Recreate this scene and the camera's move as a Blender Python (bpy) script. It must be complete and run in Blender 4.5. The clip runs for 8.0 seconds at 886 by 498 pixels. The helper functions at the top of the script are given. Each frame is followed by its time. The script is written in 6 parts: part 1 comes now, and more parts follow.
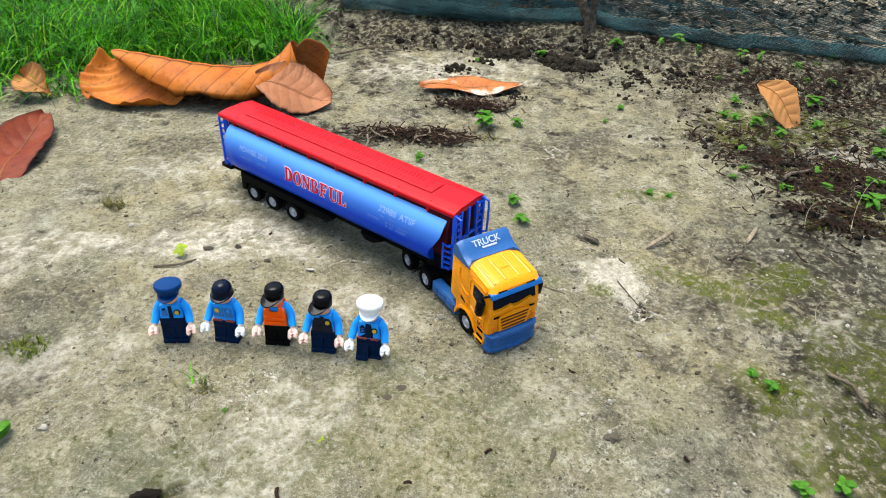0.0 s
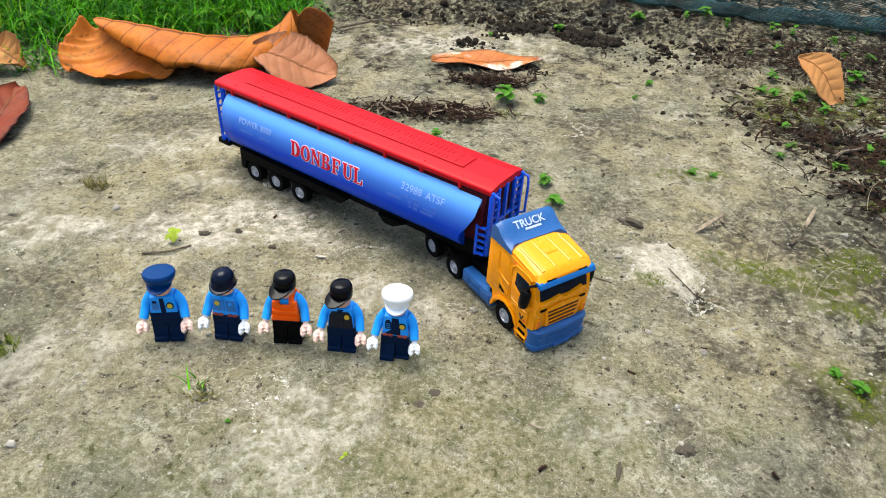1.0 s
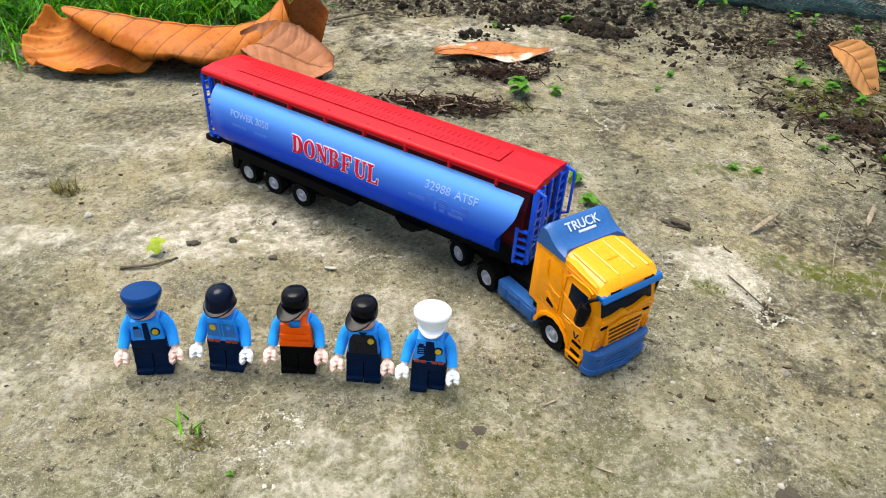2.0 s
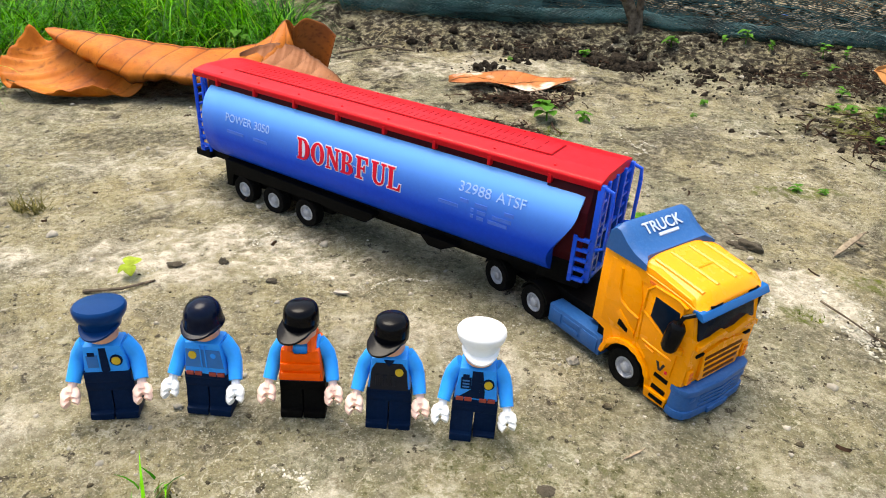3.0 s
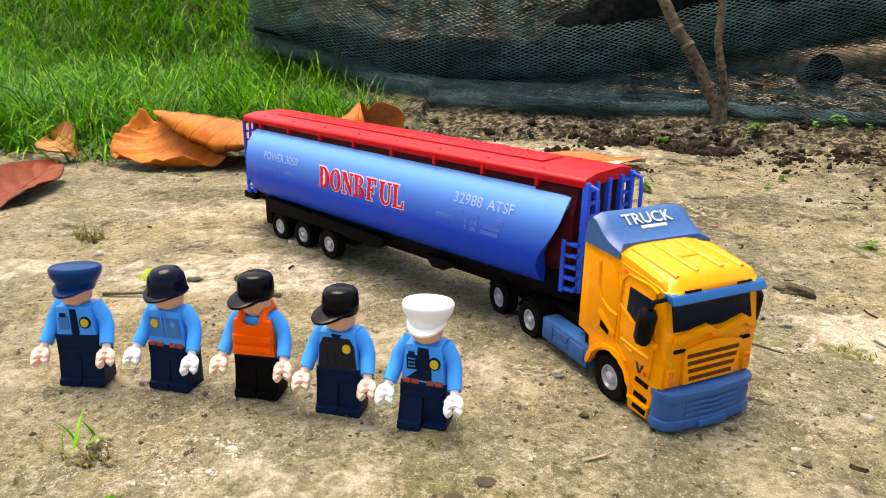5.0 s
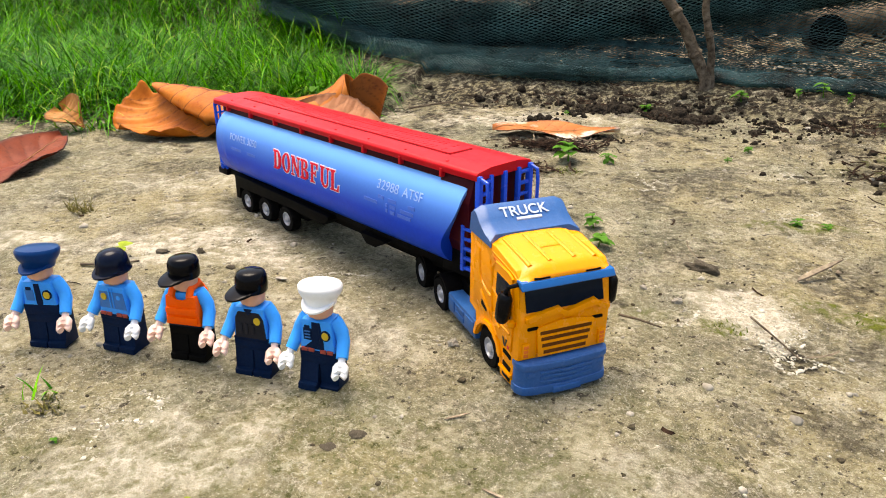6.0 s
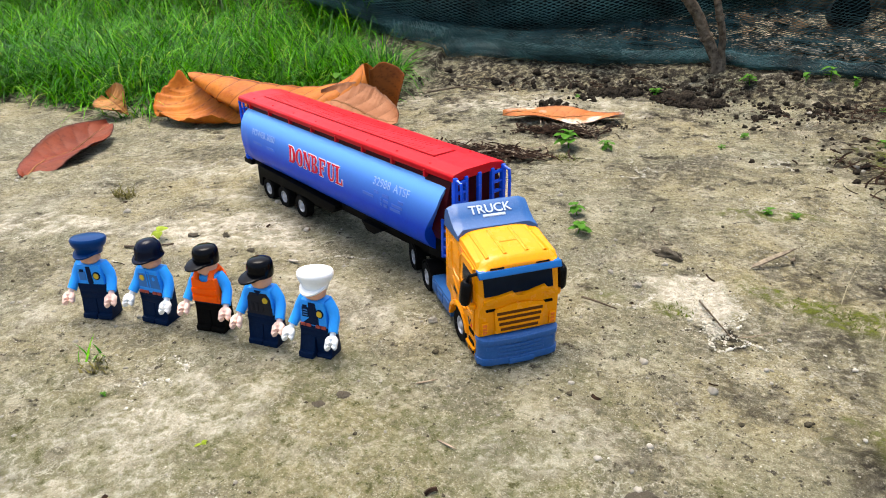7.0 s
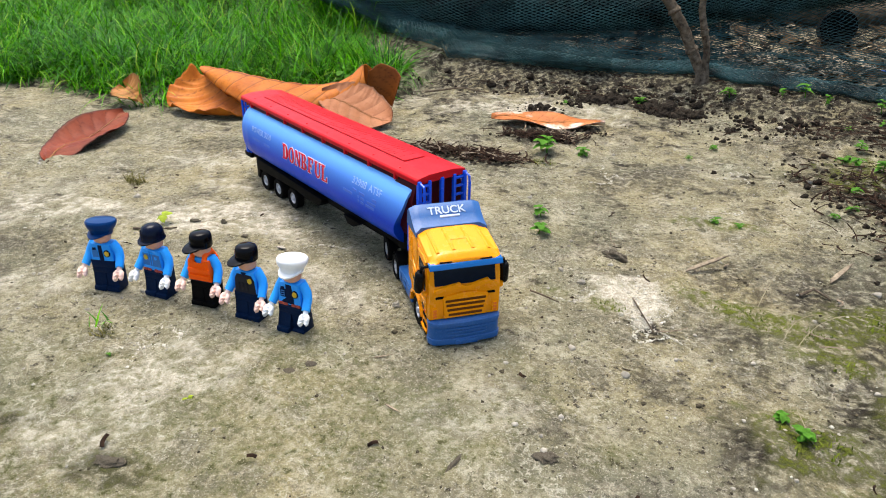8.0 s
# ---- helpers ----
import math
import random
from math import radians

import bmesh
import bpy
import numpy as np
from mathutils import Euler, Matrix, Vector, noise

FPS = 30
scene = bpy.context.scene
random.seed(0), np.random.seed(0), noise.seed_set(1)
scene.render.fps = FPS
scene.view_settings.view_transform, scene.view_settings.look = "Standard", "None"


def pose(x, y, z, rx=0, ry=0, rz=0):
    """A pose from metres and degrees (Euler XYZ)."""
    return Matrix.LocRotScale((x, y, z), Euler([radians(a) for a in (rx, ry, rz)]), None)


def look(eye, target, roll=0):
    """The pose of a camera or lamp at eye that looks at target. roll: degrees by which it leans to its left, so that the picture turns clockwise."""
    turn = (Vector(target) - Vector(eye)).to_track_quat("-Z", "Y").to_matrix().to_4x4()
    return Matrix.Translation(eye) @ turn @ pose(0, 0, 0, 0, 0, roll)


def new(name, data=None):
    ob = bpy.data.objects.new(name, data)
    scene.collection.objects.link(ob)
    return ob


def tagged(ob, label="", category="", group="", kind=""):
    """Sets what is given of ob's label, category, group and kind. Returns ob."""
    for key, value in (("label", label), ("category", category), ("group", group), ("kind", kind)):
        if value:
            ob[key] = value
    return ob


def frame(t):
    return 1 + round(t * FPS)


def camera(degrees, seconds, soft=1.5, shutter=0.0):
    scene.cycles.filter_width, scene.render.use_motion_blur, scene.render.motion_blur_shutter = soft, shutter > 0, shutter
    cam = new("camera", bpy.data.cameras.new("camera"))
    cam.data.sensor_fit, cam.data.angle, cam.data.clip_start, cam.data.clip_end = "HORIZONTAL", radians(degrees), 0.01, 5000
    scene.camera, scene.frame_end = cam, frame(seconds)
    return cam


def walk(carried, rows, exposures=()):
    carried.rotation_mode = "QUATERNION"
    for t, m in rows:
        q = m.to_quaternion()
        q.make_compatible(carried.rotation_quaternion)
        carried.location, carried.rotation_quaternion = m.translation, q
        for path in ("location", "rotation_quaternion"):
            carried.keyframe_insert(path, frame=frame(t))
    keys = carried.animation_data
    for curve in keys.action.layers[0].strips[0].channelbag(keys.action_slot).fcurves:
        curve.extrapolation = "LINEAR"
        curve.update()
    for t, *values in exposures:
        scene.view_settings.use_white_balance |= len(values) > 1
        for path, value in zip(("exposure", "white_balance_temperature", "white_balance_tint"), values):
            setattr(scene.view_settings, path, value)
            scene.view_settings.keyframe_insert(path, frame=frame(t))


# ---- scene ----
cam = camera(66.48, 8.0, 1.0)
# seconds, eye x, y, z in metres, yaw, pitch, roll in degrees
PATH = [
    (0, 0.01486, -0.02049, 0.33009, 0.540, -35.352, 3.198),
    (0.5, 0.00135, 0.00304, 0.31206, 1.122, -36.053, 2.774),
    (1, -0.01290, 0.02682, 0.28599, -0.532, -35.822, 3.663),
    (1.5, -0.02896, 0.05249, 0.26872, -1.607, -35.423, 3.749),
    (2.8, -0.05616, 0.11573, 0.19945, -3.398, -31.818, 4.122),
    (3, -0.05813, 0.12335, 0.18492, -2.552, -29.174, 3.656),
    (3.5, -0.05830, 0.12912, 0.14619, 0.222, -23.381, 3.974),
    (4, -0.04841, 0.12709, 0.12251, 2.800, -18.995, 2.665),
    (4.5, -0.02656, 0.11653, 0.12112, 7.201, -19.258, 1.875),
    (5, 0.00361, 0.11082, 0.13477, 9.068, -18.646, 0.888),
    (5.2, 0.01640, 0.10477, 0.14092, 9.264, -19.152, 1.058),
    (6.5, 0.08711, 0.07896, 0.17749, 14.415, -24.611, -0.724),
    (7, 0.10385, 0.05663, 0.19349, 15.863, -25.519, -0.830),
    (7.5, 0.12482, 0.03548, 0.20238, 15.769, -26.331, 1.380),
    (8, 0.14422, 0.02019, 0.21915, 16.916, -26.381, 1.141),
]
# seconds, stops, kelvin, tint: the phone warms and brightens as it comes close
EXPOSURES = [(0, 1.20, 6380, 4), (1.5, 1.20, 6560, 5), (3.0, 1.31, 7080, 7), (3.5, 1.37, 7480, 8), (4.5, 1.47, 8200, 12), (5.2, 1.44, 8150, 13), (6.5, 1.34, 7080, 9), (8, 1.22, 6620, 8)]
walk(cam, [(t, pose(x, y, z, 90 + pitch, 0, yaw) @ pose(0, 0, 0, 0, 0, roll)) for t, x, y, z, yaw, pitch, roll in PATH], EXPOSURES)

# ---- light: open shade under a bright overcast sky ----
world = bpy.data.worlds.new("overcast")
scene.world = world
world.use_nodes = True
wn = world.node_tree.nodes
sky = wn.new("ShaderNodeTexSky")
sky.sky_type, sky.sun_disc = "NISHITA", False
sky.sun_elevation, sky.sun_rotation = radians(74), radians(-42)
sky.air_density, sky.dust_density, sky.ozone_density = 1.0, 4.0, 0.6
wn["Background"].inputs["Strength"].default_value = 0.142
world.node_tree.links.new(sky.outputs[0], wn["Background"].inputs["Color"])
sun = new("sun", bpy.data.lights.new("sun", "SUN"))
sun.data.energy, sun.data.angle, sun.data.color = 1.7, radians(38), (1.0, 0.96, 0.90)
sun.matrix_world = look((-0.32, 0.36, 1.7), (0, 0, 0))


# ---- materials ----
def rough_noise(nt, scale, detail=4.0, rough=0.6, coord="Object", w=None):
    tc = nt.nodes.new("ShaderNodeTexCoord")
    n = nt.nodes.new("ShaderNodeTexNoise")
    n.inputs["Scale"].default_value, n.inputs["Detail"].default_value, n.inputs["Roughness"].default_value = scale, detail, rough
    nt.links.new(tc.outputs[coord], n.inputs["Vector"])
    return n


def mix_rgb(nt, fac, a, b, mode="MIX"):
    m = nt.nodes.new("ShaderNodeMix")
    m.data_type, m.blend_type = "RGBA", mode
    for i, v in ((0, fac), (6, a), (7, b)):
        if isinstance(v, (tuple, list)):
            m.inputs[i].default_value = (*v[:3], 1)
        elif isinstance(v, (int, float)):
            m.inputs[i].default_value = v
        else:
            nt.links.new(v, m.inputs[i])
    return m.outputs[2]


def ramp(nt, src, lo, hi, a=(0, 0, 0), b=(1, 1, 1)):
    r = nt.nodes.new("ShaderNodeValToRGB")
    r.color_ramp.elements[0].position, r.color_ramp.elements[1].position = lo, hi
    r.color_ramp.elements[0].color, r.color_ramp.elements[1].color = (*a, 1), (*b, 1)
    nt.links.new(src, r.inputs[0])
    return r.outputs[0]


def bump(nt, src, strength, distance, bsdf, chain=None):
    b = nt.nodes.new("ShaderNodeBump")
    b.inputs["Strength"].default_value, b.inputs["Distance"].default_value = strength, distance
    nt.links.new(src, b.inputs["Height"])
    if chain:
        nt.links.new(chain, b.inputs["Normal"])
    nt.links.new(b.outputs[0], bsdf.inputs["Normal"])
    return b.outputs[0]


def material(name, color, rough=0.5, metal=0.0, vary=0.12, scale=300.0, relief=0.15, depth=0.0003, coat=0.0, trans=0.0, tint=None, dust=0.0, spec=0.3):
    m = bpy.data.materials.new(name)
    m.use_nodes = True
    nt = m.node_tree
    b = nt.nodes["Principled BSDF"]
    n = rough_noise(nt, scale)
    big = rough_noise(nt, scale * 0.13, 3)
    dark = tuple(c * (1 - vary) for c in color)
    light = tint or tuple(min(1, c * (1 + vary) + vary * 0.01) for c in color)
    c = mix_rgb(nt, ramp(nt, n.outputs[0], 0.3, 0.7), dark, light)
    c = mix_rgb(nt, ramp(nt, big.outputs[0], 0.35, 0.7, (0, 0, 0), (0.5, 0.5, 0.5)), c, dark)
    if dust > 0:
        d = rough_noise(nt, scale * 0.5, 6, 0.75)
        c = mix_rgb(nt, ramp(nt, d.outputs[0], 0.52, 0.75, (0, 0, 0), (dust, dust, dust)), c, (0.30, 0.25, 0.18))
    nt.links.new(c, b.inputs["Base Color"])
    r = nt.nodes.new("ShaderNodeMapRange")
    r.inputs["To Min"].default_value, r.inputs["To Max"].default_value = max(0.03, rough - 0.08), min(1, rough + 0.12)
    nt.links.new(big.outputs[0], r.inputs["Value"])
    nt.links.new(r.outputs[0], b.inputs["Roughness"])
    b.inputs["Specular IOR Level"].default_value = spec
    b.inputs["Metallic"].default_value, b.inputs["Coat Weight"].default_value, b.inputs["Transmission Weight"].default_value = metal, coat, trans
    if relief > 0:
        bump(nt, n.outputs[0], relief, depth, b)
    return m


YELLOW = material("yellow_plastic", (0.86, 0.290, 0.001), 0.24, vary=0.05, scale=900, relief=0.04, dust=0.03, spec=0.28)
SLATE = material("slate_blue_plastic", (0.016, 0.092, 0.28), 0.32, vary=0.1, scale=900, relief=0.08, dust=0.12)
VISOR = material("clear_blue_plastic", (0.004, 0.10, 0.33), 0.16, vary=0.05, scale=500, relief=0.0)
BLUE = material("blue_plastic", (0.005, 0.080, 0.64), 0.24, vary=0.05, scale=900, relief=0.04, dust=0.02)
RED = material("red_plastic", (0.50, 0.004, 0.010), 0.36, vary=0.06, scale=900, relief=0.05, dust=0.02, spec=0.14)
# the lid's red again, darkened for the shade in slots and seam
DARKRED = material("slot_shade_red", (0.20, 0.002, 0.006), 0.6, vary=0.1, scale=900, relief=0.05, spec=0.1)
# dark red, deepened further for the shade of the recesses it lines
MAROON = material("shaded_dark_red_plastic", (0.040, 0.001, 0.004), 0.5, vary=0.1, scale=700, relief=0.05, spec=0.1)
BLACK = material("black_plastic", (0.0020, 0.0019, 0.0018), 0.6, vary=0.2, scale=700, relief=0.1, dust=0.006, spec=0.05)
GLOSSBLACK = material("glossy_black_plastic", (0.0016, 0.0018, 0.003), 0.16, vary=0.1, scale=700, relief=0.01, spec=0.11)
RUBBER = material("tyre_rubber", (0.0035, 0.0033, 0.003), 0.8, vary=0.2, scale=1200, relief=0.2, dust=0.03, spec=0.06)
RIM = material("grey_rim", (0.42, 0.43, 0.46), 0.35, metal=0.3, vary=0.12, scale=1500, relief=0.1, dust=0.1)
HELMET = material("navy_black_plastic", (0.0013, 0.004, 0.015), 0.16, vary=0.1, scale=700, relief=0.01, spec=0.13)
GLASS = material("tinted_glass", (0.001, 0.006, 0.016), 0.12, vary=0.15, scale=200, relief=0.0, spec=0.10)
LETTER_RED = material("red_print", (0.66, 0.006, 0.03), 0.45, vary=0.05, relief=0, spec=0.15)
LETTER_PALE = material("pale_print", (0.66, 0.66, 0.76), 0.5, vary=0.08, relief=0, spec=0.15)
LETTER_CAB = material("worn_white_print", (0.46, 0.54, 0.69), 0.5, vary=0.15, relief=0, spec=0.15)
LETTER_SOFT = material("soft_pale_print", (0.30, 0.46, 0.84), 0.5, vary=0.12, relief=0, spec=0.15)
LETTER_FAINT = material("faint_print", (0.06, 0.16, 0.62), 0.45, vary=0.15, relief=0)
LETTER_DARK = material("dark_print", (0.02, 0.012, 0.012), 0.5, vary=0.1, relief=0)
AMBER = material("amber_lamp", (0.75, 0.16, 0.02), 0.2, vary=0.1, relief=0)
NAVY = material("navy_plastic", (0.0005, 0.010, 0.038), 0.38, vary=0.15, scale=700, relief=0.05, dust=0.008, spec=0.07)
CAPBLUE = material("cap_blue_plastic", (0.0005, 0.030, 0.125), 0.3, vary=0.08, scale=700, relief=0.03, spec=0.12)
SHIRT = material("light_blue_plastic", (0.016, 0.30, 0.84), 0.34, vary=0.06, scale=700, relief=0.04, spec=0.25)
SKIN = material("pale_pink_plastic", (0.88, 0.60, 0.49), 0.35, vary=0.05, scale=700, relief=0.02)
# darker skin tone: shading and dark prints of the faces in one colour
FACE = material("shaded_pink_plastic", (0.66, 0.34, 0.21), 0.4, vary=0.06, scale=700, relief=0.02)
WHITE = material("white_plastic", (0.82, 0.82, 0.80), 0.3, vary=0.03, scale=700, relief=0.02)
ORANGE = material("orange_plastic", (0.92, 0.10, 0.0), 0.36, vary=0.05, scale=700, relief=0.04, spec=0.2)
GOLD = material("gold_print", (0.62, 0.42, 0.03), 0.3, metal=0.2, vary=0.1, relief=0)
CHARCOAL = material("charcoal_print", (0.010, 0.011, 0.017), 0.45, vary=0.2, scale=900, relief=0.03, spec=0.15)
GRILLE = material("shaded_grille", (0.120, 0.036, 0.003), 0.6, vary=0.2, scale=900, relief=0.05, spec=0.1)
BELTRED = material("red_brown_print", (0.32, 0.05, 0.03), 0.4, vary=0.1, relief=0)
GREYPRINT = material("steel_blue_print", (0.025, 0.15, 0.42), 0.4, vary=0.1, relief=0)
BARK = material("stick_bark", (0.085, 0.062, 0.042), 0.9, vary=0.5, scale=160, relief=0.8, depth=0.003, tint=(0.22, 0.175, 0.125), spec=0.1)
LOGBARK = material("weathered_log", (0.10, 0.08, 0.055), 0.9, vary=0.5, scale=60, relief=0.8, depth=0.006, tint=(0.30, 0.25, 0.18), spec=0.1)
DRYSTEM = material("dry_stem", (0.30, 0.26, 0.16), 0.7, vary=0.3, scale=150, relief=0.2)
CLOD = material("dark_soil_clods", (0.012, 0.0092, 0.0065), 0.95, vary=0.5, scale=500, relief=0.9, depth=0.002, tint=(0.056, 0.044, 0.031), spec=0.1)
CRUMB = material("earth_crumbs", (0.035, 0.029, 0.019), 0.95, vary=0.5, scale=500, relief=0.9, depth=0.001, tint=(0.15, 0.125, 0.08), spec=0.1)
PEBBLE = material("grit", (0.30, 0.27, 0.21), 0.85, vary=0.4, scale=150, relief=0.5, depth=0.001, tint=(0.52, 0.48, 0.40))
DARKSTONE = material("grey_brown_stone", (0.13, 0.110, 0.078), 0.85, vary=0.5, scale=300, relief=0.8, depth=0.001, tint=(0.19, 0.16, 0.115), spec=0.15)
LITTER = material("leaf_litter", (0.035, 0.024, 0.013), 0.9, vary=0.6, scale=40, relief=0.3, tint=(0.13, 0.09, 0.05), spec=0.1)
PALE_LITTER = material("pale_litter", (0.12, 0.095, 0.060), 0.9, vary=0.6, scale=40, relief=0.3, tint=(0.46, 0.40, 0.29), spec=0.1)
WOODCHIP = material("weathered_wood", (0.16, 0.115, 0.075), 0.85, vary=0.5, scale=220, relief=0.6, depth=0.001, tint=(0.36, 0.29, 0.20))
# one net in several tones: NETDEEP and NETDARK carry its shade, NETTEAL its glints
NET = material("dark_green_net_cord", (0.007, 0.030, 0.033), 0.6, vary=0.5, scale=30, relief=0.1, tint=(0.055, 0.14, 0.145), spec=0.2)
NETDEEP = material("shaded_net_cord", (0.003, 0.016, 0.018), 0.7, vary=0.5, scale=30, relief=0.1, tint=(0.045, 0.11, 0.115), spec=0.1)
NETTEAL = material("teal_glint_net_cord", (0.003, 0.018, 0.021), 0.4, vary=0.5, scale=26, relief=0.1, tint=(0.085, 0.23, 0.24), spec=0.35)
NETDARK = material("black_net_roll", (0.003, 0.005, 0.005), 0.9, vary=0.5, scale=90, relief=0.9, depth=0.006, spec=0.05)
BLUEBIT = material("blue_scrap", (0.02, 0.12, 0.6), 0.4, vary=0.2)


def island_material(name, a, b, rough=0.55, trans=0.25, dry=None, spec=0.05, mid=None):
    """Leaves and blades: each island has its own shade between two colours, and light passes through."""
    m = bpy.data.materials.new(name)
    m.use_nodes = True
    nt = m.node_tree
    p = nt.nodes["Principled BSDF"]
    g = nt.nodes.new("ShaderNodeNewGeometry")
    r = nt.nodes.new("ShaderNodeValToRGB")
    r.color_ramp.elements[0].color, r.color_ramp.elements[1].color = (*a, 1), (*b, 1)
    if mid:
        r.color_ramp.elements.new(0.5).color = (*mid, 1)
    if dry:
        e = r.color_ramp.elements.new(0.93)
        e.color = (*b, 1)
        r.color_ramp.elements[len(r.color_ramp.elements) - 1].color = (*dry, 1)
    nt.links.new(g.outputs["Random Per Island"], r.inputs[0])
    n = rough_noise(nt, 220.0)
    c = mix_rgb(nt, ramp(nt, n.outputs[0], 0.3, 0.75, (0.55, 0.55, 0.55), (1.2, 1.2, 1.2)), (0, 0, 0), r.outputs[0])
    nt.links.new(c, p.inputs["Base Color"])
    p.inputs["Roughness"].default_value = rough
    p.inputs["Specular IOR Level"].default_value = spec
    t = nt.nodes.new("ShaderNodeBsdfTranslucent")
    nt.links.new(c, t.inputs["Color"])
    mx = nt.nodes.new("ShaderNodeMixShader")
    mx.inputs[0].default_value = trans
    nt.links.new(p.outputs[0], mx.inputs[1])
    nt.links.new(t.outputs[0], mx.inputs[2])
    nt.links.new(mx.outputs[0], nt.nodes["Material Output"].inputs["Surface"])
    return m


GRASS = island_material("grass_blade", (0.003, 0.040, 0.0006), (0.150, 0.500, 0.003), 0.45, 0.30, dry=(0.38, 0.52, 0.05), spec=0.12, mid=(0.030, 0.200, 0.0012))
SPROUT = island_material("seedling_leaf", (0.045, 0.165, 0.014), (0.14, 0.34, 0.04), 0.5, 0.35)
YELLOWSPROUT = island_material("yellow_seedling_leaf", (0.30, 0.42, 0.03), (0.42, 0.52, 0.06), 0.5, 0.35)
MOSSY = island_material("moss_tuft", (0.06, 0.09, 0.012), (0.20, 0.24, 0.03), 0.8, 0.2)
OLIVE = island_material("dry_weed", (0.10, 0.10, 0.03), (0.26, 0.22, 0.08), 0.8, 0.2)


def leaf_material(name, base, light, dark, rough=0.5, pale=0.0, coat=0.0):
    """A dead leaf: mottled blade with darker veins from the attribute 'vein' and bleached patches."""
    m = bpy.data.materials.new(name)
    m.use_nodes = True
    nt = m.node_tree
    p = nt.nodes["Principled BSDF"]
    at = nt.nodes.new("ShaderNodeAttribute")
    at.attribute_name = "vein"
    n1, n2, n3 = rough_noise(nt, 28.0, 6, 0.65), rough_noise(nt, 160.0, 5, 0.7), rough_noise(nt, 14.0, 5, 0.7)
    c = mix_rgb(nt, ramp(nt, n1.outputs[0], 0.35, 0.68), base, light)
    c = mix_rgb(nt, ramp(nt, n2.outputs[0], 0.54, 0.70, (0, 0, 0), (0.45, 0.45, 0.45)), c, dark)
    c = mix_rgb(nt, ramp(nt, n3.outputs[0], 0.52, 0.66, (0, 0, 0), (0.65, 0.65, 0.65)), c, dark)
    if pale:
        n4 = rough_noise(nt, 22.0, 4, 0.6)
        c = mix_rgb(nt, ramp(nt, n4.outputs[0], 0.60 - pale * 0.15, 0.62, (0, 0, 0), (0.9, 0.9, 0.9)), c, (0.72, 0.66, 0.55))
    c = mix_rgb(nt, at.outputs["Fac"], c, tuple(v * 0.30 for v in dark))
    nt.links.new(c, p.inputs["Base Color"])
    p.inputs["Roughness"].default_value, p.inputs["Coat Weight"].default_value = rough, coat
    p.inputs["Coat Roughness"].default_value = 0.3
    p.inputs["Specular IOR Level"].default_value = 0.15
    bump(nt, n2.outputs[0], 0.35, 0.0012, p)
    t = nt.nodes.new("ShaderNodeBsdfTranslucent")
    nt.links.new(c, t.inputs["Color"])
    mx = nt.nodes.new("ShaderNodeMixShader")
    mx.inputs[0].default_value = 0.12
    nt.links.new(p.outputs[0], mx.inputs[1])
    nt.links.new(t.outputs[0], mx.inputs[2])
    nt.links.new(mx.outputs[0], nt.nodes["Material Output"].inputs["Surface"])
    return m


LEAF_ORANGE = leaf_material("orange_brown_leaf", (0.34, 0.078, 0.005), (0.60, 0.190, 0.018), (0.075, 0.015, 0.002), 0.5)
# browner copy of the orange leaf, with the shade inside the roll put in
LEAF_DARK = leaf_material("shaded_brown_leaf_tip", (0.17, 0.045, 0.008), (0.32, 0.095, 0.015), (0.05, 0.012, 0.004), 0.55)
LEAF_PINK = leaf_material("pinkish_brown_leaf", (0.31, 0.115, 0.048), (0.42, 0.18, 0.085), (0.18, 0.06, 0.022), 0.6)
LEAF_RED = leaf_material("red_brown_leaf", (0.150, 0.023, 0.009), (0.25, 0.052, 0.018), (0.06, 0.009, 0.005), 0.55)
LEAF_TAN = leaf_material("tan_leaf", (0.44, 0.19, 0.055), (0.52, 0.25, 0.085), (0.30, 0.12, 0.035), 0.55)
LEAF_MID = leaf_material("peeling_orange_leaf", (0.42, 0.12, 0.03), (0.54, 0.20, 0.06), (0.22, 0.06, 0.014), 0.5, pale=0.45)


WHITECRUST = material("white_crust", (0.40, 0.37, 0.28), 0.9, vary=0.3, scale=300, relief=0.6, depth=0.001, tint=(0.76, 0.72, 0.61), spec=0.1)


# ---- numbers that many things share ----
def hash2(ix, iy, seed):
    v = (ix.astype(np.int64) * 374761393 + iy.astype(np.int64) * 668265263 + seed * 1274126177) & 0x7FFFFFFF
    v = ((v ^ (v >> 13)) * 1274126177) & 0x7FFFFFFF
    return ((v ^ (v >> 16)) & 0xFFFF) / 65535.0


def vnoise(x, y, size, seed=0):
    """Smooth value noise between 0 and 1 with cells of that size in metres."""
    x, y = np.asarray(x, float) / size, np.asarray(y, float) / size
    ix, iy = np.floor(x), np.floor(y)
    fx, fy = x - ix, y - iy
    fx, fy = fx * fx * (3 - 2 * fx), fy * fy * (3 - 2 * fy)
    a, b = hash2(ix, iy, seed), hash2(ix + 1, iy, seed)
    c, d = hash2(ix, iy + 1, seed), hash2(ix + 1, iy + 1, seed)
    return (a + (b - a) * fx) * (1 - fy) + (c + (d - c) * fx) * fy


def fbm(x, y, size, seed=0, octaves=4):
    s, a, t = 0, 1.0, 0.0
    for i in range(octaves):
        s, t = s + a * vnoise(x, y, size / 2**i, seed + 17 * i), t + a
        a *= 0.55
    return s / t


def smooth(v, lo, hi):
    v = np.clip((np.asarray(v, float) - lo) / (hi - lo), 0, 1)
    return v * v * (3 - 2 * v)


def grass_edge(x):
    """How far back the lawn begins at x."""
    x = np.asarray(x, float)
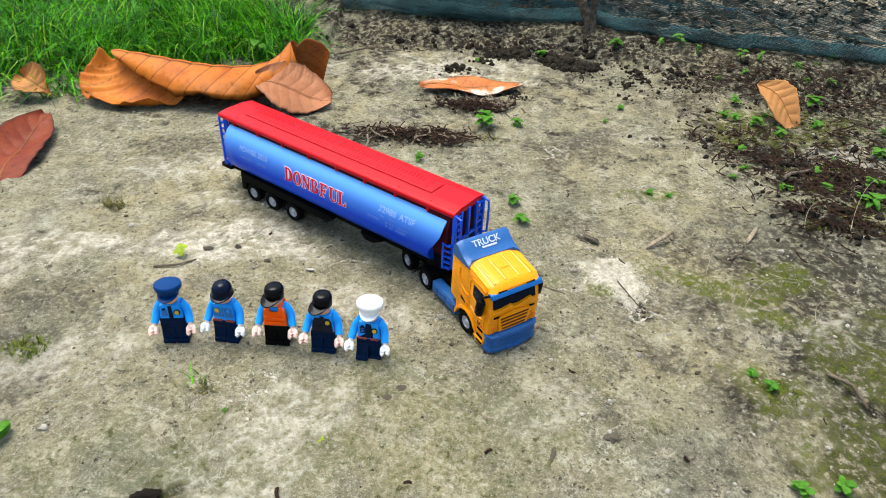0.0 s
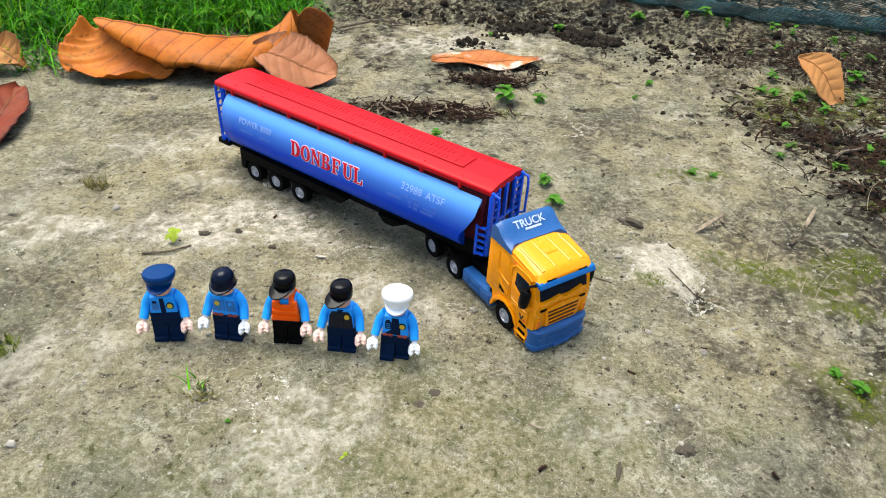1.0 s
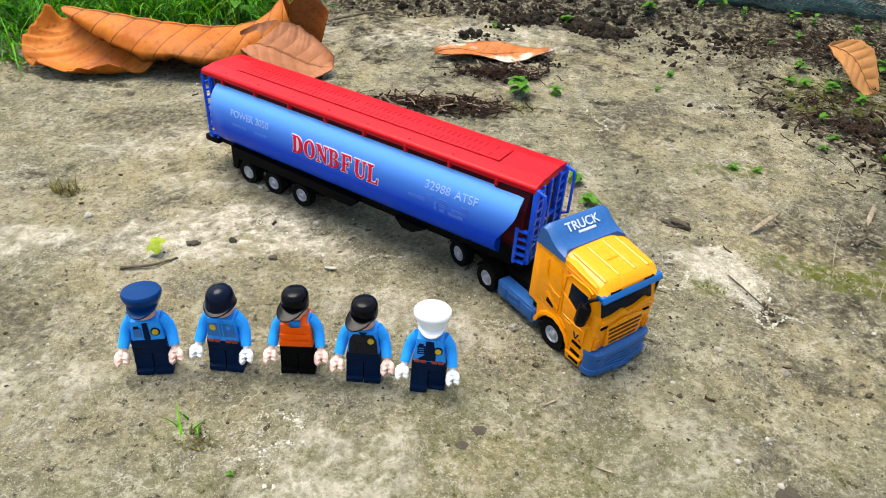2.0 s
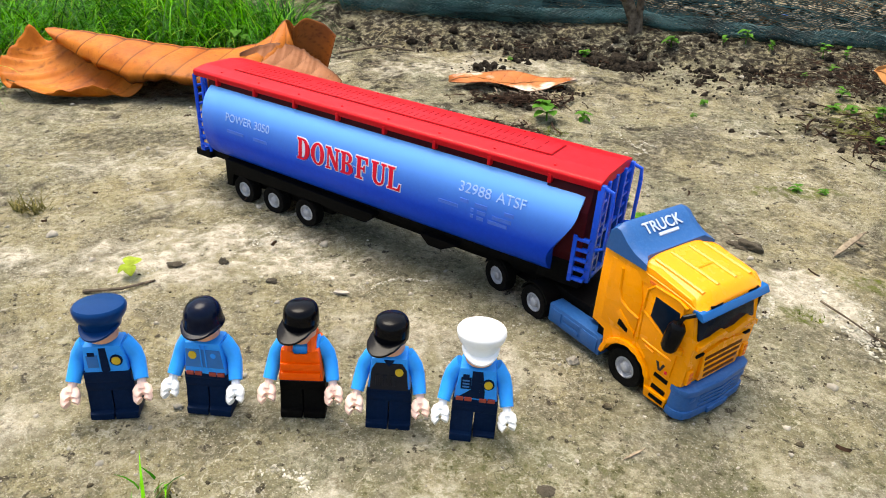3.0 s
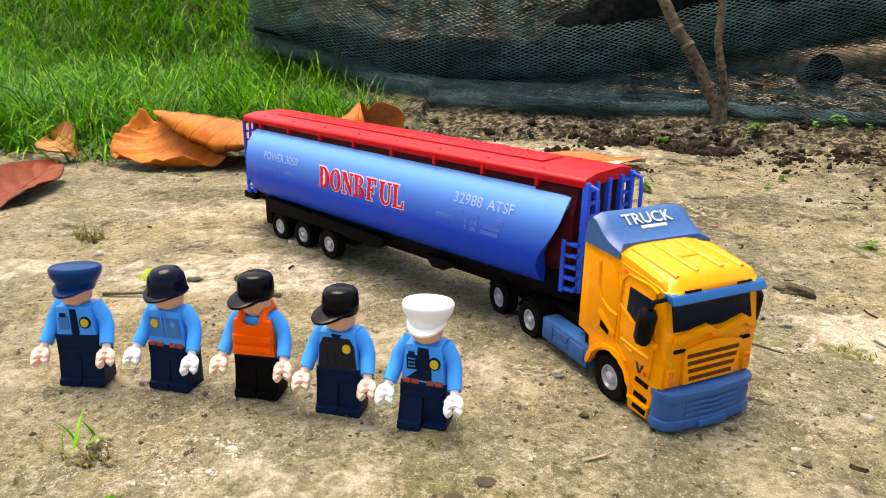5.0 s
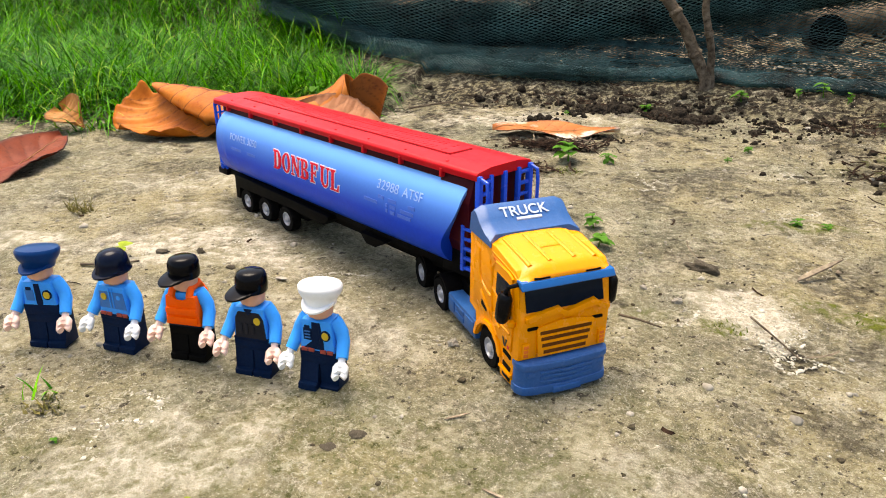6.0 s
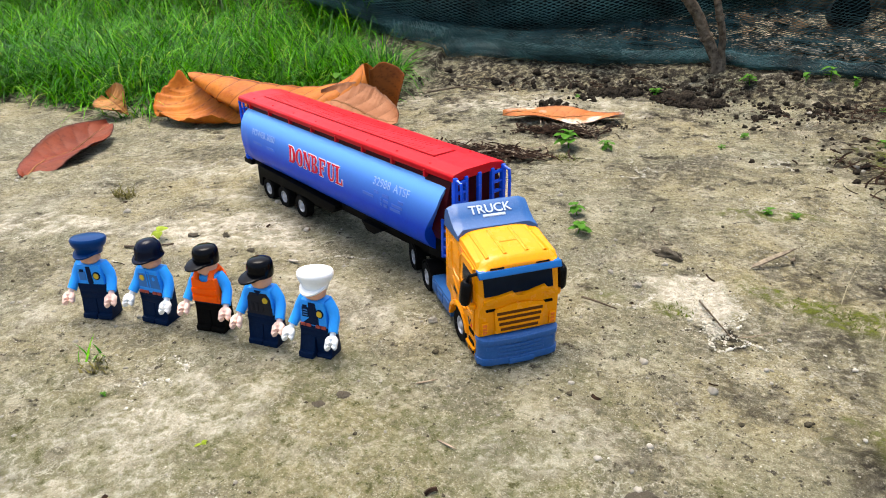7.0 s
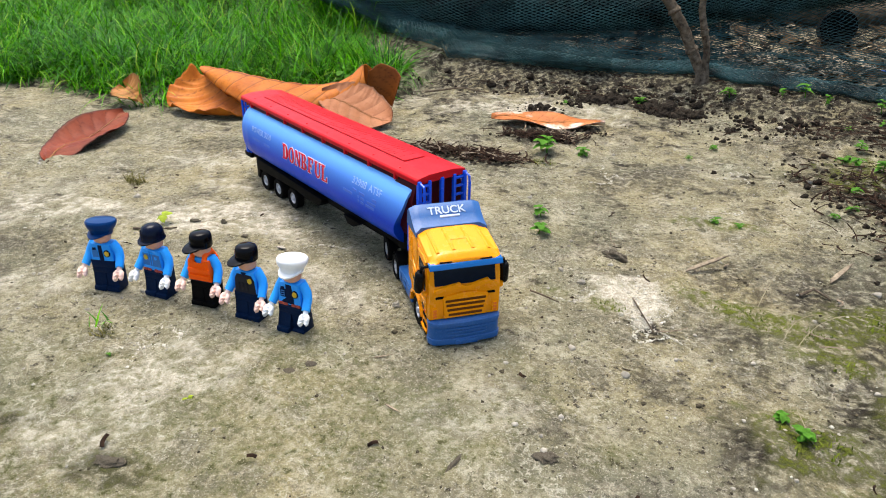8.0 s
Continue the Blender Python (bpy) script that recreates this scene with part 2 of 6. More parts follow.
    return 0.735 + 0.05 * smooth(x, -0.45, -0.38) + 0.07 * smooth(x, -0.36, -0.2) + 3 * smooth(x, -0.19, -0.05) - 0.03 * smooth(-x, 0.55, 0.9)


def net_foot(x):
    """How far back the foot of the net lies at x."""
    return np.interp(np.asarray(x, float), (-0.6, -0.3, -0.18, -0.07, 0.06, 0.2, 0.3, 0.4, 0.6, 1.2), (1.3, 1.14, 1.07, 1.035, 1.02, 1.03, 0.975, 0.94, 0.92, 0.89))


def ground_height(x, y):
    x, y = np.asarray(x, float), np.asarray(y, float)
    far = smooth(np.maximum(np.abs(x), np.abs(y)), 2.0, 6.0)
    bank = 0.024 * smooth(y - net_foot(x), -0.10, 0.0) + 0.30 * smooth(y, 1.12, 3.2) + 0.05 * smooth(y, 1.2, 1.7)
    mound = 0.020 * smooth(fbm(x, y, 0.12, 5), 0.35, 0.7) * np.exp(-(((x - 0.43 + 0.35 * (y - 0.6)) / 0.12) ** 2 + ((y - 0.6) / 0.2) ** 2))
    lawn = 0.16 * smooth(y, 0.85, 1.9) * smooth(-x, 0.2, 0.6) + 0.012 * smooth(y - grass_edge(x), -0.02, 0.08)
    calm = 1 - 0.75 * np.exp(-(((x + 0.06) / 0.2) ** 2 + ((y - 0.4) / 0.14) ** 2))
    fine = (fbm(x, y, 0.05, 1) - 0.5) * 0.008 + (fbm(x, y, 0.014, 2, 3) - 0.5) * 0.0036
    wide = (fbm(x, y, 0.4, 3, 2) - 0.5) * 0.012 * (1 - np.exp(-(((x + 0.03) / 0.35) ** 2 + ((y - 0.4) / 0.3) ** 2)))
    return bank + mound + lawn + fine * calm + wide + far * (fbm(x, y, 3.0, 9, 2) - 0.5) * 0.1


def gz(x, y):
    return float(ground_height(x, y))


# ---- mesh helpers ----
def mesh_from(name, verts, faces, mats, smooth_faces=False):
    me = bpy.data.meshes.new(name)
    me.from_pydata([tuple(v) for v in verts], [], [tuple(f) for f in faces])
    for m in mats if isinstance(mats, (list, tuple)) else [mats]:
        me.materials.append(m)
    if smooth_faces:
        me.polygons.foreach_set("use_smooth", [True] * len(me.polygons))
    me.update()
    return me


def part(name, bm, mat, parent=None, label="", smooth_angle=35.0):
    """Links a bmesh as one mesh object, under a thing or under a part where one is given."""
    bmesh.ops.recalc_face_normals(bm, faces=bm.faces[:])
    for f in bm.faces:
        f.smooth = True
    for e in bm.edges:
        e.smooth = len(e.link_faces) == 2 and e.calc_face_angle(3.2) < radians(smooth_angle)
    me = bpy.data.meshes.new(name)
    bm.to_mesh(me)
    bm.free()
    for m in mat if isinstance(mat, (list, tuple)) else [mat]:
        me.materials.append(m)
    ob = new(name, me)
    ob.parent = parent
    return tagged(ob, label)


def thing(name, at, label, category, group="", kind=""):
    ob = new(name)
    ob.empty_display_size = 0.01
    ob.matrix_basis = at
    return tagged(ob, label, category, group, kind)


def box(bm, lo, hi, bevel=0.0, mi=0, m=None, seg=2):
    c = [(a + b) / 2 for a, b in zip(lo, hi)]
    s = [max(1e-5, b - a) for a, b in zip(lo, hi)]
    r = bmesh.ops.create_cube(bm, size=1, matrix=(m or Matrix()) @ Matrix.Translation(c) @ Matrix.Diagonal((*s, 1)))
    return finish(bm, r["verts"], bevel, mi, seg)


def finish(bm, verts, bevel, mi, seg=2):
    vs = set(verts)
    fs = {f for v in vs for f in v.link_faces}
    for f in fs:
        f.material_index = mi
    if bevel > 0:
        es = {e for v in vs for e in v.link_edges}
        bmesh.ops.bevel(bm, geom=list(es), offset=bevel, segments=seg, profile=0.6, affect="EDGES", clamp_overlap=True, material=-1)
    return verts


def prism(bm, pts, lo, hi, axis="y", bevel=0.0, mi=0, m=None, scale_hi=1.0):
    """A flat outline drawn out along an axis. y: points are (x, z); x: (y, z); z: (x, y)."""
    def at(p, d):
        return {"y": (p[0], d, p[1]), "x": (d, p[0], p[1]), "z": (p[0], p[1], d)}[axis]
    m = m or Matrix()
    c = [sum(p[i] for p in pts) / len(pts) for i in (0, 1)]
    a = [bm.verts.new(m @ Vector(at(p, lo))) for p in pts]
    b = [bm.verts.new(m @ Vector(at([c[i] + (p[i] - c[i]) * scale_hi for i in (0, 1)], hi))) for p in pts]
    bm.faces.new(a), bm.faces.new(b[::-1])
    for i in range(len(pts)):
        j = (i + 1) % len(pts)
        bm.faces.new((a[j], a[i], b[i], b[j]))
    return finish(bm, a + b, bevel, mi)


def tube(bm, path, r0, r1=None, n=8, mi=0, caps=True):
    """A round rod along a path of points, tapering from r0 to r1."""
    path = [Vector(p) for p in path]
    r1 = r0 if r1 is None else r1
    rings = []
    for i, p in enumerate(path):
        d = (path[min(i + 1, len(path) - 1)] - path[max(i - 1, 0)]).normalized()
        u = d.orthogonal().normalized() if i == 0 else (rings_u - d * rings_u.dot(d)).normalized()
        rings_u = u
        w = d.cross(u)
        r = r0 + (r1 - r0) * i / max(1, len(path) - 1)
        rings.append([bm.verts.new(p + u * r * math.cos(2 * math.pi * k / n) + w * r * math.sin(2 * math.pi * k / n)) for k in range(n)])
    fs = []
    for a, b in zip(rings, rings[1:]):
        for k in range(n):
            fs.append(bm.faces.new((a[k], a[(k + 1) % n], b[(k + 1) % n], b[k])))
    if caps:
        fs += [bm.faces.new(rings[0][::-1]), bm.faces.new(rings[-1])]
    for f in fs:
        f.material_index = mi


def lathe(bm, profile, m=None, n=20, mi=0, squash=(1, 1)):
    """Turns a profile of (radius, height) round z."""
    m = m or Matrix()
    rings = []
    for r, z in profile:
        if r < 1e-7:
            rings.append([bm.verts.new(m @ Vector((0, 0, z)))])
        else:
            rings.append([bm.verts.new(m @ Vector((squash[0] * r * math.cos(2 * math.pi * k / n), squash[1] * r * math.sin(2 * math.pi * k / n), z))) for k in range(n)])
    for a, b in zip(rings, rings[1:]):
        for k in range(n):
            q = [a[k % len(a)], a[(k + 1) % len(a)], b[(k + 1) % len(b)], b[k % len(b)]]
            q = list(dict.fromkeys(q))
            if len(q) > 2:
                bm.faces.new(q).material_index = mi
    for ring in (rings[0], rings[-1]):
        if len(ring) > 2:
            bm.faces.new(ring).material_index = mi


def lettering(name, body, height, width, mat, parent, place, extrude=0.0002, bold=0.0, label=""):
    """Raised letters of a given cap height and width; place(u, v, w) puts a point of the flat text into its parent."""
    cu = bpy.data.curves.new(name, "FONT")
    cu.body, cu.size, cu.extrude, cu.offset = body, 1.0, 0.02, bold
    cu.align_x = "LEFT"
    ob = bpy.data.objects.new(name, cu)
    scene.collection.objects.link(ob)
    bpy.context.view_layer.update()
    me = bpy.data.meshes.new_from_object(ob.evaluated_get(bpy.context.evaluated_depsgraph_get()))
    bpy.data.objects.remove(ob)
    bm = bmesh.new()
    bm.from_mesh(me)
    xs, ys = [v.co.x for v in bm.verts], [v.co.y for v in bm.verts]
    x0, x1, y0, y1 = min(xs), max(xs), min(ys), max(ys)
    for v in bm.verts:
        v.co = place((v.co.x - x0) / (x1 - x0) * width, (v.co.y - y0) / (y1 - y0) * height, extrude if v.co.z > 0 else -0.0001)
    return part(name, bm, mat, parent, label)


# ---- ground: one sheet to the horizon, fine where the camera passes ----
def axis(fine_lo, fine_hi, step, out):
    mid = list(np.arange(fine_lo, fine_hi, step))
    lo, hi, d = [], [], step
    a, b = fine_lo, mid[-1]
    while b < out:
        d *= 1.16
        a, b = a - d, b + d
        lo.append(a), hi.append(b)
    return np.array(lo[::-1] + mid + hi)


# x, y, radius along, radius across, turn in degrees, strength, kind (0 pale crust, 1 dark: damp earth and painted
# shade, 2 moss)
STAINS = [
    (-0.175, 0.437, 0.055, 0.03, 20, 0.95, 0), (-0.13, 0.44, 0.035, 0.018, -20, 0.9, 0), (0.150, 0.418, 0.030, 0.014, -50, 0.8, 0),
    (-0.08, 0.245, 0.05, 0.03, 60, 0.6, 0), (-0.25, 0.29, 0.05, 0.03, 20, 0.4, 0), (-0.05, 0.36, 0.04, 0.02, -30, 0.4, 0),
    (-0.02, 0.86, 0.12, 0.05, 0, 0.6, 0), (-0.25, 0.56, 0.07, 0.02, 5, 0.45, 0), (0.45, 0.66, 0.05, 0.03, 0, 0.5, 0), (0.3, 0.37, 0.03, 0.015, 30, 0.5, 0),
    (-0.35, 0.45, 0.08, 0.025, 25, 0.22, 0), (0.08, 0.27, 0.03, 0.02, 30, 0.35, 0),
    (0.12, 0.50, 0.030, 0.022, 0, 0.4, 1), (0.28, 0.30, 0.05, 0.02, 10, 0.3, 1), (0.24, 0.47, 0.06, 0.02, -10, 0.4, 1),
    (0.46, 0.62, 0.20, 0.10, -60, 0.95, 1), (0.5, 0.88, 0.3, 0.06, -8, 0.9, 1), (0.1, 0.95, 0.35, 0.035, -6, 0.5, 1), (-0.05, 0.65, 0.09, 0.03, 0, 0.7, 1),
    (0.03, 0.75, 0.07, 0.03, 10, 0.6, 1), (0.18, 0.89, 0.05, 0.03, 0, 0.45, 1), (-0.27, 0.36, 0.04, 0.025, 0, 0.35, 1), (-0.28, 0.27, 0.06, 0.03, 70, 0.45, 1),
    (-0.06, 0.19, 0.03, 0.012, 0, 0.6, 1), (-0.14, 0.195, 0.03, 0.012, 20, 0.8, 1), (-0.25, 0.60, 0.08, 0.03, 10, 0.35, 1), (0.15, 0.66, 0.07, 0.03, 30, 0.45, 1),
    (0.34, 0.42, 0.13, 0.12, 0, 0.5, 1), (0.40, 0.30, 0.16, 0.12, 20, 0.85, 1), (0.42, 0.80, 0.16, 0.08, -10, 0.6, 1), (0.16, 0.97, 0.30, 0.07, -4, 1.0, 1), (0.55, 0.75, 0.12, 0.25, 0, 0.9, 1), (0.40, 0.60, 0.10, 0.07, -60, 1.0, 1), (0.33, 0.68, 0.05, 0.06, 0, 0.7, 1), (0.365, 0.52, 0.05, 0.035, 0, 0.95, 1), (0.47, 0.82, 0.16, 0.06, -10, 0.95, 1), (0.42, 0.62, 0.03, 0.02, 0, 0.8, 2), (0.385, 0.575, 0.022, 0.014, 0, 0.9, 2), (0.26, 0.27, 0.08, 0.06, 10, 0.15, 1), (0.33, 0.36, 0.10, 0.14, 0, 0.65, 1), (0.28, 0.26, 0.05, 0.06, 0, 0.5, 2), (0.30, 0.34, 0.05, 0.03, 30, 0.5, 2),
    (0.47, 0.60, 0.10, 0.16, -25, 1.0, 1), (0.42, 0.84, 0.16, 0.05, -14, 1.0, 1), (0.36, 0.90, 0.08, 0.030, -10, 0.8, 1), (0.36, 0.27, 0.05, 0.12, 10, 0.8, 1), (0.31, 0.23, 0.04, 0.06, 20, 0.7, 1), (0.40, 0.34, 0.20, 0.28, 0, 0.46, 1), (-0.30, 0.42, 0.05, 0.02, 10, 0.6, 0), (-0.36, 0.36, 0.05, 0.025, 25, 0.5, 0), (-0.19, 0.50, 0.04, 0.012, 5, 0.6, 0), (0.05, 1.0, 0.32, 0.06, -3, 1.0, 1), (-0.12, 0.97, 0.06, 0.05, 0, 0.8, 1), (0.47, 0.66, 0.12, 0.09, -40, 1.0, 1), (0.42, 0.55, 0.07, 0.035, -20, 0.9, 1),
    # first three: shade under the lawn and behind the net, painted dark
    (-0.7, 0.9, 0.5, 0.18, 0, 0.9, 1), (-0.8, 1.4, 0.75, 0.6, 0, 1.0, 1), (0.4, 1.95, 1.6, 0.98, 0, 1.0, 1), (0.16, 0.385, 0.02, 0.008, -55, 0.9, 1),
    (0.22, 0.417, 0.045, 0.013, -22, 1.0, 2), (0.295, 0.43, 0.03, 0.018, 20, 0.9, 2), (0.235, 0.30, 0.035, 0.022, -30, 0.7, 2), (0.43, 0.52, 0.06, 0.03, -30, 0.9, 2),
    (0.21, 0.555, 0.035, 0.01, 0, 0.6, 2), (0.40, 0.72, 0.1, 0.05, 20, 0.6, 2), (0.27, 0.38, 0.03, 0.01, -10, 0.7, 2), (0.135, 0.40, 0.012, 0.008, 0, 0.6, 2),
    (-0.265, 0.30, 0.02, 0.012, 0, 0.5, 2), (0.1, 0.41, 0.02, 0.008, 0, 0.35, 2), (0.0, 0.25, 0.12, 0.06, 0, 0.25, 2), (-0.1, 0.2, 0.1, 0.05, 0, 0.25, 2), (0.35, 0.33, 0.08, 0.05, 30, 0.6, 2),
]


def build_ground():
    xs, ys = axis(-0.62, 0.62, 0.0034, 70), axis(0.12, 1.06, 0.0034, 70)
    X, Y = np.meshgrid(xs, ys)
    Z = ground_height(X, Y)
    tint = np.zeros((*X.shape, 4))
    for x, y, ra, rb, turn, s, k in STAINS:
        a = radians(turn)
        dx, dy = X - x, Y - y
        d = np.sqrt(((dx * math.cos(a) + dy * math.sin(a)) / ra) ** 2 + ((-dx * math.sin(a) + dy * math.cos(a)) / rb) ** 2)
        rag = 0.6 * fbm(X, Y, 0.03, 40 + k, 4) + 0.4 * fbm(X, Y, 0.009, 44 + k, 3)
        tint[..., k] = np.maximum(tint[..., k], min(1.0, s * 1.35) * smooth(1.3 - d + (rag - 0.5) * 2.6, 0.0, 0.6))
    vein = np.maximum(1 - np.abs(fbm(X, Y, 0.030, 77, 4) - 0.5) * 17, 1 - np.abs(fbm(X, Y, 0.018, 78, 3) - 0.5) * 17)
    tint[..., 0] = np.maximum(tint[..., 0] * (0.12 + 0.88 * smooth(vein, -0.1, 0.40)), 0)
    Z += tint[..., 0] * 0.0008 - 0.0006 * tint[..., 1] + tint[..., 1] * (fbm(X, Y, 0.012, 31, 3) - 0.45) * 0.006 * smooth(Y + 0.5 * np.abs(X), 0.6, 0.75) + tint[..., 2] * (fbm(X, Y, 0.008, 32, 2)) * 0.002
    bright = np.sqrt(((X - 0.152) / 0.016) ** 2 + ((Y - 0.416) / 0.030) ** 2) - 0.9 * (fbm(X, Y, 0.02, 91, 4) - 0.5) * 4.2
    tint[..., 0] = np.maximum(tint[..., 0], (1 - smooth(bright, 0.7, 1.1)) * (0.75 + 0.25 * smooth(vein, -0.9, 0.4)))
    nx, ny = len(xs), len(ys)
    i = np.arange(nx * ny).reshape(ny, nx)
    quads = np.stack([i[:-1, :-1], i[:-1, 1:], i[1:, 1:], i[1:, :-1]], -1).reshape(-1, 4)
    me = bpy.data.meshes.new("ground")
    me.vertices.add(nx * ny)
    me.vertices.foreach_set("co", np.stack([X, Y, Z], -1).ravel())
    me.loops.add(quads.size)
    me.loops.foreach_set("vertex_index", quads.ravel())
    me.polygons.add(len(quads))
    me.polygons.foreach_set("loop_start", np.arange(0, quads.size, 4))
    me.polygons.foreach_set("use_smooth", [True] * len(quads))
    me.update(calc_edges=True)
    at = me.attributes.new("stain", "FLOAT_COLOR", "POINT")
    at.data.foreach_set("color", tint.reshape(-1, 4).ravel())
    me.materials.append(soil_material())
    return tagged(new("ground", me), "packed bare earth with pale crust, damp patches, moss and painted shade", "ground", kind="structure")


def soil_material():
    m = bpy.data.materials.new("packed_earth")
    m.use_nodes = True
    nt = m.node_tree
    p = nt.nodes["Principled BSDF"]
    at = nt.nodes.new("ShaderNodeAttribute")
    at.attribute_name = "stain"
    sep = nt.nodes.new("ShaderNodeSeparateColor")
    nt.links.new(at.outputs["Color"], sep.inputs[0])
    wide, mid, fine, grit, dots = rough_noise(nt, 7, 5, 0.6), rough_noise(nt, 48, 7, 0.72), rough_noise(nt, 300, 6, 0.75), rough_noise(nt, 1100, 3, 0.8), rough_noise(nt, 150, 4, 0.65)
    c = mix_rgb(nt, ramp(nt, wide.outputs[0], 0.38, 0.62), (0.218, 0.212, 0.134), (0.345, 0.294, 0.158))
    blot, flake = rough_noise(nt, 19, 8, 0.72), rough_noise(nt, 27, 8, 0.7)
    c = mix_rgb(nt, ramp(nt, blot.outputs[0], 0.52, 0.57, (0, 0, 0), (0.6, 0.6, 0.6)), c, (0.145, 0.132, 0.096))
    c = mix_rgb(nt, ramp(nt, flake.outputs[0], 0.55, 0.59, (0, 0, 0), (0.55, 0.55, 0.55)), c, (0.46, 0.41, 0.29))
    c = mix_rgb(nt, ramp(nt, mid.outputs[0], 0.48, 0.60, (0, 0, 0), (0.65, 0.65, 0.65)), c, (0.165, 0.148, 0.090))
    c = mix_rgb(nt, ramp(nt, mid.outputs[0], 0.36, 0.46, (0.65, 0.65, 0.65), (0, 0, 0)), c, (0.47, 0.425, 0.30))
    c = mix_rgb(nt, ramp(nt, fine.outputs[0], 0.51, 0.62, (0, 0, 0), (0.62, 0.62, 0.62)), c, (0.095, 0.083, 0.050))
    c = mix_rgb(nt, ramp(nt, fine.outputs[0], 0.36, 0.46, (0.5, 0.5, 0.5), (0, 0, 0)), c, (0.52, 0.48, 0.36))
    # hair-fine pale lines of dried crust and dark cracks
    for scale, lo, colour, amount in ((42, 0.016, (0.60, 0.56, 0.44), 0.75), (120, 0.020, (0.55, 0.51, 0.40), 0.5), (75, 0.014, (0.050, 0.042, 0.026), 0.7)):
        line = rough_noise(nt, scale, 5, 0.62)
        off = nt.nodes.new("ShaderNodeMath")
        off.operation, off.inputs[1].default_value = "SUBTRACT", 0.5
        nt.links.new(line.outputs[0], off.inputs[0])
        mag = nt.nodes.new("ShaderNodeMath")
        mag.operation = "ABSOLUTE"
        nt.links.new(off.outputs[0], mag.inputs[0])
        gate = nt.nodes.new("ShaderNodeMath")
        gate.operation = "MULTIPLY"
        nt.links.new(ramp(nt, mag.outputs[0], 0.0, lo, (amount,) * 3, (0, 0, 0)), gate.inputs[0])
        nt.links.new(ramp(nt, rough_noise(nt, scale * 0.31, 4, 0.7).outputs[0], 0.46, 0.58), gate.inputs[1])
        c = mix_rgb(nt, gate.outputs[0], c, colour)
    # loose dark specks and pale grains, then tiny pits with their shade as colour
    c = mix_rgb(nt, ramp(nt, dots.outputs[0], 0.61, 0.66, (0, 0, 0), (0.85, 0.85, 0.85)), c, (0.040, 0.031, 0.022))
    c = mix_rgb(nt, ramp(nt, grit.outputs[0], 0.59, 0.66, (0, 0, 0), (0.8, 0.8, 0.8)), c, (0.66, 0.61, 0.49))
    c = mix_rgb(nt, ramp(nt, grit.outputs[0], 0.34, 0.41, (0.6, 0.6, 0.6), (0, 0, 0)), c, (0.075, 0.064, 0.044))
    # dark earth: damp patches, and the shade painted under lawn and net
    damp = mix_rgb(nt, ramp(nt, fine.outputs[0], 0.35, 0.65), (0.003, 0.0026, 0.0018), (0.046, 0.037, 0.025))
    dark_mask = nt.nodes.new("ShaderNodeMath")
    dark_mask.operation = "MULTIPLY"
    nt.links.new(sep.outputs[1], dark_mask.inputs[0])
    nt.links.new(ramp(nt, dots.outputs[0], 0.38, 0.54, (0.22, 0.22, 0.22), (1, 1, 1)), dark_mask.inputs[1])
    c = mix_rgb(nt, dark_mask.outputs[0], c, damp)
    crust = mix_rgb(nt, ramp(nt, fine.outputs[0], 0.42, 0.60), (0.74, 0.69, 0.57), (0.40, 0.35, 0.25))
    f0 = nt.nodes.new("ShaderNodeMath")
    f0.operation = "MULTIPLY"
    nt.links.new(sep.outputs[0], f0.inputs[0])
    nt.links.new(ramp(nt, dots.outputs[0], 0.37, 0.47), f0.inputs[1])
    c = mix_rgb(nt, f0.outputs[0], c, crust)
    moss = mix_rgb(nt, ramp(nt, fine.outputs[0], 0.3, 0.7), (0.030, 0.040, 0.004), (0.17, 0.19, 0.022))
    f2 = nt.nodes.new("ShaderNodeMath")
    f2.operation = "MULTIPLY"
    nt.links.new(sep.outputs[2], f2.inputs[0])
    nt.links.new(ramp(nt, dots.outputs[0], 0.42, 0.60), f2.inputs[1])
    c = mix_rgb(nt, f2.outputs[0], c, moss)
    nt.links.new(c, p.inputs["Base Color"])
    p.inputs["Roughness"].default_value = 0.9
    p.inputs["Specular IOR Level"].default_value = 0.15
    n = bump(nt, flake.outputs[0], 0.8, 0.010, p)
    n = bump(nt, mid.outputs[0], 0.9, 0.008, p, n)
    n = bump(nt, fine.outputs[0], 1.0, 0.0024, p, n)
    bump(nt, grit.outputs[0], 0.8, 0.0009, p, n)
    return m


build_ground()


# ---- toy lorry: wheels ----
def wheel(parent, x, y, r, w, side):
    """side: -1 for a wheel whose outer face looks to -y."""
    m = Matrix.Translation((x, y, r)) @ Euler((radians(90) * (1 if side < 0 else -1), 0, 0)).to_matrix().to_4x4()
    bm = bmesh.new()
    lathe(bm, [(r * 0.52, -w / 2), (r * 0.93, -w / 2), (r, -w * 0.36), (r * 0.97, -w * 0.1), (r * 0.97, w * 0.1), (r, w * 0.3), (r * 0.94, w / 2), (r * 0.70, w * 0.52), (r * 0.56, w * 0.46), (r * 0.52, w * 0.3), (r * 0.52, -w / 2)], m, 28)
    wh = part("wheel", bm, RUBBER, parent, "black rubber tyre on a grey rim")
    bm = bmesh.new()
    lathe(bm, [(r * 0.54, -w * 0.2), (r * 0.54, w * 0.42), (r * 0.48, w * 0.44), (r * 0.42, w * 0.26), (r * 0.27, w * 0.26), (r * 0.22, w * 0.46), (r * 0.13, w * 0.52), (0, w * 0.52)], m, 24)
    for k in range(8):
        a = 2 * math.pi * k / 8
        lathe(bm, [(r * 0.05, w * 0.2), (r * 0.05, w * 0.33), (0, w * 0.36)], m @ Matrix.Translation((r * 0.34 * math.cos(a), r * 0.34 * math.sin(a), 0)), 6)
